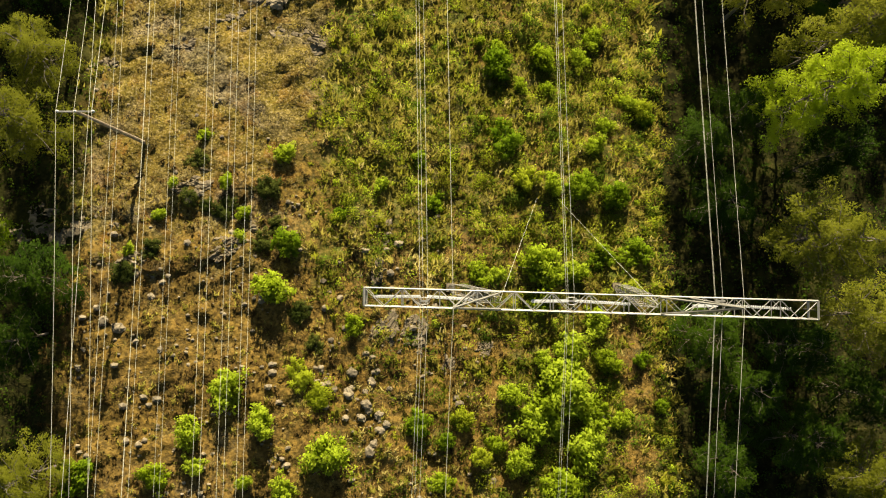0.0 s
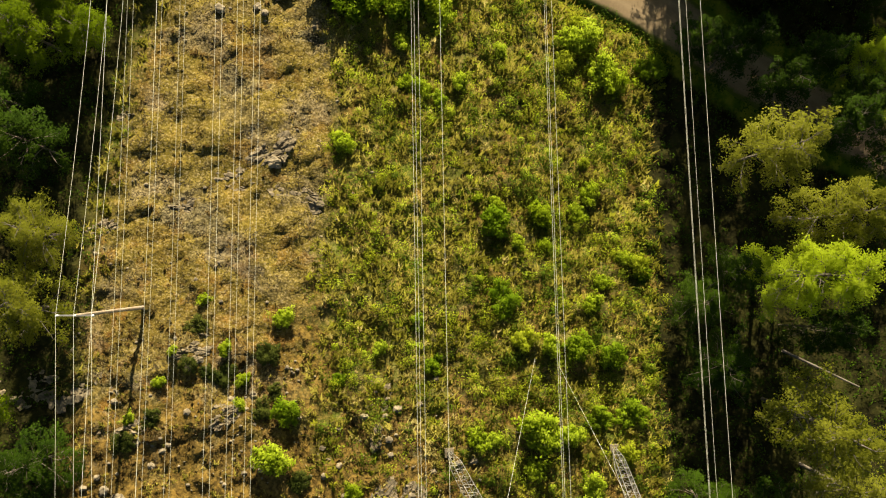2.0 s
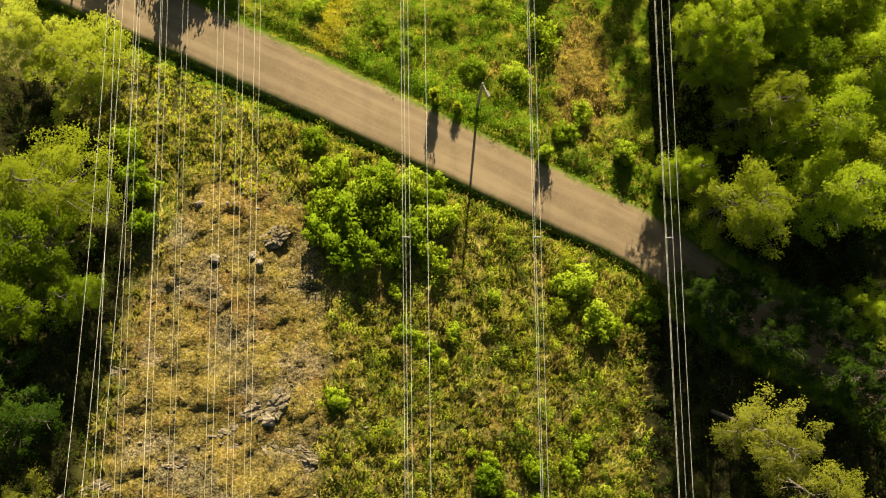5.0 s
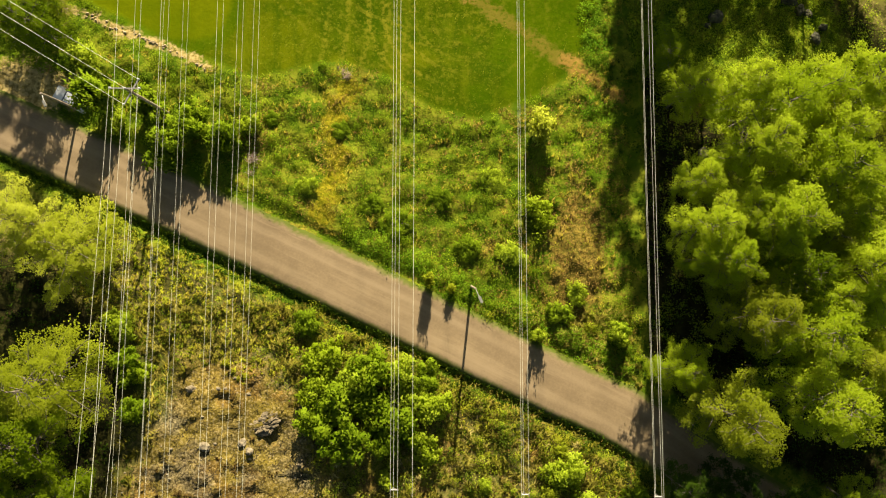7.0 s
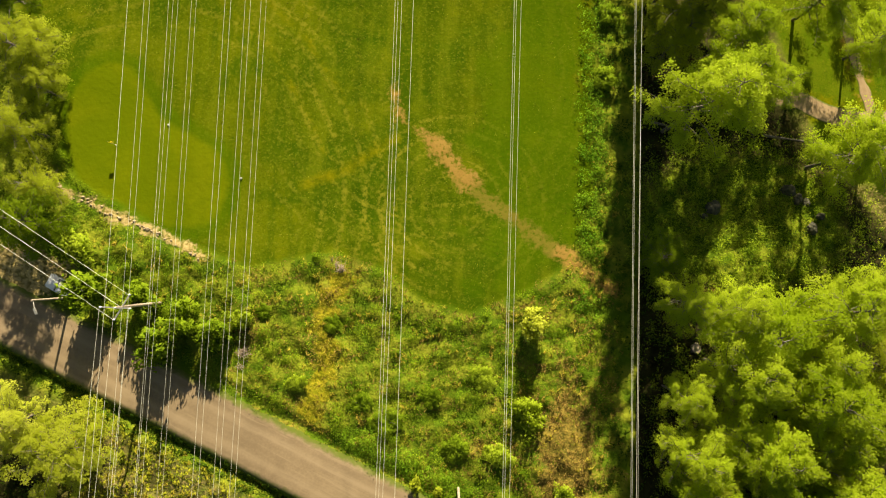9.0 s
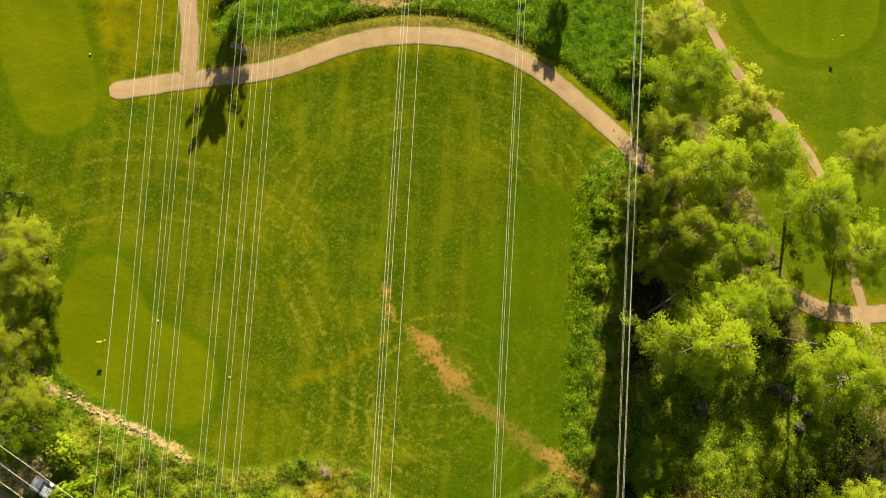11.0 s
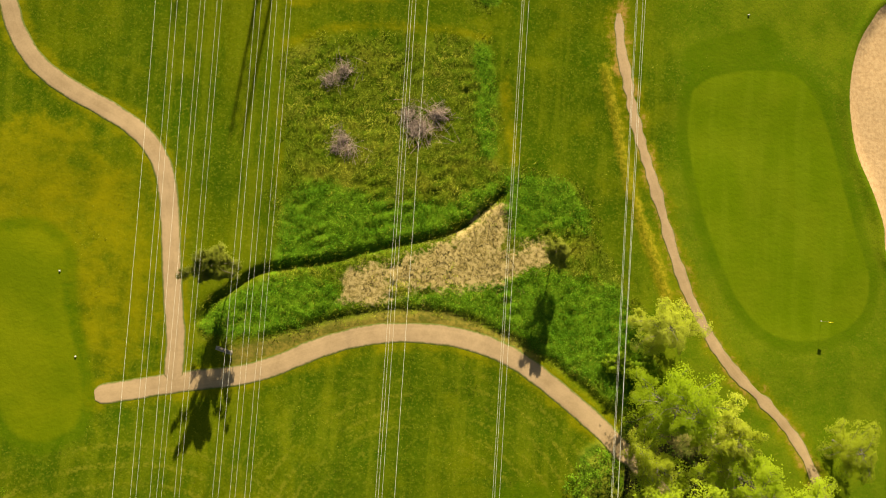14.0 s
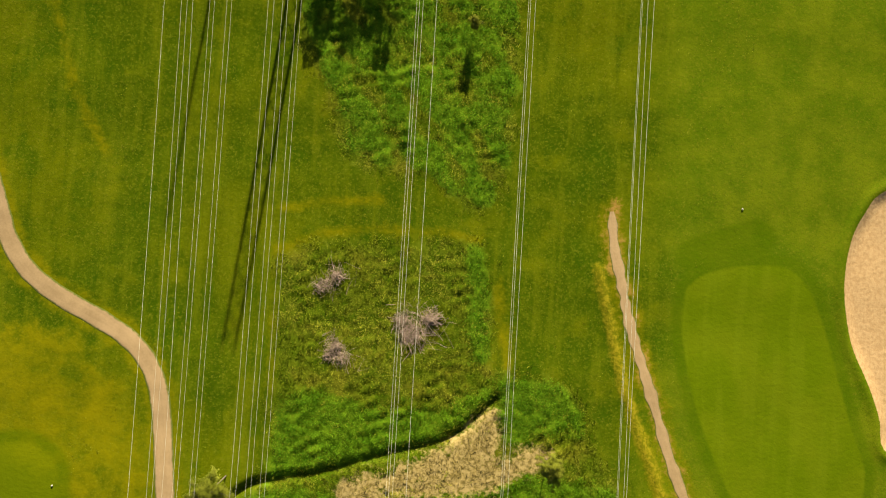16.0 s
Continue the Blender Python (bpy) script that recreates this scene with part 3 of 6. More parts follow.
    # verges of the road
    c = n.mix(zone("verge", 0.8, 1.0), c, n.mix(n.step(mid, 0.4, 0.6), (0.050, 0.088, 0.006), (0.125, 0.145, 0.014)))
    c = n.mix(n.math("MULTIPLY", n.step(n.math("ADD", n.attr("rust"), n.math("MULTIPLY", edge, 1.6)), -0.3, 1.2), n.math("MULTIPLY", zone("verge", 0.8, 1.0), 0.75)), c, n.mix(n.step(fine, 0.38, 0.62), (0.070, 0.048, 0.013), (0.180, 0.115, 0.028)))
    # mown turf
    lanes = n.add("ShaderNodeMapping")
    n.put(lanes.inputs["Vector"], n.pos)
    lanes.inputs["Scale"].default_value = (1.0, 0.09, 1.0)
    lanes.inputs["Rotation"].default_value = (0, 0, 0.12)
    lane = n.noise(1.7, 3, 0.55, lanes.outputs[0])
    broad, blot = n.noise(18.0, 5, 0.55), n.noise(5.0, 5, 0.6)
    m = n.mix(n.step(mid, 0.33, 0.68), (0.028, 0.051, 0.002), (0.045, 0.069, 0.003))
    m = n.mix(n.math("MULTIPLY", n.step(broad, 0.45, 0.64), 0.6), m, (0.074, 0.088, 0.003))
    m = n.mix(n.math("MULTIPLY", n.step(blot, 0.52, 0.70), 0.6), m, (0.088, 0.102, 0.004))
    m = n.mix(n.math("MULTIPLY", n.step(blot, 0.46, 0.34), 0.55), m, (0.020, 0.050, 0.002))
    east = n.add("ShaderNodeSeparateXYZ")
    n.put(east.inputs[0], n.pos)
    short = n.step(n.math("ADD", east.outputs[0], n.math("MULTIPLY", n.math("SUBTRACT", broad, 0.5), 16.0)), 23.0, 33.0)
    m = n.mix(n.math("MULTIPLY", short, 0.7), m, n.mix(n.step(blot, 0.38, 0.62), (0.053, 0.092, 0.004), (0.084, 0.117, 0.006)))
    calm = n.math("SUBTRACT", 1.0, n.math("MULTIPLY", short, 0.75))
    m = n.mix(n.math("MULTIPLY", n.math("MULTIPLY", n.step(lane, 0.50, 0.66), calm), 0.38), m, (0.088, 0.106, 0.005))
    m = n.mix(n.math("MULTIPLY", n.math("MULTIPLY", n.step(lane, 0.46, 0.34), calm), 0.35), m, (0.018, 0.044, 0.002))
    m = n.mix(n.math("MULTIPLY", n.step(fine, 0.50, 0.70), 0.5), m, (0.080, 0.102, 0.006))
    m = n.mix(n.math("MULTIPLY", n.step(tiny, 0.5, 0.7), 0.5), m, (0.016, 0.036, 0.001))
    m = n.mix(n.math("MULTIPLY", n.step(n.noise(0.28, 2), 0.55, 0.70), 0.5), m, (0.115, 0.120, 0.010))
    # faint arcs left by the mower
    for centre, near_r, far_r, wave, show in (((-35.2, 96.7, -15.4), 19.0, 31.0, 2.6, 0.45), ((2.7, 97.9, -17.6), 1.5, 11.0, 3.4, 0.6), ((-0.3, 115.3, -19.0), 14.0, 25.0, 3.2, 0.35)):
        away = n.add("ShaderNodeVectorMath")
        away.operation = "DISTANCE"
        n.put(away.inputs[0], n.pos)
        away.inputs[1].default_value = centre
        d = n.math("ADD", away.outputs["Value"], n.math("MULTIPLY", blot, 0.9))
        arc = n.step(n.math("SINE", n.math("MULTIPLY", d, wave)), 0.35, 0.95)
        belt = n.math("MULTIPLY", n.step(d, near_r, near_r + 3), n.step(d, far_r + 3, far_r))
        arc = n.math("MULTIPLY", n.math("MULTIPLY", arc, belt), n.math("MULTIPLY", n.step(fine, 0.40, 0.58), n.step(big, 0.36, 0.56)))
        m = n.mix(n.math("MULTIPLY", arc, show), m, (0.135, 0.132, 0.012))
    m = n.mix(n.math("MULTIPLY", zone("dry", 0.8, 1.0), n.step(n.math("ADD", n.math("MULTIPLY", mid, 0.5), n.math("MULTIPLY", blot, 0.5)), 0.18, 0.82)), m, (0.130, 0.118, 0.004))
    c = n.mix(zone("mown", 0.7, 0.8), c, m)
    c = n.mix(n.math("MULTIPLY", zone("dirt", 0.6, 1.7), n.step(fine, 0.25, 0.5)), c, n.mix(mid, (0.150, 0.091, 0.018), (0.238, 0.151, 0.038)))
    c = n.mix(n.math("MULTIPLY", zone("bank", 0.7, 0.9), 0.85), c, n.mix(n.step(n.math("ADD", n.math("MULTIPLY", fine, 0.5), n.math("MULTIPLY", mid, 0.5)), 0.40, 0.60), (0.060, 0.058, 0.010), (0.140, 0.106, 0.022)))
    c = n.mix(n.math("MULTIPLY", zone("ridge", 0.5, 0.5), 0.85), c, n.mix(n.step(fine, 0.4, 0.62), (0.100, 0.100, 0.006), (0.190, 0.160, 0.012)))
    # collars, greens and tees
    c = n.mix(n.math("MULTIPLY", zone("collar", 0.6, 0.5), 0.58), c, (0.036, 0.070, 0.002))
    c = n.mix(zone("green", 0.3, 0.15), c, n.mix(n.step(big, 0.4, 0.65), (0.058, 0.092, 0.003), (0.072, 0.102, 0.004)))
    c = n.mix(n.math("MULTIPLY", n.math("MULTIPLY", zone("green", 0.3, 0.15), n.step(lane, 0.44, 0.62)), 0.4), c, (0.080, 0.114, 0.005))
    c = n.mix(n.math("MULTIPLY", zone("tee", 0.5, 0.25), 0.7), c, n.mix(n.step(big, 0.4, 0.65), (0.070, 0.092, 0.003), (0.098, 0.113, 0.004)))
    # wild patches, reeds, sand
    wl = n.mix(n.step(mid, 0.4, 0.62), (0.034, 0.062, 0.003), (0.068, 0.094, 0.006))
    wl = n.mix(n.math("MULTIPLY", n.step(blot, 0.52, 0.68), 0.55), wl, (0.130, 0.120, 0.012))
    wl = n.mix(n.math("MULTIPLY", n.step(fine, 0.52, 0.68), 0.5), wl, (0.105, 0.130, 0.012))
    wl = n.mix(n.math("MULTIPLY", n.step(n.noise(0.28, 2), 0.45, 0.34), 0.6), wl, (0.026, 0.050, 0.002))
    c = n.mix(zone("wild", 0.9, 2.2), c, wl)
    lu = n.mix(n.step(mid, 0.36, 0.62), (0.032, 0.078, 0.004), (0.064, 0.125, 0.007))
    lu = n.mix(n.math("MULTIPLY", n.step(fine, 0.50, 0.68), 0.6), lu, (0.090, 0.150, 0.010))
    c = n.mix(zone("lush", 0.6, 1.2), c, lu)
    c = n.mix(zone("reed", 0.7, 3.0), c, n.mix(n.step(fine, 0.35, 0.6), (0.13, 0.10, 0.030), (0.27, 0.21, 0.085)))
    c = n.mix(zone("sand", 0.1, 0.08), c, n.mix(n.step(fine, 0.3, 0.7), (0.29, 0.190, 0.092), (0.37, 0.255, 0.130)))
    rough = n.math("SUBTRACT", 1.0, n.math("MULTIPLY", zone("mown", 0.7, 0.8), 0.75))
    n.bump(n.math("MULTIPLY", n.math("ADD", fine, n.math("MULTIPLY", mid, 1.6)), rough), 0.85, 0.2)
    return n.colour(c)


M_GROUND = ground_material()


def track_material(name, dark, light, tone, lines=0.35):
    """Worn asphalt or gravel: broad stains, grit, lengthwise wear in the attribute 'across'."""
    n = Nodes(name, 0.9, 0.2)
    a = n.attr("across")
    wear = n.math("ABSOLUTE", n.math("SUBTRACT", n.math("ABSOLUTE", a), 0.45))
    f = n.math("ADD", n.math("MULTIPLY", n.noise(3.5, 4), 0.7), n.math("MULTIPLY", n.noise(0.25, 3), 0.3))
    c = n.mix(n.step(f, 0.3, 0.7), dark, light)
    c = n.mix(n.math("MULTIPLY", n.step(wear, 0.22, 0.02), lines * 0.9), c, tone)
    at = n.add("ShaderNodeSeparateXYZ")
    n.put(at.inputs[0], n.pos)
    lengthwise = n.add("ShaderNodeCombineXYZ")
    n.put(lengthwise.inputs[0], n.math("MULTIPLY", a, 3.4))
    n.put(lengthwise.inputs[1], n.math("MULTIPLY", at.outputs[0], 0.06))
    streak = n.noise(1.0, 4, 0.65, lengthwise.outputs[0])
    c = n.mix(n.math("MULTIPLY", n.step(streak, 0.50, 0.66), lines), c, tone)
    c = n.mix(n.math("MULTIPLY", n.step(streak, 0.48, 0.34), lines), c, dark)
    rag = n.math("ADD", n.math("ABSOLUTE", a), n.math("MULTIPLY", n.math("SUBTRACT", n.noise(0.6, 4), 0.5), 0.34))
    c = n.mix(n.step(rag, 0.80, 1.04), c, (0.060, 0.078, 0.008))
    n.bump(n.noise(0.08, 2), 0.25, 0.01)
    return n.colour(c)


M_ROAD = track_material("worn_asphalt", (0.122, 0.088, 0.048), (0.178, 0.131, 0.073), (0.225, 0.170, 0.100))
M_PATH = track_material("path_gravel", (0.192, 0.133, 0.066), (0.276, 0.196, 0.104), (0.302, 0.217, 0.116), 0.15)
M_BARK = plain("bark", (0.05, 0.04, 0.03), (0.16, 0.13, 0.10), 0.3)
M_BIRCH = plain("birch_bark", (0.045, 0.036, 0.026), (0.15, 0.13, 0.10), 0.25)
M_STEEL = plain("galvanised_steel", (0.17, 0.17, 0.15), (0.31, 0.30, 0.26), 0.6, 0.5, 0.35, 0.1)
M_WIRE = plain("aluminium_strand", (0.48, 0.47, 0.36), (0.62, 0.61, 0.48), 3.0, 0.5, 0.0, 0.0)
M_GLASS = plain("insulator_glass", (0.52, 0.54, 0.52), (0.66, 0.68, 0.66), 0.3, 0.25, 0.0, 0.0, 0.5)
M_POLE = plain("weathered_wood", (0.17, 0.13, 0.09), (0.36, 0.30, 0.22), 0.3)
M_ROCK = plain("lichen_rock", (0.072, 0.058, 0.036), (0.235, 0.195, 0.125), 0.5, 0.9, 0.0, 0.8)
M_DEAD = plain("dead_twigs", (0.14, 0.10, 0.075), (0.30, 0.225, 0.165), 0.5)
LEAF = {
    "bright": leafy("leaves_spring", (0.265, 0.375, 0.018), (0.43, 0.535, 0.040), 0.62),
    "pale": leafy("leaves_pale", (0.36, 0.415, 0.032), (0.54, 0.585, 0.080), 0.6),
    "dull": leafy("leaves_dull", (0.130, 0.150, 0.012), (0.26, 0.275, 0.034), 0.55),
    "olive": leafy("leaves_olive", (0.250, 0.305, 0.020), (0.41, 0.470, 0.042), 0.62),
    "mid": leafy("leaves_green", (0.10, 0.17, 0.007), (0.235, 0.33, 0.017), 0.60),
    # deep green lowered further, so the colour carries the crowns' shade
    "dark": leafy("leaves_shade_green", (0.013, 0.031, 0.003), (0.040, 0.078, 0.006), 0.3),
    "sparse": leafy("leaves_sparse", (0.13, 0.155, 0.016), (0.26, 0.29, 0.040), 0.5),
    "lime": leafy("leaves_lime", (0.205, 0.29, 0.014), (0.37, 0.47, 0.042), 0.58, 0.8),
    # dark shrub leaves that also stand in for shadow in the rocky clefts
    "shade": leafy("leaves_shade_shrub", (0.022, 0.036, 0.006), (0.075, 0.090, 0.016), 0.35, 0.8),
    "green": leafy("leaves_shrub", (0.10, 0.18, 0.008), (0.24, 0.34, 0.022), 0.57, 0.8),
}
M_TUFT = leafy("grass_tussock", (0.115, 0.112, 0.012), (0.405, 0.352, 0.076), 0.5, 2.6)
M_LUSH = leafy("lush_grass", (0.10, 0.12, 0.008), (0.27, 0.28, 0.026), 0.5, 2.2)
M_LUSH_HERB = leafy("lush_herbs", (0.050, 0.145, 0.007), (0.170, 0.305, 0.018), 0.5, 1.1)
M_SUNNY = leafy("sunny_grass", (0.15, 0.165, 0.010), (0.36, 0.37, 0.034), 0.5, 1.6)
M_STRAW = leafy("dry_grass", (0.085, 0.064, 0.018), (0.25, 0.195, 0.062), 0.3, 1.4)
M_HEATH = leafy("brown_heather", (0.060, 0.038, 0.012), (0.175, 0.115, 0.034), 0.3, 1.6)
M_PALE_TUFT = leafy("pale_tussock", (0.20, 0.165, 0.040), (0.50, 0.43, 0.15), 0.45, 2.2)
M_RUST = leafy("old_bracken", (0.095, 0.062, 0.014), (0.25, 0.165, 0.044), 0.35, 2.5)
M_VERGE = leafy("roadside_leaves", (0.105, 0.185, 0.008), (0.285, 0.375, 0.026), 0.54, 1.8)
M_HERB = leafy("herb_leaves", (0.035, 0.065, 0.005), (0.145, 0.20, 0.014), 0.45, 0.9)
M_RANK = leafy("rank_grass", (0.110, 0.150, 0.008), (0.340, 0.335, 0.040), 0.5, 2.4)
# Herb green darkened: woodland and ditch shade is put into the colour.
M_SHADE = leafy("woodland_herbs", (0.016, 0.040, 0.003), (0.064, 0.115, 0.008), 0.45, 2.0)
M_BILBERRY = leafy("bilberry_leaves", (0.030, 0.062, 0.006), (0.105, 0.165, 0.014), 0.45, 1.2)
M_MUSTARD = leafy("mustard_grass", (0.155, 0.140, 0.012), (0.36, 0.30, 0.040), 0.45, 1.2)
M_NETTLE = leafy("nettle_leaves", (0.050, 0.105, 0.006), (0.150, 0.225, 0.016), 0.5, 1.2)
M_REED = leafy("reed_straw", (0.17, 0.13, 0.040), (0.31, 0.245, 0.092), 0.3, 1.2)


# ---- ground ----
def axis(lo, hi, step, far):
    core = np.arange(lo, hi + step / 2, step)
    grow = step * 1.35 ** np.arange(1, 40)
    grow = np.cumsum(grow)
    grow = grow[grow < far]
    return np.concatenate([lo - grow[::-1], core, hi + grow])


def lush_at(x, y):
    return np.maximum.reduce([inside(x, y, o) for o in (LUSH_WEST, LUSH_NORTH, LUSH_EAST, LUSH_SOUTH)] + [1.2 - off_line(x, y, LUSH_BAND), np.minimum(inside(x, y, WILD_N), 1.2) - 0.7 + 1.3 * ripple(x, y, 6, 36)])


def make_ground():
    gx, gy = axis(-62, 66, 0.45, 1900), axis(-34, 226, 0.45, 1900)
    x, y = np.meshgrid(gx, gy)
    x, y = x.ravel(), y.ravel()
    v = np.stack([x, y, height(x, y)], -1)
    nx, ny = len(gx), len(gy)
    i, j = np.meshgrid(np.arange(ny - 1), np.arange(nx - 1), indexing="ij")
    k = (i * nx + j).ravel()
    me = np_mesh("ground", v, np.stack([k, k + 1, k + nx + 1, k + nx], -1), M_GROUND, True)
    green = np.maximum(np.maximum(inside(x, y, GREEN_E), inside(x, y, GREEN_S)), inside(x, y, TEE_W))
    cover = {
        "rock": np.maximum(inside(x, y, ROCKY), 4.5 * brown_slope(x, y) - 3.0), "mown": inside(x, y, MOWN), "green": inside(x, y, GREEN_E), "collar": np.maximum.reduce([green + 1.6, 2.6 - off_line(x, y, [(33.2, 184.9), (42.0, 188.3)]), 0.5 * inside(x, y, [(7, 87), (13, 88), (19.5, 97), (19.5, 125), (13, 128), (6, 118), (5, 104)]) + ripple(x, y, 7, 37)]),
        "tee": np.maximum(inside(x, y, GREEN_S), inside(x, y, TEE_W)),
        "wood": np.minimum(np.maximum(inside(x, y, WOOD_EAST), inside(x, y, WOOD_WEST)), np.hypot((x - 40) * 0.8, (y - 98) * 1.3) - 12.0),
        "verge": np.maximum(5.6 - off_line(x, y, [tuple(c) for c in ROAD_LINE[::3]]), np.maximum(11.0 - np.hypot((x - 40) * 0.8, (y - 98) * 1.3), np.clip((y - np.interp(x, ROAD_LINE[:, 0], ROAD_LINE[:, 1])) / 2, -8, 4) - 12 * ((x > 26) | (x < -70)))),
        "wild": np.maximum(inside(x, y, WILD_S), inside(x, y, WILD_N)), "reed": np.maximum.reduce([inside(x, y, REED), 1.1 - 2.2 * off_line(x, y, STONE_EDGE), 2.8 - off_line(x, y, LAYBY)]),
        "bank": 1.35 - off_line(x, y, DRY_BANK), "ridge": np.maximum(0.75 - off_line(x, y, RIDGE), 1.3 - off_line(x, y, TRAIL) + 0.7 * ripple(x, y, 3, 85)), "rust": np.maximum.reduce([2.4 * brown_slope(x, y) - 1.5 + 0.9 * ripple(x, y, 3.5, 99), 0.1 - off_line(x, y, TRAIL), 1.6 - np.hypot(x + 21.4, (y - 81.4) / 1.6), 1.4 - np.hypot(x - 7.2, y - 69.2), 1.2 - np.hypot(x + 8.6, y - 90.9), 3.6 - np.hypot(x - 17.2, (y - 68) / 2.6), np.minimum(1.6 * ripple(x, y, 7, 95) - 0.9, -inside(x, y, ROCKY)) - 9 * ((y > 52) | (x > 24) | (x < -14))]),
        "lush": lush_at(x, y),
        "dry": np.maximum.reduce([inside(x, y, DRY_WEST) * 0.35] + [(0.35 if k else 0.8) - off_line(x, y, q) for k, q in enumerate(DRY_LINES)] + [-0.15 - off_line(x, y, q) for q in MOWER_ARCS] + [0.45 - 0.8 * np.abs(off_line(x, y, q) - w) for q, w in ((PATH_CLUB, 1.4), (PATH_NORTH, 1.35), (PATH_GREEN, 0.9))]),
        "dirt": np.maximum.reduce([0.9 - off_line(x, y, [tuple(c) for c in STREAK]), 0.05 - 0.7 * off_line(x, y, DIRT_FADE), -0.5 - 0.5 * off_line(x, y, TRAIL), -0.15 - 0.8 * np.abs(off_line(x, y, PATH_GREEN) - 0.7), 0.2 - 0.5 * off_line(x, y, [(21.5, 190.5), (21.8, 185.9), (22.5, 181.4)]), 0.7 - off_line(x, y, VERGE_NORTH[0]), 0.8 - off_line(x, y, [(31.8, 87.2), (36.3, 88.5)])]), "sand": inside(x, y, SAND),
    }
    for name, d in cover.items():
        me.attributes.new(name, "FLOAT", "POINT").data.foreach_set("value", np.clip(d, -8, 8).astype(np.float32))
    return tagged(new("ground", me), "hillside of scrub, rock and mown golf turf", "ground", kind="structure")


make_ground()


def ribbon(name, line, half, material, label, cat, lift=0.05, ragged=0.0, taper=0.0):
    """A road or path laid on the ground, with sides that go into it."""
    c, d = along(line, 0.6)
    n = np.stack([-d[:, 1], d[:, 0]], -1)
    cols = np.array([-1.2, -1, -0.8, -0.5, 0, 0.5, 0.8, 1, 1.2])
    w = half * (1 + ragged * ripple(c[:, 0], c[:, 1], 3.0, half))
    w *= np.clip(0.3 + np.arange(len(w)) * 0.6 / (taper + 1e-6), 0, 1) ** 0.5
    p = c[:, None] + n[:, None] * (cols[None, :] * w[:, None])[..., None]
    z = height(p[..., 0], p[..., 1]) + lift + 0.03 * (1 - cols[None] ** 2)
    for e in (0, -1):
        z[:, e] -= lift + 0.06
    v = np.concatenate([p, z[..., None]], -1).reshape(-1, 3)
    m = len(cols)
    i, j = np.meshgrid(np.arange(len(c) - 1), np.arange(m - 1), indexing="ij")
    k = (i * m + j).ravel()
    me = np_mesh(name, v, np.stack([k, k + m, k + m + 1, k + 1], -1), material, True)
    me.attributes.new("across", "FLOAT", "POINT").data.foreach_set("value", np.tile(cols, len(c)).astype(np.float32))
    return tagged(new(name, me), label, cat, kind="structure")


ribbon("road", ROAD, ROAD_HALF, M_ROAD, "worn brownish asphalt country road with soft edges", "road", 0.10, 0.02)
ribbon("golf_path", PATH_CLUB, 1.25, M_PATH, "pale compacted gravel golf cart path", "path", 0.035, 0.035, 1.2)
ribbon("golf_path", PATH_NORTH, 1.2, M_PATH, "pale compacted gravel golf cart path", "path", 0.05, 0.035)
ribbon("golf_path", PATH_GREEN, 0.72, M_PATH, "narrow pale gravel path beside the putting green", "path", 0.03, 0.22, 4.0)


# ---- power lines ----
def line_at(y, x0, lean, dz, slope, bend, turned=False):
    """Places of a hanging conductor over the stations y; the pylon's line turns and sinks a little behind the pylon."""
    y = np.asarray(y, float)
    v, back = y / 100, np.minimum(y + 1.7, 0)
    z = 13.7 + dz + (slope - 12.37) * v + (bend + 3.04) * v * v
    x = x0 + lean * y
    if turned:
        x = x + 0.061 * back
        z = np.where(back < 0, 13.91 + dz + 0.08 * back, z)
    return np.stack([x, y, z], -1)


# foot of each line at the pylon, its lean, height, slope and sag
MAIN_LINE = [(-1.64, -0.0174, 0.07, 4.19, -0.96), (9.42, -0.0222, 0.11, 4.73, 0.11), (20.6, -0.0272, 0.13, 4.72, -0.25)]
MAIN_EARTH = [(0.43, -0.0185, 13.23, 3.0, -1.73), (17.14, -0.023, 13.32, 3.38, 0.39)]
SECOND_LINE = [
    (-14.15, -0.0138, 3.66, -0.07, -0.03), (-15.56, -0.0081, 3.4, 2.05, 0.05), (-15.82, -0.0041, 7.76, 3.75, -0.18),
    (-23.14, -0.0019, -5.05, 4.1, 0.14), (-23.84, -0.0106, -1.04, 0.34, 0.44), (-23.48, -0.0004, 5.18, 3.01, 0.92),
]
SECOND_EARTH = [(-24.32, -0.0292, 7.3, -3.37, 0.55), (-24.67, -0.0176, -2.47, -1.87, 1.64)]
STATIONS = np.concatenate([np.linspace(-120, -1.7, 20)[:-1], np.linspace(-1.7, 330, 80)])
TRIPLE = ((-0.30, 0.0), (0.30, 0.0), (-0.08, -0.45))
TWIN = ((-0.23, 0.0), (0.23, 0.0))


def wire(name, p, r, label, cat="power cable"):
    v, f = tube(p, r, 5)
    return tagged(new(name, np_mesh(name, v, f, M_WIRE, True)), label, cat, "overhead wires")


def bundle(line, places, r, turned, label, spaced=()):
    root = tagged(empty("conductor_bundle"), label, "power cable", "overhead wires")
    for dx, dz in places:
        v, f = tube(line_at(STATIONS, *line, turned) + np.array([dx, 0, dz]), r, 5)
        under("conductor", np_mesh("conductor", v, f, M_WIRE, True), root)
    for y in spaced:
        bm = bmesh.new()
        p = Vector(line_at([y], *line, turned)[0])
        ends = [p + Vector((dx, 0, dz)) for dx, dz in places]
        for i in range(len(ends) if len(ends) > 2 else 1):
            add_bar(bm, ends[i], ends[(i + 1) % len(ends)], 0.05)
        for e in ends:
            add_box(bm, (0.08, 0.18, 0.09), Matrix.Translation(e))
        part("spacer", bm, M_STEEL, root, "small steel spacer")
    return root


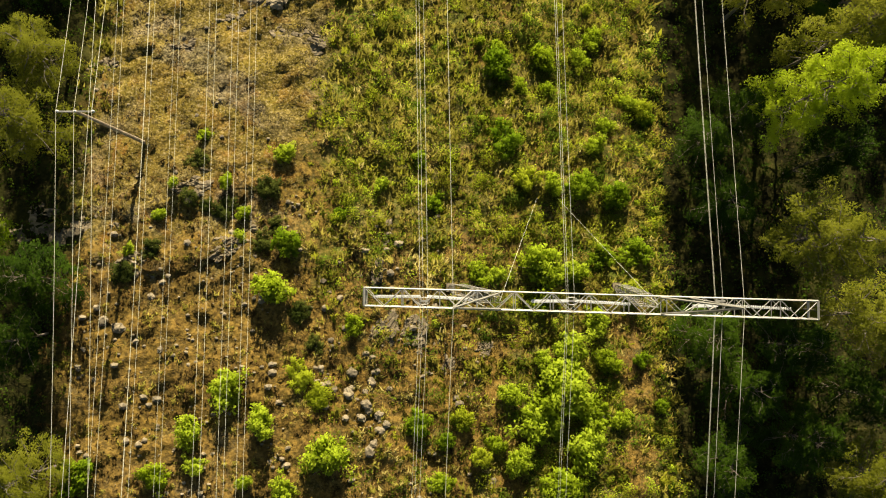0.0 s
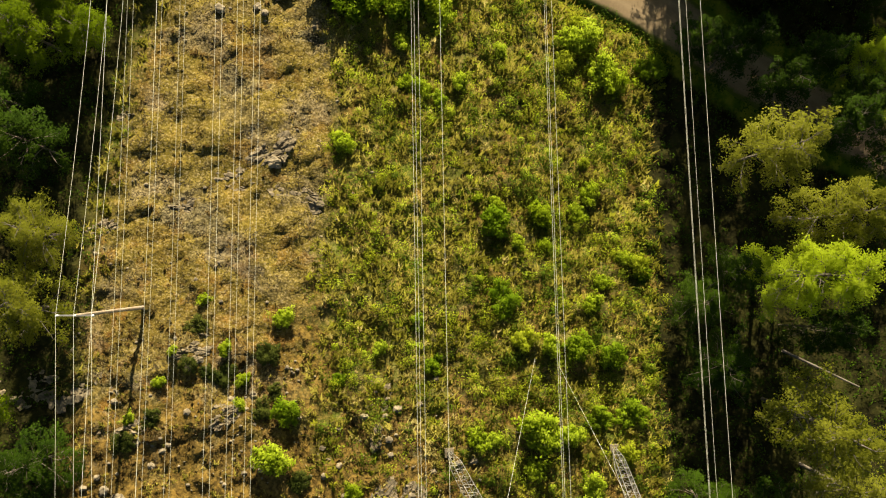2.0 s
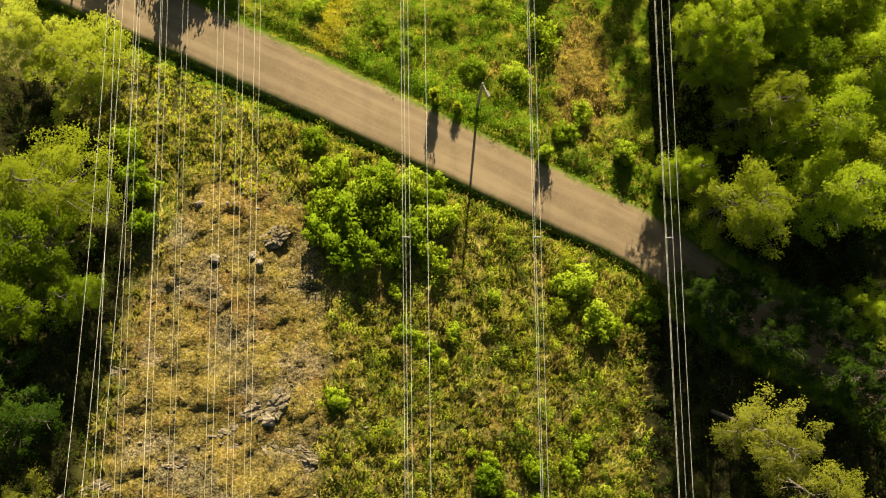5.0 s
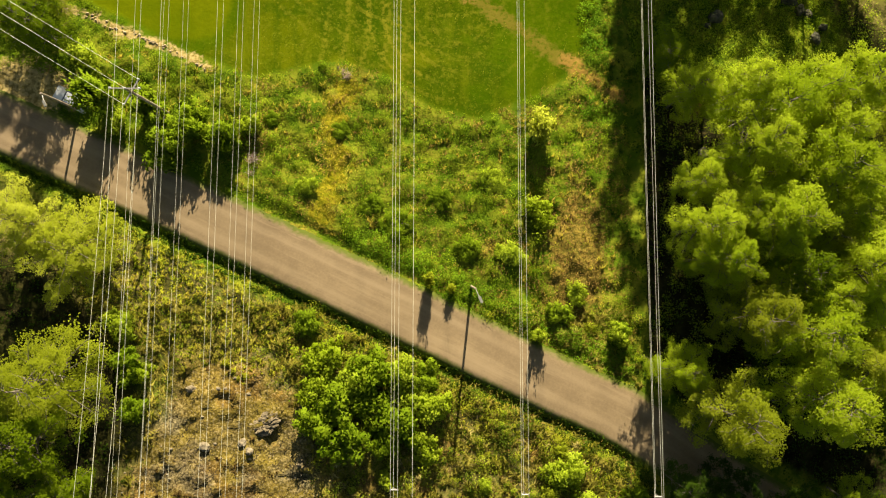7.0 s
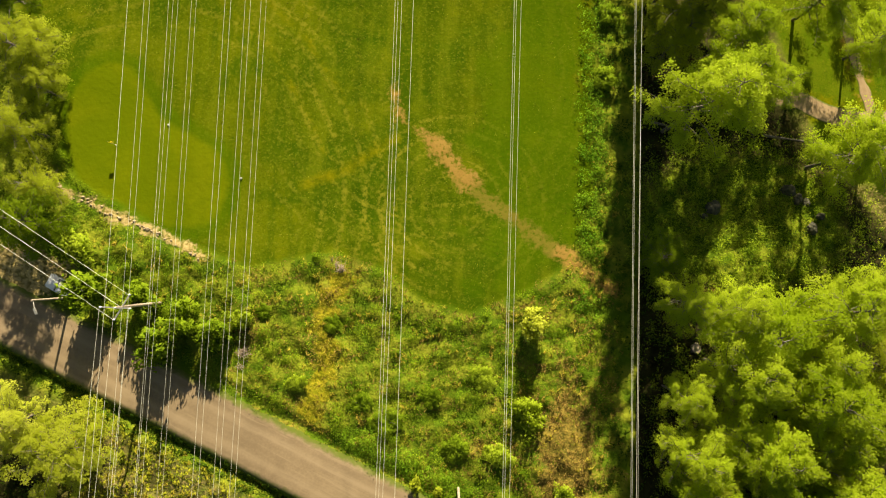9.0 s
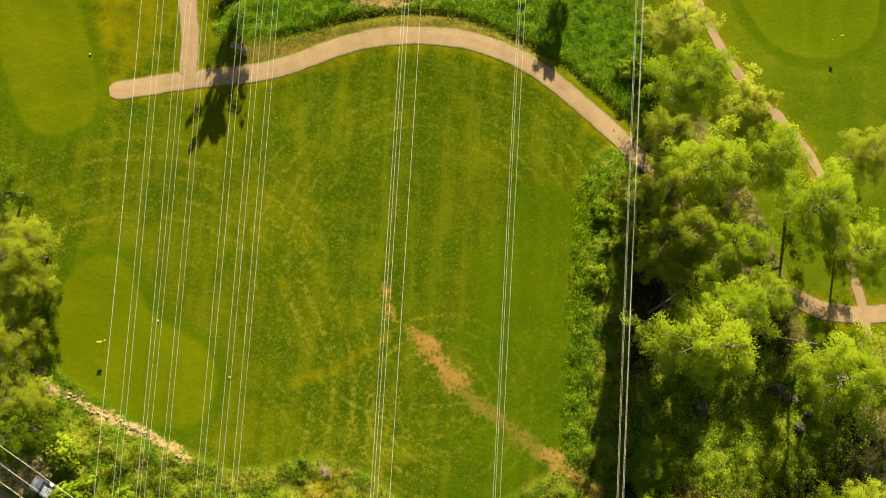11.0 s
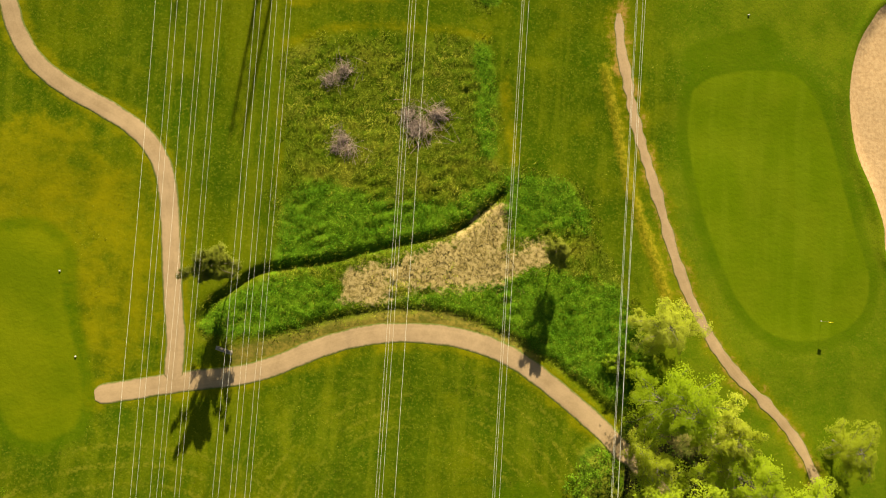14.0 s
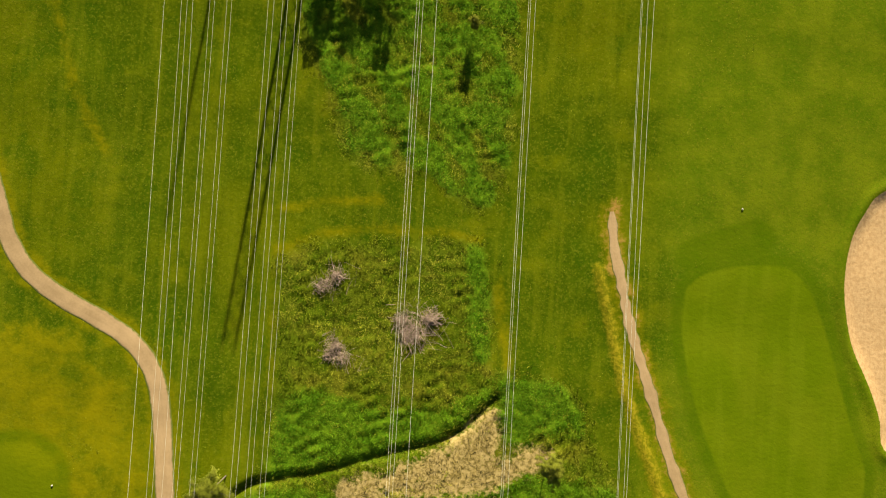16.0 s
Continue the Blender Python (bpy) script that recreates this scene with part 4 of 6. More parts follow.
for line in MAIN_LINE:
    bundle(line, TRIPLE, 0.0115, True, "triple aluminium conductor of a high-voltage line", (-52, 48))
for line in SECOND_LINE:
    bundle(line, TWIN, 0.0085, False, "twin aluminium conductor of a high-voltage line")
for line in MAIN_EARTH:
    wire("earth_wire", line_at(STATIONS, *line, True), 0.011, "thin steel earth wire of a high-voltage line")
for line in SECOND_EARTH:
    wire("earth_wire", line_at(STATIONS, *line), 0.011, "thin steel earth wire of a high-voltage line")


# ---- lattice pylon over the cut ----
ARM_Z, ARM_Y, ARM_L, ARM_R = 19.0, -1.7, -5.5, 25.2
LEGS = ((3.75, 0.55), (14.6, 17.75))       # x at the arm, x at the foot
YAW = radians(-1.7)


def arm_y(x):
    return ARM_Y - math.tan(-YAW) * (x - 9.9)


def lattice(bm, p, q, side, bays, chord=0.11, brace=0.06, taper=0.35, up=(0, 1, 0)):
    """A square lattice mast from p to q that narrows at both ends."""
    p, q = Vector(p), Vector(q)
    d = (q - p).normalized()
    s = d.cross(Vector(up)).normalized()
    t = s.cross(d)
    rings = []
    for i in range(bays + 1):
        f = i / bays
        w = side / 2 * min(1.0, taper + (1 - taper) * min(f, 1 - f) * 5)
        rings.append([p.lerp(q, f) + s * a * w + t * b * w for a, b in ((-1, -1), (1, -1), (1, 1), (-1, 1))])
    for a, b in zip(rings[:-1], rings[1:]):
        for k in range(4):
            add_bar(bm, a[k], b[k], chord)
            i, j = (a[k], b[(k + 1) % 4]) if k % 2 else (a[(k + 1) % 4], b[k])
            add_bar(bm, i, j, brace)
            if rings.index(b) % 2:
                add_bar(bm, b[k], b[(k + 1) % 4], brace)


def disc_mesh():
    bm = bmesh.new()
    bmesh.ops.create_cone(bm, cap_ends=True, segments=10, radius1=0.12, radius2=0.05, depth=0.06)
    return bm_mesh("disc", bm, M_GLASS)


DISC = disc_mesh()


def insulator(p, q, back, root, discs=30):
    """A string of glass discs on a rod from p to q."""
    p, q = Vector(p), Vector(q)
    d = q - p
    turn = d.to_track_quat("Z", "Y").to_matrix().to_4x4()
    bm = bmesh.new()
    add_bar(bm, back @ p, back @ q, 0.05, 6)
    rod = part("insulator_string", bm, M_STEEL, root, "insulator string of white glass discs")
    for i in range(discs):
        under("disc", DISC, rod).matrix_local = back @ Matrix.Translation(p + d * ((i + 0.5) / discs)) @ turn


def make_pylon():
    root = tagged(empty("pylon", pose(9.15, ARM_Y, float(height(9.15, ARM_Y)))), "guyed galvanised lattice portal pylon with a long crossarm", "pylon")
    back = root.matrix_world.inverted()

    def piece(name, bm, material, label=""):
        bmesh.ops.transform(bm, matrix=back, verts=bm.verts)
        return part(name, bm, material, root, label)

    # crossarm: a long box truss with four chords
    bm = bmesh.new()
    n, w, h = 24, 0.62, 0.7
    xs = [ARM_L + (ARM_R - ARM_L) * i / n for i in range(n + 1)]
    ring = [[Vector((x, arm_y(x) + sy * w, ARM_Z + sz * h)) for sy, sz in ((-1, -1), (1, -1), (1, 1), (-1, 1))] for x in xs]
    braces = []
    for k in range(4):
        add_bar(bm, ring[0][k], ring[n][k], 0.075)
    for i in range(n):
        for k in (0, 2):
            e, o = (i, i + 1) if (i + k // 2) % 2 else (i + 1, i)
            braces.append((ring[e][k], ring[o][(k + 1) % 4]))
        e, o = (i, i + 1) if i % 2 else (i + 1, i)
        braces += [(ring[e][1], ring[o][2]), (ring[e][3], ring[o][0])]
    for i in range(2, n, 2):
        braces += [(ring[i][k], ring[i][(k + 1) % 4]) for k in range(4)]
    for i in (0, n):
        for k in range(4):
            add_bar(bm, ring[i][k], ring[i][(k + 1) % 4], 0.14)
    arm = piece("crossarm", bm, M_STEEL)
    for p, q in braces:
        bm = bmesh.new()
        add_bar(bm, back @ p, back @ q, 0.05)
        part("brace", bm, M_STEEL, arm)
    for top, foot in LEGS:
        bm = bmesh.new()
        fy = -0.9
        g = float(height(foot, fy))
        lattice(bm, (foot, fy, g + 0.2), (top, arm_y(top), ARM_Z - 0.6), 0.95, 22, 0.05, 0.018)
        piece("mast", bm, M_STEEL)
        bm = bmesh.new()
        add_box(bm, (0.9, 0.9, 0.6), pose(foot, fy, g))
        piece("footing", bm, M_ROCK, "concrete footing")
        side = -1 if top < 9 else 1
        bm = bmesh.new()
        tip = Vector(line_at([ARM_Y], *MAIN_EARTH[0 if side < 0 else 1], True)[0])
        for dx, dy in ((0, -0.55), (0, 0.55), (side * 2.0, -0.55), (side * 2.0, 0.55)):
            add_bar(bm, (top + dx, arm_y(top + dx) + dy, ARM_Z + 0.7), tip, 0.11)
        for f in (0.3, 0.6):
            a = Vector((top, arm_y(top) - 0.55, ARM_Z + 0.7)).lerp(tip, f)
            b = Vector((top + side * 2.0, arm_y(top) + 0.55, ARM_Z + 0.7)).lerp(tip, f)
            add_bar(bm, a, b, 0.06)
        piece("earth_wire_peak", bm, M_STEEL)
        bm = bmesh.new()
        ax = 9.7 if side < 0 else 11.7
        add_bar(bm, (top, arm_y(top), ARM_Z), (ax, 8.6, float(height(ax, 8.6)) - 0.2), 0.016, 6)
        piece("guy_wire", bm, M_WIRE)
    for line in MAIN_LINE:
        x, _, z = (float(c) for c in line_at([ARM_Y], *line, True)[0])
        for s in (-1, 1):
            insulator((x + s * 3.4, arm_y(x + s * 3.4), ARM_Z - 0.75), (x + s * 0.25, arm_y(x), z + 0.35), back, root)
        bm = bmesh.new()
        add_box(bm, (0.7, 0.16, 0.12), pose(x, ARM_Y, z + 0.28))
        for s in (-1, 1):
            add_box(bm, (0.1, 0.5, 0.14), pose(x + s * 0.225, ARM_Y, z + 0.08))
        for k in range(16):
            a, b = k / 16 * 6.2832, (k + 1) / 16 * 6.2832
            add_bar(bm, (x + 0.45 * math.cos(a), ARM_Y + 0.28 * math.sin(a), z + 0.5), (x + 0.45 * math.cos(b), ARM_Y + 0.28 * math.sin(b), z + 0.5), 0.05)
        piece("suspension_clamp", bm, M_STEEL, "steel clamp with a grading ring")
    return root


make_pylon()


# ---- wooden poles and the village line ----
def pole_with_arm(x, y, h, label, arm=3.0, turn=0.0, second=False):
    g = float(height(x, y))
    root = tagged(empty("utility_pole", pose(x, y, g, 0, 0, turn)), label, "utility pole", "poles along the clearing")
    v, f = tube([(0, 0, -0.5), (0, 0, h * 0.5), (0, 0, h)], (0.2, 0.17, 0.13), 10)
    bm = bmesh.new()
    for c in v:
        bm.verts.new(c)
    bm.verts.ensure_lookup_table()
    for q in f:
        bm.faces.new([bm.verts[i] for i in q])
    bm.faces.new([bm.verts[i] for i in range(len(v) - 10, len(v))])
    part("shaft", bm, M_POLE, root)

    def cross(z, m):
        bm = bmesh.new()
        add_box(bm, (arm, 0.13, 0.13), m @ pose(0, 0, z))
        part("crossarm", bm, M_STEEL, root, "pale steel crossarm")
        for s in (-1, 0, 1):
            bm = bmesh.new()
            bmesh.ops.create_cone(bm, cap_ends=True, segments=8, radius1=0.11, radius2=0.06, depth=0.3, matrix=m @ pose(s * (arm / 2 - 0.1), 0, z + 0.2))
            part("insulator", bm, M_GLASS, root, "white insulator")

    cross(h - 0.1, pose(0, 0, 0))
    if second:
        cross(h - 1.6, pose(0, 0, 0, 0, 0, 62))
    return root


P1, H1, P2, H2 = (-30.9, 13.95), 14.0, (-31.5, 84.2), 12.0
pole_with_arm(*P1, H1, "tall weathered wooden pole with a pale crossarm", 3.2)
pole_with_arm(*P2, H2, "weathered wooden pole with two crossarms by the road", 3.2, 0, True)
for s in (-1, 0, 1):
    a = Vector((P1[0] + s * 1.5, P1[1], float(height(*P1)) + H1 + 0.25))
    b = Vector((P2[0] + s * 1.5, P2[1], float(height(*P2)) + H2 + 0.25))
    c = a + Vector((2.5, -84.0, 6.2))
    for p, q, sag in ((a, b, 1.3), (c, a, 1.0)):
        wire("village_wire", [p.lerp(q, i / 24) - Vector((0, 0, 4 * sag * (i / 24) * (1 - i / 24))) for i in range(25)], 0.013, "thin bare wire between wooden poles")
    u = pose(*P2, 0, 0, 0, 62) @ Vector((s * 1.5, 0, 0))
    p = Vector((u.x, u.y, float(height(*P2)) + H2 - 1.3))
    q = p + Vector((-62, 36, 1.0))
    wire("village_wire", [p.lerp(q, i / 20) - Vector((0, 0, 3.0 * (i / 20) * (1 - i / 20))) for i in range(21)], 0.016, "thin bare wire between wooden poles")


def street_lamp(x, y, h, turn, label):
    g = float(height(x, y))
    root = tagged(empty("street_lamp", pose(x, y, g, 0, 0, turn)), label, "street lamp", "street lamps")
    bm = bmesh.new()
    bmesh.ops.create_cone(bm, cap_ends=True, segments=10, radius1=0.16, radius2=0.11, depth=h + 0.5, matrix=pose(0, 0, h / 2 - 0.25))
    part("pole", bm, M_POLE, root)
    bm = bmesh.new()
    add_bar(bm, (0, 0, h - 0.3), (0, -1.0, h + 0.1), 0.07, 8)
    part("arm", bm, M_STEEL, root)
    bm = bmesh.new()
    vs = add_box(bm, (0.3, 0.75, 0.16), pose(0, -1.25, h + 0.12))
    bmesh.ops.bevel(bm, geom=bm.edges[:], offset=0.05, segments=2, affect="EDGES")
    part("lantern", bm, M_STEEL, root, "grey lamp head")
    return root


street_lamp(4.6, 64.5, 11.0, 25, "wooden street lamp pole at the road verge")
street_lamp(-41.9, 84.3, 8.2, 25, "wooden street lamp pole at the road verge")


# ---- plants ----
def leaves(r, centres, spread, count, size, lift=0.0):
    """Leaf sprays round each centre, each a triangle; the shading follows the clump. Returns vertices, faces and normals."""
    c = np.repeat(np.asarray(centres, float), count, 0)
    w = np.repeat(np.asarray(spread, float), count)[:, None]
    o = np.clip(r.normal(0, 1, (len(c), 3)), -1.5, 1.5) * w * np.array([1, 1, 0.7])
    p = c + o
    nrm = r.normal(0, 0.75, (len(c), 3)) + np.array([0, 0, 0.9 + lift])
    nrm /= np.linalg.norm(nrm, axis=1, keepdims=True)
    s = np.cross(nrm, r.normal(0, 1, (len(c), 3)))
    s /= np.linalg.norm(s, axis=1, keepdims=True)
    t = np.cross(nrm, s)
    ln = (size * r.uniform(0.6, 1.3, len(c)))[:, None]
    v = np.stack([p - s * ln * 0.5 - t * ln * 0.3, p + s * ln * 0.75, p - s * ln * 0.3 + t * ln * 0.45], 1).reshape(-1, 3)
    out = o / (np.linalg.norm(o, axis=1, keepdims=True) + 1e-6)
    out = 0.65 * out + 0.22 * nrm + np.array([0, 0, 0.55])
    out /= np.linalg.norm(out, axis=1, keepdims=True)
    return v, np.arange(len(v)).reshape(-1, 3), np.repeat(out, 3, 0)


def limb(r, start, end, r0, r1, wob=0.25, n=6):
    s, e = np.array(start, float), np.array(end, float)
    t = np.linspace(0, 1, n)[:, None]
    p = s + (e - s) * t + np.sin(t * 3.14) * r.normal(0, wob, 3)
    p[:, 2] += 0.12 * np.linalg.norm(e - s) * (t[:, 0] * (1 - t[:, 0]))
    return p, np.linspace(r0, r1, n)


def sprays(r, a, b, width, count, size, hang, core, soft_up):
    """Leafy boughs: each a feathered strip of leaves from a to b that hangs down at its sides. Vertices, faces, normals."""
    a, b = np.repeat(np.asarray(a, float), count, 0), np.repeat(np.asarray(b, float), count, 0)
    w = np.repeat(np.asarray(width, float), count)[:, None]
    n = len(a)
    t = r.beta(1.6, 1.1, n)[:, None]
    d = b - a
    flat = np.stack([-d[:, 1], d[:, 0], np.zeros(n)], -1)
    flat /= np.linalg.norm(flat, axis=1, keepdims=True) + 1e-6
    side = r.normal(0, 0.62, n)[:, None] * w * (1.15 - 0.75 * t ** 2)
    fall = np.abs(r.normal(0, 1, n))[:, None] ** 1.3
    p = a + d * t + flat * side + r.normal(0, 0.13, (n, 3)) * w
    p[:, 2:] -= hang * (0.35 * fall * w + 0.40 * side ** 2 / (w + 0.1)) - 0.10 * w
    nrm = r.normal(0, 0.62, (n, 3)) + np.array([0, 0, 1.0])
    nrm /= np.linalg.norm(nrm, axis=1, keepdims=True)
    s = np.cross(nrm, r.normal(0, 1, (n, 3)))
    s /= np.linalg.norm(s, axis=1, keepdims=True)
    u = np.cross(nrm, s)
    ln = (size * r.uniform(0.55, 1.3, n))[:, None]
    v = np.stack([p - s * ln * 0.5 - u * ln * 0.3, p + s * ln * 0.75, p - s * ln * 0.3 + u * ln * 0.45], 1).reshape(-1, 3)
    whole = p - np.array(core)
    whole /= np.linalg.norm(whole, axis=1, keepdims=True) + 1e-6
    out = 0.32 * whole + 0.22 * nrm + 0.16 * flat * side / (w + 1e-3) + np.array([0, 0, soft_up])
    out /= np.linalg.norm(out, axis=1, keepdims=True)
    return v, np.arange(len(v)).reshape(-1, 3), np.repeat(out, 3, 0)


def grow_tree(seed, tall=10.0, wide=4.0, limbs=26, per=46, leaf=0.22, start=0.3, droop=0.4, bough=0.85, soft_up=0.8):
    """Trunk with limbs that fork into boughs, and a crown of leafy sprays along the boughs. Foot at the origin."""
    r = np.random.RandomState(seed)
    wood, a, b, wid = [], [], [], []
    top = np.array([r.normal(0, 0.4), r.normal(0, 0.4), tall * 0.95])
    tp, tr = limb(r, (0, 0, -0.4), top, tall * 0.017, 0.02, 0.25, 9)
    wood.append(tube(tp, tr, 8))
    lobes = r.uniform(0, 6.28, 3)
    for i in range(limbs):
        f = start + (0.97 - start) * (i + r.uniform(0, 0.8)) / limbs
        base = np.array([np.interp(f, np.linspace(0, 1, 9), tp[:, k]) for k in range(3)])
        shape = math.sin(math.pi * min(1, (f - start) / (1 - start) * 0.70 + 0.30)) ** 0.75
        ang = i * 2.4 + r.uniform(-0.5, 0.5)
        uneven = 1 + 0.16 * math.sin(2 * ang + lobes[0]) + 0.12 * math.sin(3 * ang + lobes[1]) + 0.10 * math.sin(5 * ang + lobes[2])
        reach = wide * shape * uneven * r.uniform(0.62, 1.08)
        end = base + np.array([math.cos(ang) * reach, math.sin(ang) * reach, reach * (0.42 - droop * 0.35) + r.normal(0, 0.35)])
        lp, lr = limb(r, base, end, tall * 0.006 * (1.2 - f * 0.7), 0.012, 0.3)
        wood.append(tube(lp, lr, 4))
        for g in np.linspace(0.30, 1.0, 7):
            if r.rand() < 0.12:
                continue
            q = np.array([np.interp(g, np.linspace(0, 1, 6), lp[:, k]) for k in range(3)])
            turn = ang + r.choice((-1, 1)) * r.uniform(0.25, 1.2)
            out = wide * r.uniform(0.16, 0.36) * (1.15 - 0.4 * g)
            e = q + np.array([math.cos(turn) * out, math.sin(turn) * out, out * r.normal(0.22 - 0.5 * droop, 0.25)])
            wood.append(tube([q, (q + e) / 2 + np.array([0, 0, 0.04]), e], (0.02, 0.012, 0.005), 3))
            a.append(q)
            b.append(e)
            wid.append(bough * r.uniform(0.6, 1.3))
    return merge(wood), sprays(r, a, b, wid, per, leaf, 0.5 + droop, (0, 0, tall * 0.42), soft_up)


def tree_protos():
    kinds = {}
    for key, args in {
        "bright": dict(tall=14, wide=4.4, limbs=34, per=118, leaf=0.16, droop=0.35, start=0.22),
        "olive": dict(tall=14, wide=4.4, limbs=34, per=115, leaf=0.16, droop=0.5, start=0.20),
        "dull": dict(tall=14, wide=4.4, limbs=28, per=80, leaf=0.18, droop=0.6, start=0.30),
        "mid": dict(tall=12, wide=4.4, limbs=28, per=74, leaf=0.20, droop=0.3, start=0.2),
        "dark": dict(tall=9, wide=4.2, limbs=24, per=70, leaf=0.20, droop=0.3, start=0.15),
        "pale": dict(tall=8, wide=4.3, limbs=30, per=120, leaf=0.15, droop=0.2, start=0.10, bough=0.6),
        "sparse": dict(tall=10, wide=4.2, limbs=30, per=170, leaf=0.19, droop=0.3, start=0.35, bough=0.7),
    }.items():
        kinds[key] = []
        for k in range(3 if key in ("bright", "olive", "mid") else 2):
            wood, crown = grow_tree(len(key) * 31 + ord(key[0]) * 7 + k * 101, **args)
            bark = M_BIRCH if key in ("bright", "olive", "dull", "pale") else M_BARK
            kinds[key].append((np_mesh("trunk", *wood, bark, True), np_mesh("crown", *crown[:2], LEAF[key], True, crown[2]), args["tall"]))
    return kinds


TREE_WORDS = {
    "bright": ("birch_tree", "birch with fresh yellow-green spring leaves", "tree"),
    "olive": ("birch_tree", "birch with drooping olive-green young leaves", "tree"),
    "dull": ("birch_tree", "birch with dull mustard-olive young leaves", "tree"),
    "mid": ("broadleaf_tree", "broadleaf tree with mid-green foliage", "tree"),
    "dark": ("broadleaf_tree", "broadleaf tree with deep green foliage, coloured as if in shade", "tree"),
    "pale": ("willow_tree", "low spreading willow with pale green leaves", "tree"),
    "sparse": ("young_tree", "thin young tree with sparse small leaves", "tree"),
}
PROTO = tree_protos()


def plant(rows, group):
    for i, (x, y, r, h, key) in enumerate(rows):
        meshes = PROTO[key][i % len(PROTO[key])]
        name, label, cat = TREE_WORDS[key]
        root = tagged(empty(name), label, cat, group)
        trunk, crown = under("trunk", meshes[0], root), under("crown", meshes[1], root)
        root.matrix_world = pose(x, y, float(height(x, y)), 0, 0, (i * 137.5) % 360) @ Matrix.Diagonal((r / 4.7, r / 4.7, h / meshes[2], 1))


plant(TREES_EAST_A, "trees of the eastern wood")
plant(TREES_EAST_B, "trees of the eastern wood")
plant(TREES_EAST_C, "trees of the eastern wood")
plant(TREES_WEST, "trees of the western wood")
plant(TREES_WEST_FAR, "trees by the golf course")


def fill_wood(seed, outline, box, n, apart, group, taken, kinds, low=9, high=13):
    """Further trees between the others, at random but never crowding."""
    r = np.random.RandomState(seed)
    spots, rows = [(q[0], q[1]) for q in taken], []
    for _ in range(4000):
        x, y = r.uniform(box[0], box[1]), r.uniform(box[2], box[3])
        if inside(np.array([x]), np.array([y]), outline)[0] < 4.5 or off_line(np.array([x]), np.array([y]), ROAD)[0] < 7 or off_line(np.array([x]), np.array([y]), PATH_CLUB)[0] < 4:
            continue
        if min(math.hypot(x - a, y - b) for a, b in spots) < apart:
            continue
        spots.append((x, y))
        rows.append((x, y, r.uniform(2.8, 4.2), r.uniform(low, high), kinds[r.randint(len(kinds))]))
        if len(rows) == n:
            break
    plant(rows, group)


# Added trees, several set here to deepen the shade along the wood's edge.
plant([(27.4, 117.5, 3.2, 19, "olive"), (27.0, 125.5, 3.3, 20, "olive"), (26.8, 132.5, 3.0, 16, "olive"), (30.0, 68, 3.4, 21, "bright"), (33.5, 87, 3.2, 20, "bright"), (28.5, 122, 3.4, 21, "olive"), (35, 72, 3.8, 21, "bright"), (43, 82, 4.0, 21, "bright")], "trees of the eastern wood")
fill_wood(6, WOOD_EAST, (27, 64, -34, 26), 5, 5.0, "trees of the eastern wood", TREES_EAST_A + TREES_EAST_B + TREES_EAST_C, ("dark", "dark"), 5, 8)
# Made-up near-black trees by the road: they block sky light and stand for shade.
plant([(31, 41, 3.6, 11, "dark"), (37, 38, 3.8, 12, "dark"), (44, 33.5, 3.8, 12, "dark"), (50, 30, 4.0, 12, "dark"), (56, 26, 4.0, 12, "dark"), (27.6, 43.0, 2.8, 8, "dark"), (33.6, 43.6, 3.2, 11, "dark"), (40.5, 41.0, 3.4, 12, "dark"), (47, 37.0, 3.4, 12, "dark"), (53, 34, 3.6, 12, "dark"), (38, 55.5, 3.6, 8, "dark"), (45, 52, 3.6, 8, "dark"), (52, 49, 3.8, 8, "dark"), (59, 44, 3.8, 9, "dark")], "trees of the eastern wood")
fill_wood(8, WOOD_EAST, (28, 56, 61, 90), 20, 3.0, "trees of the eastern wood", TREES_EAST_A + TREES_EAST_B + TREES_EAST_C, ("bright", "olive", "bright"), 12, 18)
fill_wood(7, WOOD_WEST, (-64, -37, -34, 76), 10, 4.6, "trees of the western wood", TREES_WEST + TREES_WEST_FAR, ("mid", "dark"))


def grow_bush(seed, leaf=0.17, clumps=46, per=56):
    """A many-stemmed shrub, about 1 m in radius and 1 m high."""
    r = np.random.RandomState(seed)
    wood, tips = [], []
    for i in range(15):
        a, tilt = i * 2.4 + r.uniform(-0.5, 0.5), r.uniform(0.1, 1.0) ** 0.8 * r.uniform(0.7, 1.25)
        end = np.array([math.cos(a) * tilt, math.sin(a) * tilt, r.uniform(0.55, 0.95) * (1.15 - 0.5 * tilt)])
        p, w = limb(r, (r.normal(0, 0.06), r.normal(0, 0.06), -0.05), end, 0.025, 0.006, 0.08, 5)
        wood.append(tube(p, w, 4))
        for g in (0.55, 0.8, 1.0):
            tips.append(p[0] + (p[-1] - p[0]) * g + r.normal(0, 0.13, 3))
    tips = np.array(tips)[:clumps]
    tips[:, 2] = np.maximum(tips[:, 2], 0.1)
    return merge(wood), leaves(r, tips, r.uniform(0.09, 0.22, len(tips)), per, leaf)


BUSH = {k: [] for k in ("lime", "green", "pale", "olive", "shade")}
for key in BUSH:
    for k in range(2):
        wood, crown = grow_bush(77 + k * 13 + len(key), 0.125 if key != "green" else 0.14)
        BUSH[key].append((np_mesh("wood", *wood, M_BARK, True), np_mesh("foliage", *crown[:2], LEAF[key], True, crown[2])))
BUSH_WORDS = {"lime": "leafy shrub with bright lime-green spring leaves", "green": "dense green shrub on the slope", "pale": "small rounded shrub with pale yellow-green leaves", "olive": "thin olive-brown birch shrub among tall grass", "shade": "low dark green shrub in a rocky cleft, doubling as its shadow"}


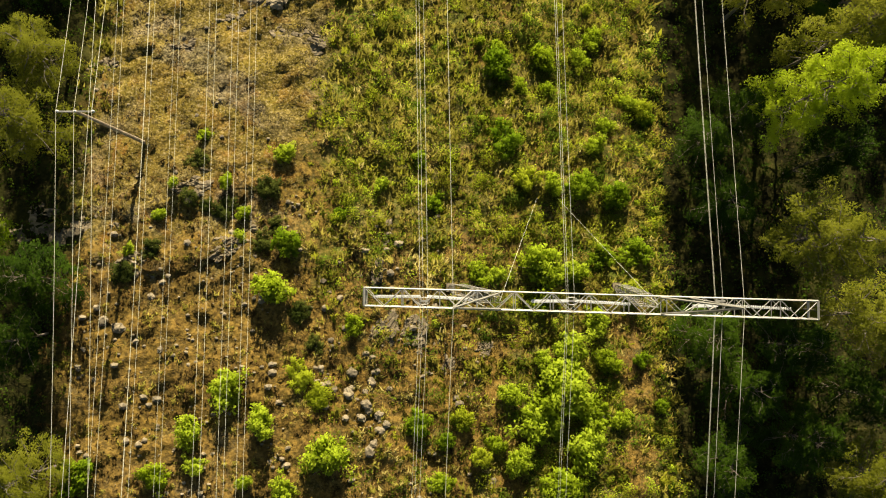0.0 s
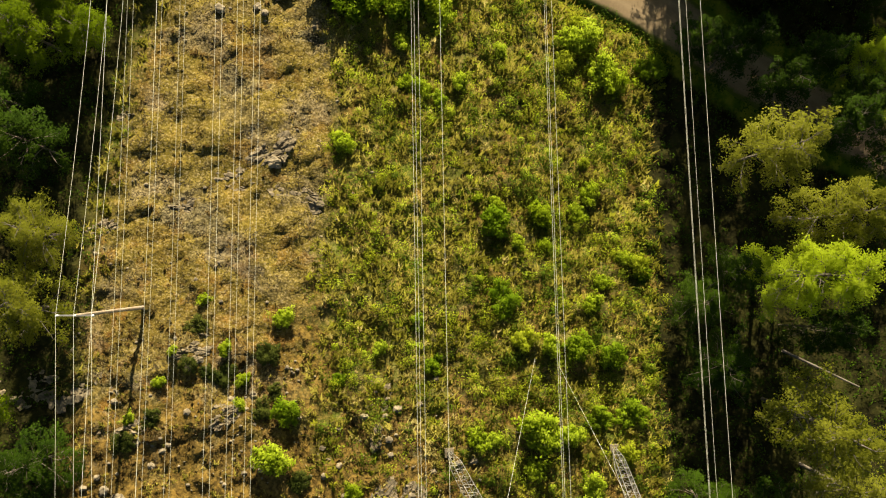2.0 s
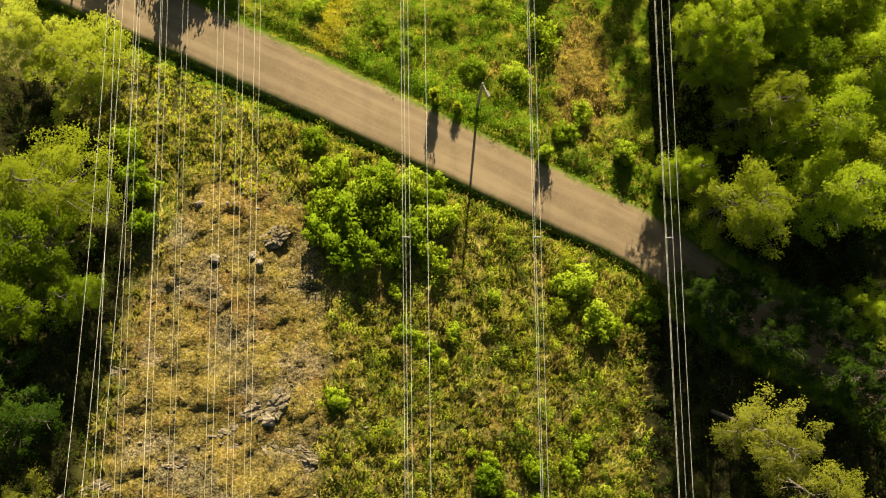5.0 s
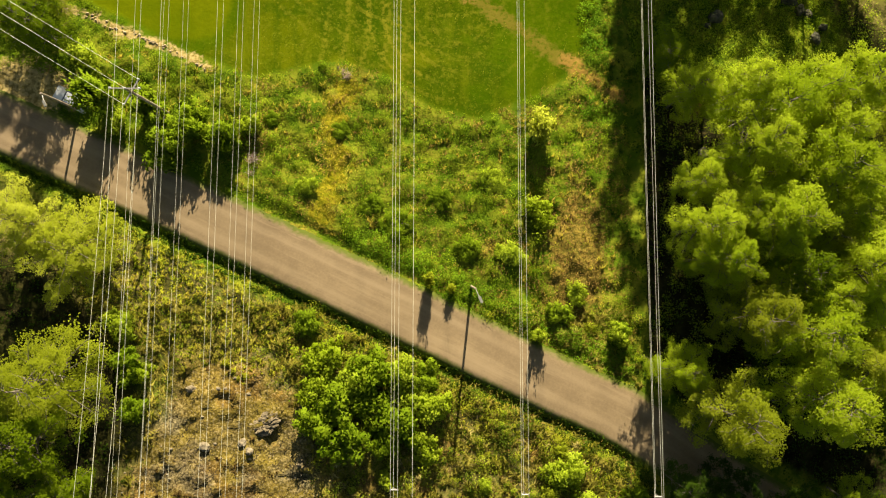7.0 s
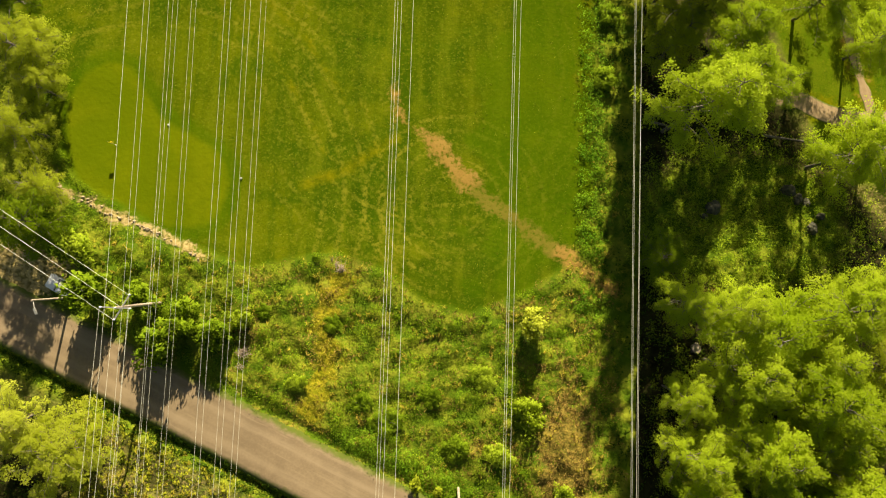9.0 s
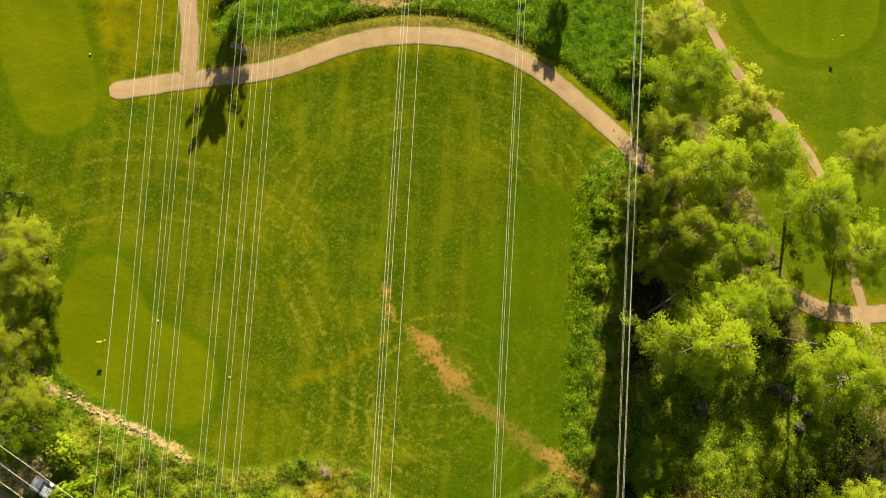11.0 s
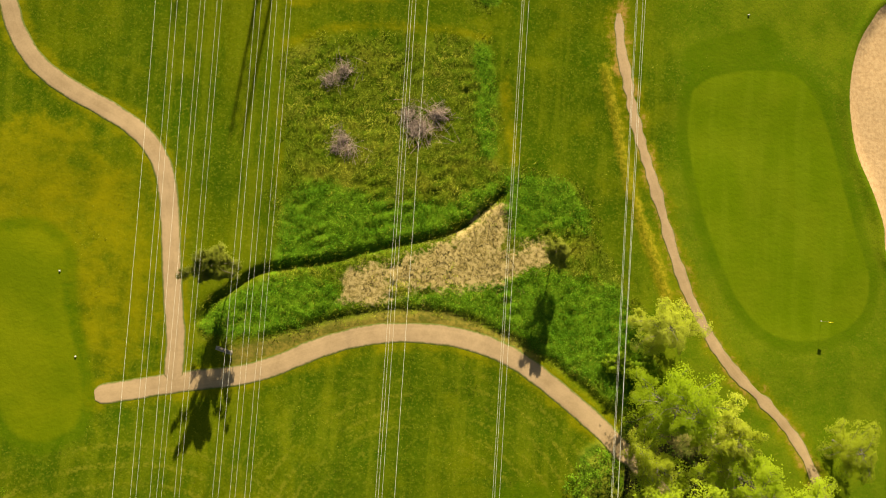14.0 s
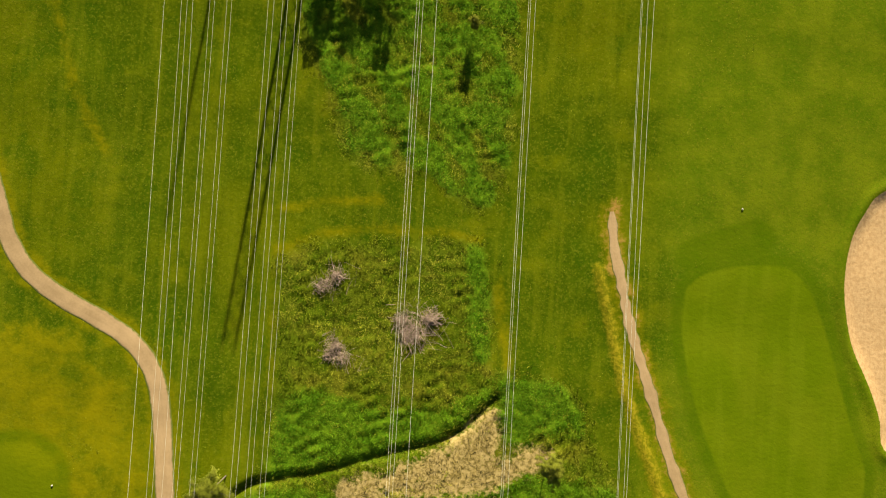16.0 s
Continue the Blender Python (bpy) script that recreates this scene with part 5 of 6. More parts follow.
def plant_bushes(rows):
    for i, (x, y, r, h, key) in enumerate(rows):
        meshes = BUSH[key][i % 2]
        root = tagged(empty("shrub"), BUSH_WORDS[key], "shrub", "shrubs")
        under("wood", meshes[0], root)
        under("foliage", meshes[1], root)
        root.matrix_world = pose(x, y, float(height(x, y)), 0, 0, (i * 99) % 360) @ Matrix.Diagonal((r / 1.15, r / 1.15, h, 1))


BUSHES_E = [
    (-10.2, 51.6, 3.0, 3.6, 'green'), (-6.2, 51.0, 2.8, 3.4, 'green'), (-8.4, 53.8, 2.8, 3.2, 'lime'), (-4.8, 47.0, 2.2, 2.6, 'green'), (-12.6, 53.0, 2.4, 2.8, 'lime'),
    (-2.2, 51.8, 2.4, 2.6, 'lime'), (-0.4, 54.0, 2.0, 2.0, 'green'), (12.4, 59.0, 1.0, 3.6, 'lime'), (-0.4, 65.4, 0.9, 4.4, 'olive'), (2.2, 64.3, 0.7, 2.2, 'olive'), (16.6, 44.0, 2.2, 2.6, 'lime'), (19.4, 38.6, 1.8, 2.2, 'lime'),
]
BUSHES_F = [
    (-25.2, 12.3, 1.3, 0.8, 'shade'), (-25.9, 8.2, 1.2, 0.7, 'shade'), (-22.5, 6.9, 1.5, 0.9, 'shade'), (-18.0, 9.2, 1.6, 1.1, 'shade'), (-29.3, 3.2, 1.2, 0.8, 'shade'), (-32.0, 0.7, 1.5, 0.8, 'shade'), (-18.3, 3.6, 1.3, 0.9, 'shade'),
    (-24.2, 7.4, 0.9, 0.6, 'shade'), (-17.2, 5.6, 1.0, 0.8, 'shade'), (-14.4, -3.2, 1.4, 0.8, 'shade'), (-14.0, -9.6, 1.7, 1.1, 'olive'), (-12.4, -11.6, 1.6, 1.0, 'olive'), (-13.0, -6.4, 1.1, 0.7, 'shade'), (-31.7, 2.9, 0.8, 0.8, 'lime'), (-20.5, 4.2, 0.9, 0.9, 'lime'),
    (12.6, -7.4, 2.2, 2.6, 'lime'), (10.4, -9.0, 1.8, 2.2, 'lime'), (15.4, -4.4, 1.6, 2.0, 'lime'), (6.6, -11.4, 1.6, 1.8, 'lime'), (14.8, -13.2, 2.0, 2.4, 'lime'), (19.9, -8.4, 1.0, 1.2, 'green'),
]
for rows in (BUSHES_A, BUSHES_B, BUSHES_C, BUSHES_D, BUSHES_E, BUSHES_F):
    plant_bushes(rows)


def fill_bushes(seed, n, box, kinds, low, high):
    """Smaller shrubs between the large ones, more of them towards the wood."""
    r = np.random.RandomState(seed)
    rows = []
    while len(rows) < n:
        x, y = box[0] + (box[1] - box[0]) * r.uniform() ** 0.7, r.uniform(box[2], box[3])
        at = np.array([x]), np.array([y])
        if off_line(*at, [tuple(c) for c in ROAD_LINE[::3]])[0] < 6 or inside(*at, ROCKY)[0] > -1 or inside(*at, MOWN)[0] > -2 or ripple(*at, 7, 61)[0] < -0.3:
            continue
        size = r.uniform(low, high)
        rows.append((x, y, size, size * r.uniform(0.9, 1.5), kinds[r.randint(len(kinds))]))
    plant_bushes(rows)


fill_bushes(31, 46, (-12, 23, -32, 58), ("olive", "lime", "lime", "green"), 0.7, 1.6)


# ---- undergrowth ----
def scatter(seed, box, per_m2, keep):
    """Places in a box of the plan where keep(x, y) allows, with a chance of keep."""
    r = np.random.RandomState(seed)
    x0, x1, y0, y1 = box
    n = int((x1 - x0) * (y1 - y0) * per_m2)
    x, y = r.uniform(x0, x1, n), r.uniform(y0, y1, n)
    k = r.rand(n) < keep(x, y)
    return r, x[k], y[k]


def tussocks(r, x, y, blades, low, high, width=0.07, splay=0.9, loose=0.28):
    """Grass clumps: bent rhombic blades that fan out from each foot."""
    n = len(x)
    size = np.repeat(r.uniform(low, high, n), blades)
    base = np.repeat(np.stack([x, y, height(x, y) - 0.03], -1), blades, 0)
    m = len(size)
    a, tilt = r.uniform(0, 6.2832, m), np.abs(r.normal(splay, 0.35, m))
    base[:, :2] += r.normal(0, loose, (m, 2)) * size[:, None]
    d = np.stack([np.cos(a) * np.sin(tilt), np.sin(a) * np.sin(tilt), 0.55 * np.abs(np.cos(tilt)) + 0.10], -1)
    s = np.stack([-np.sin(a), np.cos(a), np.zeros(m)], -1)
    ln = (size * r.uniform(0.6, 1.2, m))[:, None]
    w = ln * width * r.uniform(0.7, 1.5, m)[:, None]
    tip = base + d * ln
    foot = base - np.stack([d[:, 0], d[:, 1], np.zeros(m)], -1) * ln * 0.1
    v = np.stack([foot + s * w, tip, foot - s * w], 1).reshape(-1, 3)
    up = np.stack([d[:, 0] * 0.6, d[:, 1] * 0.6, np.full(m, 0.7)], -1)
    up /= np.linalg.norm(up, axis=1, keepdims=True)
    return v, np.arange(len(v)).reshape(-1, 3), np.repeat(up, 3, 0)


def herbs(r, x, y, count, spread, size, tall):
    c = np.stack([x, y, height(x, y) + tall * 0.5], -1)
    return leaves(r, c, np.full(len(x), spread), count, size, 0.6)


def stuff(name, mesh, material, label, cat):
    shade = mesh[2] if len(mesh) > 2 else None
    return tagged(new(name, np_mesh(name, mesh[0], mesh[1], material, False, shade)), label, cat, kind="stuff")


def soft(v, w):
    return np.clip(v / w + 0.5, 0, 1)


def off_road(x, y, room=3.6):
    return off_line(x, y, [tuple(c) for c in ROAD_LINE[::3]]) > room


def is_scrub(x, y):
    return off_road(x, y) * soft(-inside(x, y, ROCKY), 3) * soft(-inside(x, y, MOWN), 0.6) * soft(-inside(x, y, WOOD_EAST) + 2.0, 2) * soft(-inside(x, y, WOOD_WEST), 3)


def is_green(x, y):
    return is_scrub(x, y) * (1 - 0.8 * brown_slope(x, y))


def patchy(x, y, size, seed, level=0.0):
    return soft(ripple(x, y, size, seed) - level, 0.7)


r, x, y = scatter(1, (-40, 26, -34, 62), 4.6, lambda x, y: is_green(x, y) * (0.25 + 0.75 * patchy(x, y, 2.4, 4, -0.1)))
stuff("grass_tussocks", tussocks(r, x, y, 16, 0.28, 0.95, 0.12, 0.8), M_TUFT, "olive and straw-coloured grass tussocks over the slope", "grass")
r, x, y = scatter(28, (-16, 24, -34, 60), 2.6, lambda x, y: is_scrub(x, y) * patchy(x, y, 9, 83, 0.15) * (0.35 + 0.65 * soft(3 - x, 14)) * (0.3 + 0.7 * patchy(x, y, 2.2, 84, 0.0)))
stuff("pale_tussocks", tussocks(r, x, y, 18, 0.25, 0.75, 0.10, 0.85), M_PALE_TUFT, "bleached straw tussocks among the green scrub", "grass")
r, x, y = scatter(2, (-40, 26, -34, 62), 2.2, lambda x, y: is_green(x, y) * patchy(x, y, 5, 5, 0.1))
stuff("low_herbs", herbs(r, x, y, 13, 0.24, 0.17, 0.4), M_HERB, "low green herbs and bilberry among the tussocks", "undergrowth")
r, x, y = scatter(13, (-14, 26, -34, 62), 3.0, lambda x, y: is_green(x, y) * patchy(x, y, 5, 14, 0.25))
stuff("lush_grass", tussocks(r, x, y, 14, 0.2, 0.7, 0.17, 0.95), M_LUSH, "fresh green grass clumps on the cleared slope", "grass")
r, x, y = scatter(14, (-24, 26, -34, 90), 6.5, lambda x, y: is_scrub(x, y) * np.maximum.reduce([patchy(x, y, 4, 15, 0.15) * (0.4 + 0.6 * soft(x - 6, 12)), 0.55 * brown_slope(x, y) * patchy(x, y, 3.5, 16, 0.0), 0.8 * soft(4.5 - np.hypot(x - 17, (y - 69) / 2.4), 2), 0.8 * soft(2.2 - np.hypot(x + 21.4, (y - 81.4) / 1.6), 1.2), 0.8 * soft(1.9 - np.hypot(x - 7.2, y - 69.2), 1.2)]))
stuff("old_bracken", tussocks(r, x, y, 12, 0.15, 0.45, 0.10, 1.0, 0.8), M_RUST, "rust-brown dead bracken patches", "bracken")
r, x, y = scatter(3, (-40, -8, -34, 62), 2.4, lambda x, y: soft(inside(x, y, ROCKY), 3) * (0.15 + 0.85 * patchy(x, y, 5, 6, 0.1)))
stuff("dry_grass", tussocks(r, x, y, 14, 0.10, 0.34, 0.13, 1.0), M_STRAW, "dry yellow grass and heather on the rocky slope", "grass")
r, x, y = scatter(16, (-40, 16, -34, 62), 8.5, lambda x, y: np.maximum(soft(inside(x, y, ROCKY) + 1, 3), 0.8 * brown_slope(x, y)) * patchy(x, y, 7, 41, -0.1) * patchy(x, y, 2, 42, -0.2) * (0.12 + 0.88 * soft(8 - y, 10)))
stuff("heather", tussocks(r, x, y, 13, 0.15, 0.45, 0.17, 1.0), M_HEATH, "brown heather cushions between the rocks", "heather")
r, x, y = scatter(30, (-38, -6, -34, 14), 3.0, lambda x, y: soft(inside(x, y, ROCKY) + 3, 3) * patchy(x, y, 4.5, 86, 0.2) * soft(6 - y, 10))
stuff("slope_grass", tussocks(r, x, y, 14, 0.15, 0.5, 0.12, 0.95), M_TUFT, "olive grass between stones and heather", "grass")
r, x, y = scatter(4, (-62, 26, 44, 106), 5.2, lambda x, y: is_scrub(x, y) * (1 - 0.75 * patchy(x, y, 6, 38, 0.1)) * (y > 50) * (0.35 + 0.65 * patchy(x, y, 4, 7, -0.4)) * (off_line(x, y, TRAIL) + 0.7 * ripple(x, y, 3, 85) > 2.0) * (1 - 0.6 * soft(x - 13, 4)) * (1 - 0.8 * soft(4.5 - np.hypot(x - 17, (y - 69) / 2.4), 2)) * (off_line(x, y, VERGE_NORTH[0]) > 1.0) * (off_line(x, y, LAYBY) > 2.0) * np.where(y < np.interp(x, ROAD_LINE[:, 0], ROAD_LINE[:, 1]), 0.35, 1.0) * (off_line(x, y, STONE_EDGE) > 0.7))
stuff("roadside_herbs", herbs(r, x, y, 14, 0.26, 0.14, 0.20), M_VERGE, "lush green roadside herbs and grass", "undergrowth")
r, x, y = scatter(33, (-62, 26, 44, 106), 4.6, lambda x, y: is_scrub(x, y) * patchy(x, y, 6, 38, 0.1) * (y > 50) * (0.35 + 0.65 * patchy(x, y, 4, 7, -0.4)) * (off_line(x, y, TRAIL) + 0.7 * ripple(x, y, 3, 85) > 2.0) * (1 - 0.6 * soft(x - 13, 4)) * (1 - 0.8 * soft(4.5 - np.hypot(x - 17, (y - 69) / 2.4), 2)) * (off_line(x, y, VERGE_NORTH[0]) > 1.0) * (off_line(x, y, LAYBY) > 2.0) * np.where(y < np.interp(x, ROAD_LINE[:, 0], ROAD_LINE[:, 1]), 0.35, 1.0) * (off_line(x, y, STONE_EDGE) > 0.7))
stuff("roadside_nettles", herbs(r, x, y, 14, 0.26, 0.13, 0.18), M_NETTLE, "dark green nettles among the roadside herbs", "undergrowth")
r, x, y = scatter(29, (-20, 0, 66, 92), 7.0, lambda x, y: soft(2.1 - off_line(x, y, TRAIL) + 0.6 * ripple(x, y, 3, 85), 1.2) * off_road(x, y, 4))
stuff("trail_grass", tussocks(r, x, y, 10, 0.15, 0.4, 0.09, 0.9, 0.8), M_MUSTARD, "trampled yellow grass along a faint trail", "grass")
r, x, y = scatter(31, (-10, 24, 48, 72), 9.0, lambda x, y: soft(1.5 + 0.5 * ripple(x, y, 4, 87) - np.abs(off_line(x, y, [tuple(c) for c in ROAD_LINE[::3]]) - 5.3), 0.8) * (y > np.interp(x, ROAD_LINE[:, 0], ROAD_LINE[:, 1])))
stuff("verge_herbs", herbs(r, x, y, 14, 0.28, 0.15, 0.3), M_LUSH_HERB, "bright green herbs along the road's edge", "undergrowth")
r, x, y = scatter(24, (-40, 26, 38, 80), 8.0, lambda x, y: soft(1.8 + 3 * soft(-16 - x, 10) - np.abs(off_line(x, y, [tuple(c) for c in ROAD_LINE[::3]]) - 6.6 - 3 * soft(-16 - x, 10) + 0.8 * ripple(x, y, 5, 71)), 0.8) * (0.6 + 0.4 * patchy(x, y, 4, 74, 0.0)) * (y < np.interp(x, ROAD_LINE[:, 0], ROAD_LINE[:, 1])))
stuff("verge_grass", tussocks(r, x, y, 13, 0.15, 0.45, 0.18, 1.1), M_SUNNY, "sunlit yellow-green grass on the road verge", "grass")
r, x, y = scatter(5, (-40, 26, 44, 106), 2.2, lambda x, y: is_scrub(x, y) * (y > 46) * np.maximum(0.9 * patchy(x, y, 5, 8, 0.15), 0.6 * (y < np.interp(x, ROAD_LINE[:, 0], ROAD_LINE[:, 1]))) * (off_line(x, y, STONE_EDGE) > 0.7))
stuff("straw_patches", tussocks(r, x, y, 12, 0.25, 0.6, 0.1), M_MUSTARD, "dry straw and bracken patches beside the road", "grass")
r, x, y = scatter(6, (-36, 30, 134, 232), 20.0, lambda x, y: soft(np.maximum(inside(x, y, WILD_S), inside(x, y, WILD_N)) + ripple(x, y, 5, 31), 1.6) * (0.6 + 0.4 * patchy(x, y, 3, 33, 0.0)) * (1 - 0.8 * soft(lush_at(x, y) + 0.9 * ripple(x, y, 3, 35), 1.4)) * (inside(x, y, REED) < 0) * (off_line(x, y, [tuple(c) for c in DITCH_LINE]) > 0.42))
stuff("rank_grass", tussocks(r, x, y, 7, 0.16, 0.42, 0.10, 0.8, 0.9), M_RANK, "tall rank green grass round the ditch", "grass")
r, x, y = scatter(7, (-36, 30, 134, 232), 6.5, lambda x, y: soft(np.maximum(inside(x, y, WILD_S), inside(x, y, WILD_N)), 0.8) * (inside(x, y, REED) < 0) * soft(lush_at(x, y) + 0.9 * ripple(x, y, 3, 35), 1.4) * (off_line(x, y, [tuple(c) for c in DITCH_LINE]) > 0.42))
stuff("meadow_herbs", herbs(r, x, y, 16, 0.30, 0.125, 0.26), M_LUSH_HERB, "dense green meadow herbs beside the ditch", "undergrowth")
r, x, y = scatter(8, (-20, 20, 140, 165), 10.0, lambda x, y: soft(inside(x, y, REED) + 1.6 * ripple(x, y, 2.6, 3) - 0.7, 1.0))
r2, x2, y2 = scatter(25, (-20, 20, 140, 165), 1.4, lambda x, y: soft(inside(x, y, REED) + 2, 2) * patchy(x, y, 4.5, 72, 0.35))
stuff("reed_grass", tussocks(r2, x2, y2, 13, 0.15, 0.4, 0.11, 1.0, 0.8), M_RANK, "green grass growing up through the flattened reeds", "grass")
stuff("reeds", tussocks(r, x, y, 10, 0.16, 0.42, 0.10, 1.3, 0.8), M_REED, "flattened pale straw reeds beside the ditch", "reeds")
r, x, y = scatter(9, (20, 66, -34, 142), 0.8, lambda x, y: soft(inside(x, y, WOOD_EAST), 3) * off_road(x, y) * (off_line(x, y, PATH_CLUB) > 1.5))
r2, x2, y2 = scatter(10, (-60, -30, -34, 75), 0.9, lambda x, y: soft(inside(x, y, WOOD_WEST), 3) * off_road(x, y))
stuff("woodland_herbs", herbs(r, np.concatenate([x, x2]), np.concatenate([y, y2]), 12, 0.32, 0.22, 0.4), M_SHADE, "woodland floor herbs and saplings, coloured dark in place of shade", "undergrowth")
r, x, y = scatter(11, (15, 27, 84, 136), 5.0, lambda x, y: soft(inside(x, y, WOOD_EAST) + 3.0, 1.0) * (off_line(x, y, DIRT_STREAK) > 1.6) * soft(-inside(x, y, WOOD_EAST) + 0.5, 1.5) * (0.4 + 0.6 * patchy(x, y, 4, 51, 0.0)) * (off_line(x, y, PATH_CLUB) > 1.8))
stuff("edge_shrubs", herbs(r, x, y, 15, 0.30, 0.17, 0.8), M_LUSH_HERB, "bramble and herb fringe along the wood", "undergrowth")
r, x, y = scatter(23, (24, 60, 82, 112), 6.0, lambda x, y: soft(14 - np.hypot((x - 40) * 0.8, (y - 98) * 1.3), 5) * (0.35 + 0.65 * patchy(x, y, 3, 55, -0.2)) * (off_line(x, y, PATH_CLUB) > 2.5))
stuff("clearing_herbs", herbs(r, x, y, 14, 0.32, 0.17, 0.4), M_VERGE, "sunlit green herbs in a small woodland clearing", "undergrowth")
r, x, y = scatter(27, (24, 35, 54, 90), 3.0, lambda x, y: soft(3.2 - np.abs(x - 29.5), 1.5) * patchy(x, y, 4, 81, -0.3) * off_road(x, y, 5))
stuff("woodland_edge_herbs", herbs(r, x, y, 13, 0.30, 0.16, 0.3), M_VERGE, "green herbs between thin trunks at the wood's edge", "undergrowth")
# Near-black plants along the road, also drawing the ditch's shadow line.
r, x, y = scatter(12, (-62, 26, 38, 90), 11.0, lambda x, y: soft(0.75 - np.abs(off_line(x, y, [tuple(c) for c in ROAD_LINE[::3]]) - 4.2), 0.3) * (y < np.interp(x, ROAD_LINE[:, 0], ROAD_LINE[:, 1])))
stuff("ditch_growth", herbs(r, x, y, 12, 0.22, 0.16, 0.3), M_SHADE, "dark green ditch growth, its tone standing in for ditch shadow", "undergrowth")


r, x, y = scatter(15, (-48, 40, 84, 226), 1.5, lambda x, y: soft(inside(x, y, MOWN) - 1, 1) * (inside(x, y, GREEN_E) < -1.5) * (inside(x, y, GREEN_S) < -1) * (inside(x, y, TEE_W) < -1) * (0.15 + 0.85 * patchy(x, y, 12, 16, 0.3)) * (off_line(x, y, PATH_CLUB) > 1.5) * (off_line(x, y, PATH_NORTH) > 1.5) * (off_line(x, y, PATH_GREEN) > 1.3))
stuff("turf_weeds", tussocks(r, x, y, 6, 0.08, 0.24, 0.14, 1.0, 1.4), M_LUSH, "small weeds and coarse grass in the mown turf", "grass")


r, x, y = scatter(17, (-12, 24, -34, 62), 0.20, lambda x, y: is_green(x, y) * (0.3 + 0.7 * patchy(x, y, 6, 52, 0.1)))
stuff("dwarf_shrubs", leaves(r, np.stack([x, y, height(x, y) + 0.3], -1), r.uniform(0.22, 0.6, len(x)), 95, 0.14, 0.2), LEAF["lime"], "low lime-green willow and birch shoots on the slope", "shrubs")
r, x, y = scatter(18, (-14, 24, -34, 62), 0.55, lambda x, y: is_scrub(x, y) * (0.35 + 0.65 * soft(x - 6, 12)) * patchy(x, y, 7, 57, 0.15))
stuff("bilberry", leaves(r, np.stack([x, y, height(x, y) + 0.2], -1), r.uniform(0.3, 0.75, len(x)), 120, 0.15, 0.2), M_BILBERRY, "dark green bilberry and juniper patches on the slope", "shrubs")
r, x, y = scatter(19, (-60, 24, 46, 104), 0.09, lambda x, y: is_scrub(x, y) * (y > np.interp(x, ROAD_LINE[:, 0], ROAD_LINE[:, 1])) * (off_line(x, y, TRAIL) > 2.6) * (off_line(x, y, STONE_EDGE) > 1.5) * (off_line(x, y, LAYBY) > 2.5))
k = np.hypot(x - 17, (y - 69) / 2.4) > 4.5
x, y = x[k], y[k]
stuff("roadside_thicket", leaves(r, np.stack([x, y, height(x, y) + 0.4], -1), r.uniform(0.3, 0.8, len(x)), 130, 0.15, 0.2), LEAF["green"], "leafy thicket between the road and the turf", "shrubs")


# ---- rocks ----
def rock_mesh(seed, flat=0.6, cuts=3, material=None, cracked=False):
    bm = bmesh.new()
    bmesh.ops.create_icosphere(bm, subdivisions=cuts, radius=1.0)
    for v in bm.verts:
        q = v.co * 1.1 + Vector((seed * 7.3, 0, 0))
        k = 1 + 0.34 * noise.noise(q) + 0.2 * noise.noise(q * 2.7) + 0.1 * noise.noise(q * 6) + 0.05 * noise.noise(q * 13)
        up = flat
        if cracked:
            near, _ = noise.voronoi(Vector((q.x * 2.1, q.y * 2.6, seed)))
            up = flat * (0.55 + 0.9 * noise.cell(Vector((q.x * 2.3, q.y * 3.1, seed))) ** 2)
            up *= 0.25 + 0.75 * min(1.0, (near[1] - near[0]) * 7)
            k *= 1 + 0.18 * noise.cell(q * 2.2)
        v.co = Vector((v.co.x * k, v.co.y * k * 0.85, v.co.z * k * up))
    return bm_mesh("boulder", bm, material or M_ROCK)


ROCKS = [rock_mesh(s, f) for s, f in ((1, 0.7), (2, 0.6), (3, 0.75), (4, 0.65))]
M_SLAB = plain("weathered_slab", (0.064, 0.051, 0.031), (0.200, 0.162, 0.098), 0.22, 0.95, 0.0, 1.0)
SLABS = [rock_mesh(s, 0.24, 5, M_SLAB, True) for s in (11, 12, 13)]
BOULDERS = [
    (-32.2, -4.9, 0.65), (-33.9, -4.2, 0.6), (-29.3, -1.8, 0.4), (-34.6, -2.9, 0.35), (-7.3, -10.3, 0.5), (-7.7, -12.3, 0.55), (-6.5, -13.4, 0.5),
    (-5.5, -11.0, 0.35), (-9.3, -10.9, 0.4), (-7.3, -16.8, 0.6), (-18.0, 29.2, 0.75), (-6.8, -9.2, 0.4), (-8.2, -13.6, 0.45), (-6.2, -14.8, 0.4), (-7.9, -11.2, 0.35),
    (-30.9, 0.4, 0.4), (-28.0, -7.0, 0.35), (-24.5, 46.5, 0.6), (-20.5, 46.9, 0.5), (-19.6, 46.1, 0.45), (-26.5, 52.6, 0.5),
    (-7.5, -12.9, 0.45), (-5.7, -14.2, 0.4), (-6.9, -16.1, 0.5), (-9.5, -11.4, 0.6), (-9.2, -9.3, 0.55), (-12.3, -8.9, 0.4), (-12.0, -3.0, 0.4), (-10.6, -2.0, 0.35), (-26.0, 8.0, 0.6), (-24.9, 8.6, 0.45),
]
for i, (x, y, s) in enumerate(BOULDERS):
    ob = tagged(new("boulder", ROCKS[i % 4]), "grey lichen-covered boulder on the slope", "boulder", "boulders")
    ob.matrix_world = pose(x, y, float(height(x, y)) + s * 0.2, 0, 0, i * 73) @ Matrix.Diagonal((s, s, s, 1))
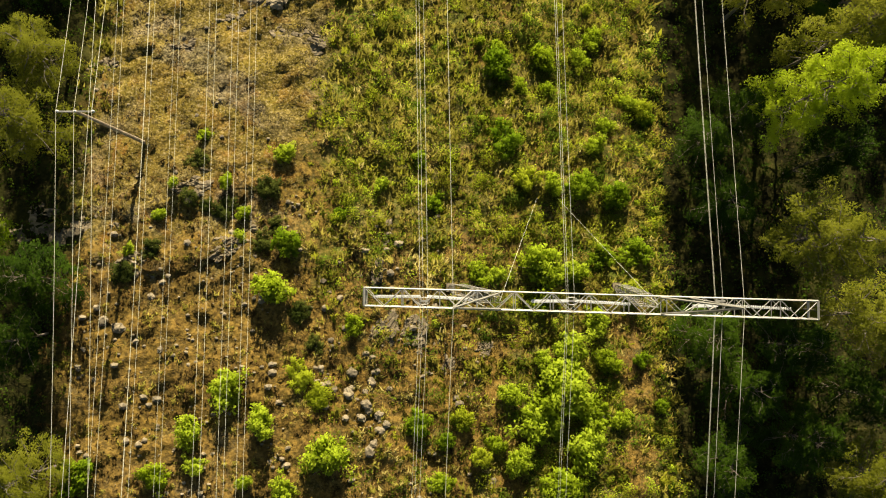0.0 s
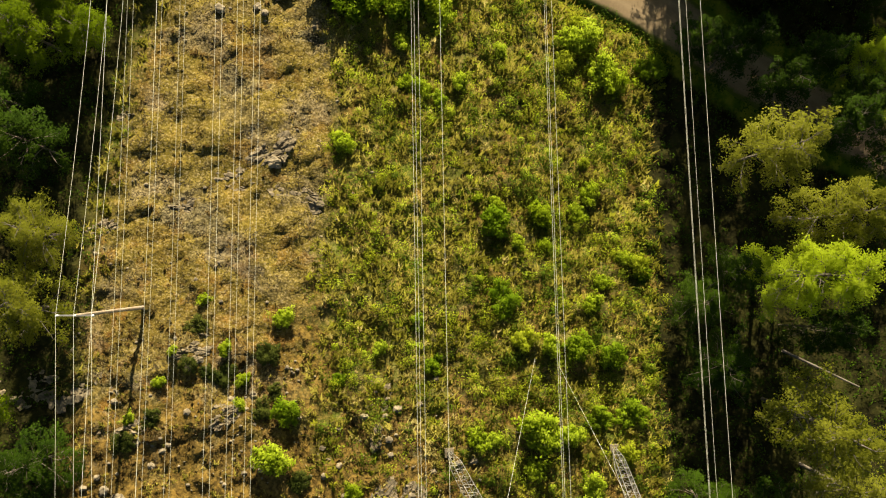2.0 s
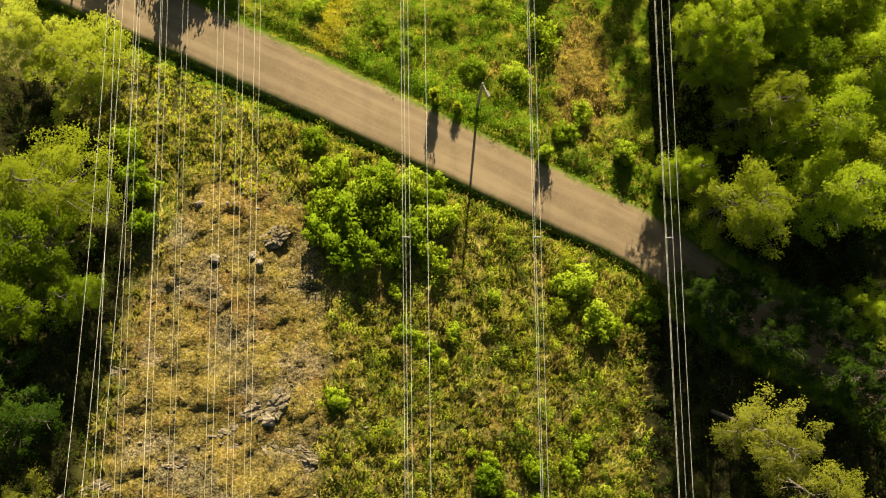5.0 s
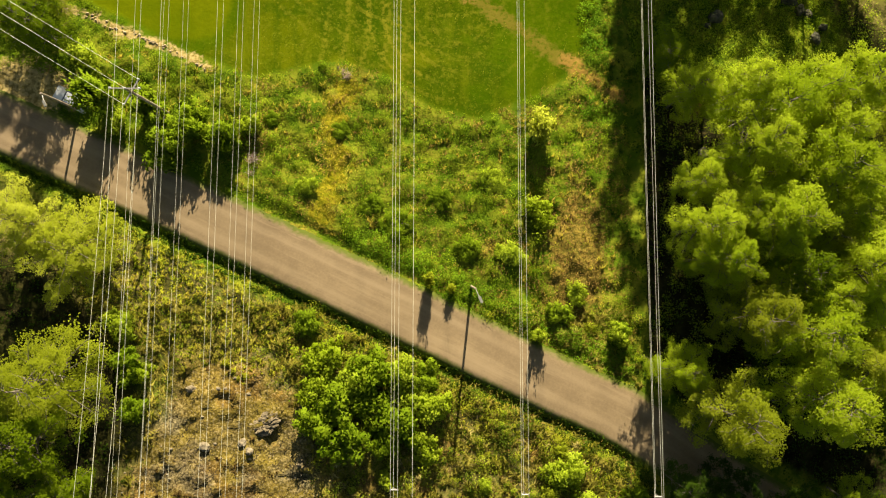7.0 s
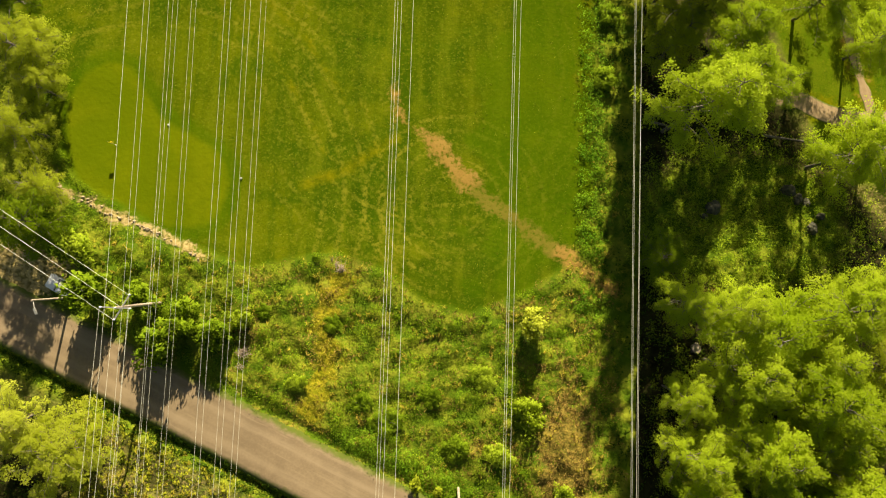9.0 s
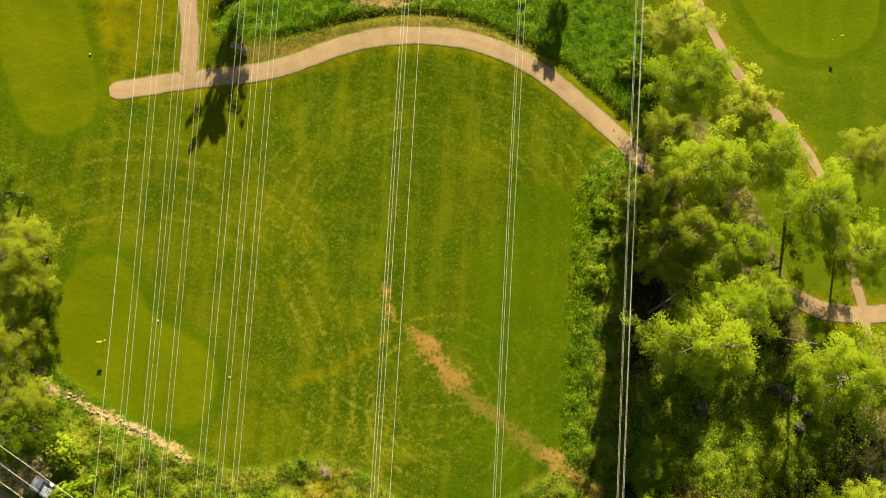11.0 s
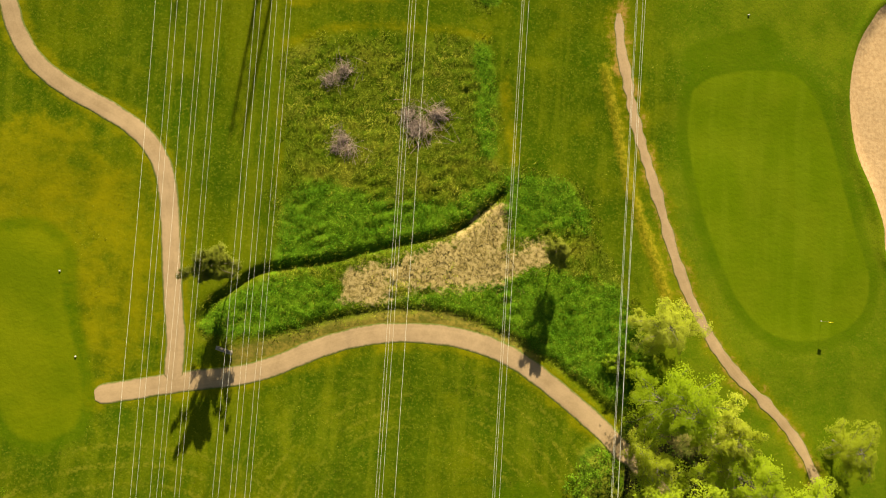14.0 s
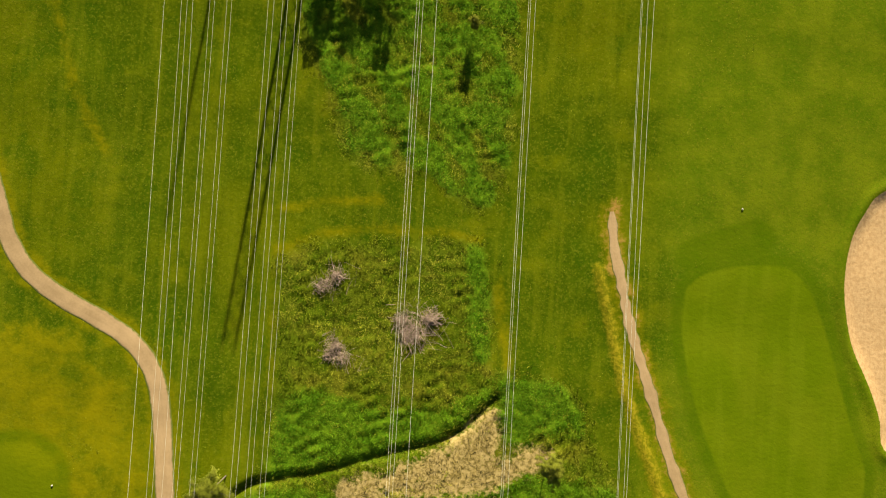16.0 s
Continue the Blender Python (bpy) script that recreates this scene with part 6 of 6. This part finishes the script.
OUTCROPS = [
    (-28.2, 24.2, 3.2, 4), (-15.8, 25.6, 2.6, -12), (-18.2, 30.6, 2.4, 30), (-33.3, 34.4, 1.6, 10), (-22.5, 27.6, 2.2, -5), (-35.5, 22.0, 1.7, 15),
    (-39.4, 6.6, 3.8, 8), (-36.0, 6.2, 3.2, -10), (-42.6, 6.4, 3.4, 20), (-7.4, 3.8, 2.0, 40), (-3.6, -6.5, 2.4, 80), (-18.1, 48.9, 1.6, 20), (-24.5, 11.0, 1.8, 0), (-19.5, 8.2, 1.6, 25),
    (-0.9, -5.6, 1.5, 75), (-6.5, -5.5, 1.9, 50), (0.2, -9.4, 1.5, 100), (-6.8, 0.8, 1.3, 85), (3.3, -7.3, 1.2, 20), (-13.1, -1.5, 1.5, 10), (-31.0, 1.6, 1.7, 15), (-26.2, 9.4, 1.7, 0), (-22.3, 3.0, 1.6, 30),
]
r, x, y = scatter(22, (-14, 25, -34, 62), 0.13, lambda x, y: is_green(x, y) * (0.3 + 0.7 * patchy(x, y, 5, 53, 0.0)))
stuff("saplings", leaves(r, np.stack([x, y, height(x, y) + r.uniform(0.4, 1.1, len(x))], -1), r.uniform(0.3, 0.7, len(x)), 110, 0.14, 0.2), LEAF["olive"], "waist-high olive birch saplings over the slope", "saplings")
for i, (x, y, s, t) in enumerate(OUTCROPS):
    ob = tagged(new("rock_outcrop", SLABS[i % 3]), "low weathered rock outcrop breaking through dry grass", "rock", "rock outcrops")
    ob.matrix_world = pose(x, y, float(height(x, y)) - 0.30, -9, 0, t) @ Matrix.Diagonal((s, s * 0.8, 1.5 + s * 0.15, 1))
r, x, y = scatter(20, (-38, -4, -34, 56), 0.9, lambda x, y: soft(inside(x, y, ROCKY) + 5, 6) * patchy(x, y, 7, 12, 0.6) * (0.35 + 0.65 * soft(5 - y, 20)))
pieces = []
for i in range(len(x)):
    bm = bmesh.new()
    bmesh.ops.create_icosphere(bm, subdivisions=1, radius=float(r.uniform(0.08, 0.28)))
    pts = np.array([v.co[:] for v in bm.verts]) * (1 + r.normal(0, 0.15, (len(bm.verts), 1))) * np.array([1, 0.8, 0.6])
    tri = np.array([[v.index for v in f.verts] for f in bm.faces])
    bm.free()
    pieces.append((pts + np.array([x[i], y[i], float(height(x[i], y[i])) + 0.03]), tri))
r2, x2, y2 = scatter(26, (-36, 8, -34, 10), 0.8, lambda x, y: soft(4 - y, 12) * patchy(x, y, 5, 73, 0.1) * soft(4 - x, 8))
for i in range(len(x2)):
    bm = bmesh.new()
    bmesh.ops.create_icosphere(bm, subdivisions=1, radius=float(0.08 + 0.42 * r2.uniform() ** 3))
    pts = np.array([v.co[:] for v in bm.verts]) * (1 + r2.normal(0, 0.16, (len(bm.verts), 1))) * np.array([1, 0.8, 0.75])
    tri = np.array([[v.index for v in f.verts] for f in bm.faces])
    bm.free()
    pieces.append((pts + np.array([x2[i], y2[i], float(height(x2[i], y2[i])) + 0.08]), tri))
stuff("loose_stones", merge(pieces), M_ROCK, "scattered loose stones on the rocky slope", "stones")
r, x, y = scatter(21, (-52, -20, 88, 108), 9.0, lambda x, y: (off_line(x, y, STONE_EDGE) < 0.38) * patchy(x, y, 3, 21, -0.4))
pieces = []
for i in range(len(x)):
    bm = bmesh.new()
    bmesh.ops.create_icosphere(bm, subdivisions=1, radius=float(0.05 + 0.2 * r.uniform() ** 2))
    pts = np.array([v.co[:] for v in bm.verts]) * (1 + r.normal(0, 0.15, (len(bm.verts), 1))) * np.array([1, 0.8, 0.6])
    tri = np.array([[v.index for v in f.verts] for f in bm.faces])
    bm.free()
    pieces.append((pts + np.array([x[i], y[i], float(height(x[i], y[i])) + 0.05]), tri))
M_PALE_STONE = plain("pale_stone", (0.22, 0.165, 0.09), (0.34, 0.265, 0.155), 0.5)
stuff("stone_bank", merge(pieces), M_PALE_STONE, "pale eroded stone bank below the putting green", "stones")


M_MOSS = plain("mossy_rock", (0.018, 0.018, 0.010), (0.07, 0.068, 0.04), 0.4, 0.9, 0.0, 0.8)
DARK_ROCKS = [rock_mesh(s, 0.8, 3, M_MOSS) for s in (21, 22)]
for i, (x, y, s) in enumerate([(45.9, 102.4, 0.90), (47.3, 101.4, 0.70), (49.4, 97.6, 0.80), (50.7, 99.3, 0.55), (35.7, 99.5, 1.00), (48.7, 101.1, 0.60), (34.5, 98.3, 0.50)]):
    ob = tagged(new("boulder", DARK_ROCKS[i % 2]), "dark mossy boulder on the woodland floor", "boulder", "woodland boulders")
    ob.matrix_world = pose(x, y, float(height(x, y)) + s * 0.25, 0, 0, i * 61) @ Matrix.Diagonal((s, s, s, 1))


def tree_stump(x, y, r0):
    root = tagged(empty("tree_stump", pose(x, y, float(height(x, y)))), "cut brown tree stump in low herbs", "stump")
    bm = bmesh.new()
    bmesh.ops.create_cone(bm, cap_ends=False, segments=20, radius1=r0 * 1.35, radius2=r0, depth=0.7, matrix=pose(0, 0, 0.25))
    for v in bm.verts:
        k = 1 + 0.10 * math.sin(5 * math.atan2(v.co.y, v.co.x) + 1)
        v.co.x, v.co.y = v.co.x * k, v.co.y * k
    part("bark", bm, M_BARK, root, "", True)
    bm = bmesh.new()
    bmesh.ops.create_cone(bm, cap_ends=True, segments=20, radius1=r0 * 0.98, radius2=r0 * 0.94, depth=0.04, matrix=pose(0, 0, 0.6))
    part("cut_face", bm, M_POLE, root, "weathered sawn top")
    return root


tree_stump(33.4, 81.6, 0.55)


# ---- dead wood ----
def brushwood(x, y, rad, n, seed):
    """A straggling heap: a few lobes of crossing branches, thin at the rim."""
    r = np.random.RandomState(seed)
    g = float(height(x, y))
    root = tagged(empty("brushwood", pose(x, y, g)), "grey-brown heap of dead brushwood in tall grass", "brushwood", "dead brushwood")
    lobes = [(r.normal(0, 0.32) * rad, r.normal(0, 0.42) * rad, r.uniform(0.35, 0.75) * rad, r.uniform(0, 3.14)) for _ in range(4)]
    pieces = []
    for lx, ly, size, lean in lobes:
        for i in range(n // 4):
            a, q = r.uniform(0, 6.28), abs(r.normal(0, 0.45)) * size
            p = np.array([lx + math.cos(a) * q, ly + math.sin(a) * q, r.uniform(0.05, 0.75) * (1 - min(0.8, q / size))])
            b = lean + r.normal(0, 0.8)
            d = np.array([math.cos(b), math.sin(b), r.normal(0, 0.28)]) * r.uniform(0.15, 0.62) * size
            tp, tw = limb(r, p - d, p + d, r.uniform(0.012, 0.035), 0.006, 0.10, 5)
            tp[:, 2] = np.maximum(tp[:, 2], 0.02)
            pieces.append(tube(tp, tw, 4))
    tagged(under("branch_tangle", np_mesh("branch_tangle", *merge(pieces), M_DEAD), root), kind="stuff")
    return root


for i, (x, y, rad, n) in enumerate([(-15.7, 177.5, 2.9, 260), (-14.0, 169.2, 3.3, 320), (-5.1, 172.0, 5.4, 760), (-11.0, 89.7, 1.4, 90), (-20.8, 78.4, 1.6, 90)]):
    brushwood(x, y, rad, n, 40 + i)


def fallen_log(p, q, r0, label):
    a = np.array([*p, float(height(*p)) + 0.6])
    b = np.array([*q, float(height(*q)) + 1.6])
    v, f = tube([a + (b - a) * t for t in np.linspace(0, 1, 6)], np.linspace(r0, r0 * 0.55, 6), 8)
    root = tagged(new("fallen_log", np_mesh("fallen_log", v, f, M_BIRCH, True)), label, "log", "fallen trunks")
    return root


for p, q in (((27.8, 111.0), (32.5, 114.5)), ((27.1, 110.0), (31.9, 109.0)), ((42.2, 109.4), (50.9, 108.6)), ((37.4, 8.8), (45.7, 4.8))):
    fallen_log(p, q, 0.17, "pale fallen birch trunk leaning among the trees")


# ---- things by the road and on the course ----
M_CAR = plain("silver_paint", (0.50, 0.51, 0.52), (0.58, 0.59, 0.60), 1.5, 0.3, 0.35, 0.02)
M_TYRE = plain("tyre_rubber", (0.02, 0.02, 0.02), (0.04, 0.04, 0.04), 0.2)
M_PANE = plain("dark_glass", (0.02, 0.025, 0.03), (0.03, 0.035, 0.04), 1.0, 0.08, 0.0, 0.0, 0.6)
M_WHITE = plain("white_paint", (0.6, 0.6, 0.58), (0.7, 0.7, 0.68), 0.3, 0.5)
M_FLAG = plain("flag_cloth", (0.55, 0.45, 0.05), (0.75, 0.62, 0.055), 0.2)


def parked_car(x, y, turn):
    g = float(height(x, y))
    root = tagged(empty("car", pose(x, y, g + 0.02, 0, 0, turn)), "silver hatchback parked under roadside trees", "car")
    bm = bmesh.new()
    add_box(bm, (1.74, 4.2, 0.62), pose(0, 0, 0.62))
    bmesh.ops.bevel(bm, geom=bm.edges[:], offset=0.16, segments=3, affect="EDGES")
    part("body", bm, M_CAR, root, "", True)
    bm = bmesh.new()
    vs = add_box(bm, (1.6, 2.5, 0.55), pose(0, -0.25, 1.15))
    for v in vs:
        if v.co.z > 1.2:
            v.co.x *= 0.78
            v.co.y = -0.3 + (v.co.y + 0.25) * 0.66
    bmesh.ops.bevel(bm, geom=bm.edges[:], offset=0.07, segments=2, affect="EDGES")
    part("cabin", bm, M_PANE, root, "dark car windows", True)
    bm = bmesh.new()
    add_box(bm, (1.2, 1.5, 0.06), pose(0, -0.3, 1.43))
    bmesh.ops.bevel(bm, geom=bm.edges[:], offset=0.025, segments=2, affect="EDGES")
    part("roof", bm, M_CAR, root)
    for sx in (-1, 1):
        for yy in (-1.3, 1.35):
            bm = bmesh.new()
            bmesh.ops.create_cone(bm, cap_ends=True, segments=18, radius1=0.31, radius2=0.31, depth=0.2, matrix=pose(sx * 0.78, yy, 0.31, 0, 90, 0))
            w = part("wheel", bm, M_TYRE, root, "black tyre")
            bm = bmesh.new()
            bmesh.ops.create_cone(bm, cap_ends=True, segments=12, radius1=0.18, radius2=0.18, depth=0.22, matrix=pose(sx * 0.78, yy, 0.31, 0, 90, 0))
            part("rim", bm, M_STEEL, w)
        bm = bmesh.new()
        add_box(bm, (0.36, 0.1, 0.14), pose(sx * 0.6, 2.06, 0.72))
        part("headlight", bm, M_GLASS, root)
    return root


parked_car(-42.5, 85.4, 64)


def bench(x, y, turn):
    root = tagged(empty("bench", pose(x, y, float(height(x, y)), 0, 0, turn)), "grey wooden bench at the path junction", "bench")
    for k in range(3):
        bm = bmesh.new()
        add_box(bm, (2.2, 0.13, 0.05), pose(0, -0.16 + 0.16 * k, 0.45))
        part("seat_slat", bm, M_POLE, root)
    for k in range(2):
        bm = bmesh.new()
        add_box(bm, (2.2, 0.04, 0.13), pose(0, 0.28, 0.65 + 0.18 * k, -12))
        part("back_slat", bm, M_POLE, root)
    for s in (-0.85, 0.85):
        bm = bmesh.new()
        add_box(bm, (0.07, 0.5, 0.06), pose(s, 0, 0.40))
        add_box(bm, (0.07, 0.07, 0.45), pose(s, -0.18, 0.2))
        add_box(bm, (0.07, 0.07, 0.95), pose(s, 0.24, 0.45))
        part("leg_frame", bm, M_STEEL, root)
    return root


bench(-26.7, 140.6, -14)


def golf_flag(x, y, h=2.2):
    root = tagged(empty("golf_flag", pose(x, y, float(height(x, y)))), "yellow golf flag on a thin pale stick", "golf flag", "flags on the greens")
    bm = bmesh.new()
    bmesh.ops.create_cone(bm, cap_ends=True, segments=8, radius1=0.014, radius2=0.010, depth=h, matrix=pose(0, 0, h / 2))
    part("stick", bm, M_POLE, root)
    bm = bmesh.new()
    bmesh.ops.create_grid(bm, x_segments=6, y_segments=3, size=0.5)
    for v in bm.verts:
        v.co = Vector((0.02 + (v.co.x + 0.5) * 0.5, 0.06 * math.sin(v.co.x * 7), h - 0.2 + v.co.y * 0.36))
    bmesh.ops.solidify(bm, geom=bm.faces[:], thickness=0.008)
    part("cloth", bm, M_FLAG, root, "yellow cloth")
    bm = bmesh.new()
    bmesh.ops.create_cone(bm, cap_ends=True, segments=12, radius1=0.07, radius2=0.07, depth=0.03, matrix=pose(0, 0, 0.004))
    part("hole_cup", bm, M_WHITE, root)
    return root


golf_flag(52.6, 150.4)
golf_flag(-38.8, 102.9)
M_MARK = plain("marker_plastic", (0.3, 0.28, 0.22), (0.4, 0.38, 0.32), 0.1, 0.4)
for x, y in ((-32.7, 105.7), (-48.9, 148.9), (-45.4, 138.3), (-23.4, 99.6), (39.6, 192.0)):
    bm = bmesh.new()
    bmesh.ops.create_icosphere(bm, subdivisions=2, radius=0.13, matrix=Matrix.Diagonal((1, 1, 0.8, 1)))
    ob = tagged(new("tee_marker", bm_mesh("tee_marker", bm, M_MARK, True)), "small pale marker ball on the turf", "golf marker", "course markers")
    ob.matrix_world = pose(x, y, float(height(x, y)) + 0.1)


# ---- line masts ahead, whose shadows fall over the fairway ----
def far_mast(x, y, h, w, label):
    g = float(height(x, y))
    root = tagged(empty("line_mast", pose(x, y, g)), label, "mast", "line masts")
    bm = bmesh.new()
    if w > 1:
        lattice(bm, (0, 0, -0.3), (0, 0, h), w, 22, 0.2, 0.07, 0.9)
    else:
        bmesh.ops.create_cone(bm, cap_ends=True, segments=14, radius1=w, radius2=w * 0.6, depth=h + 0.4, matrix=pose(0, 0, h / 2 - 0.2))
    part("column", bm, M_STEEL, root)
    return root


far_mast(-22.5, 232, 27.5, 1.9, "tall lattice steel line mast on the fairway")
far_mast(-31.5, 256, 30, 0.24, "tall tubular steel line mast on the fairway")
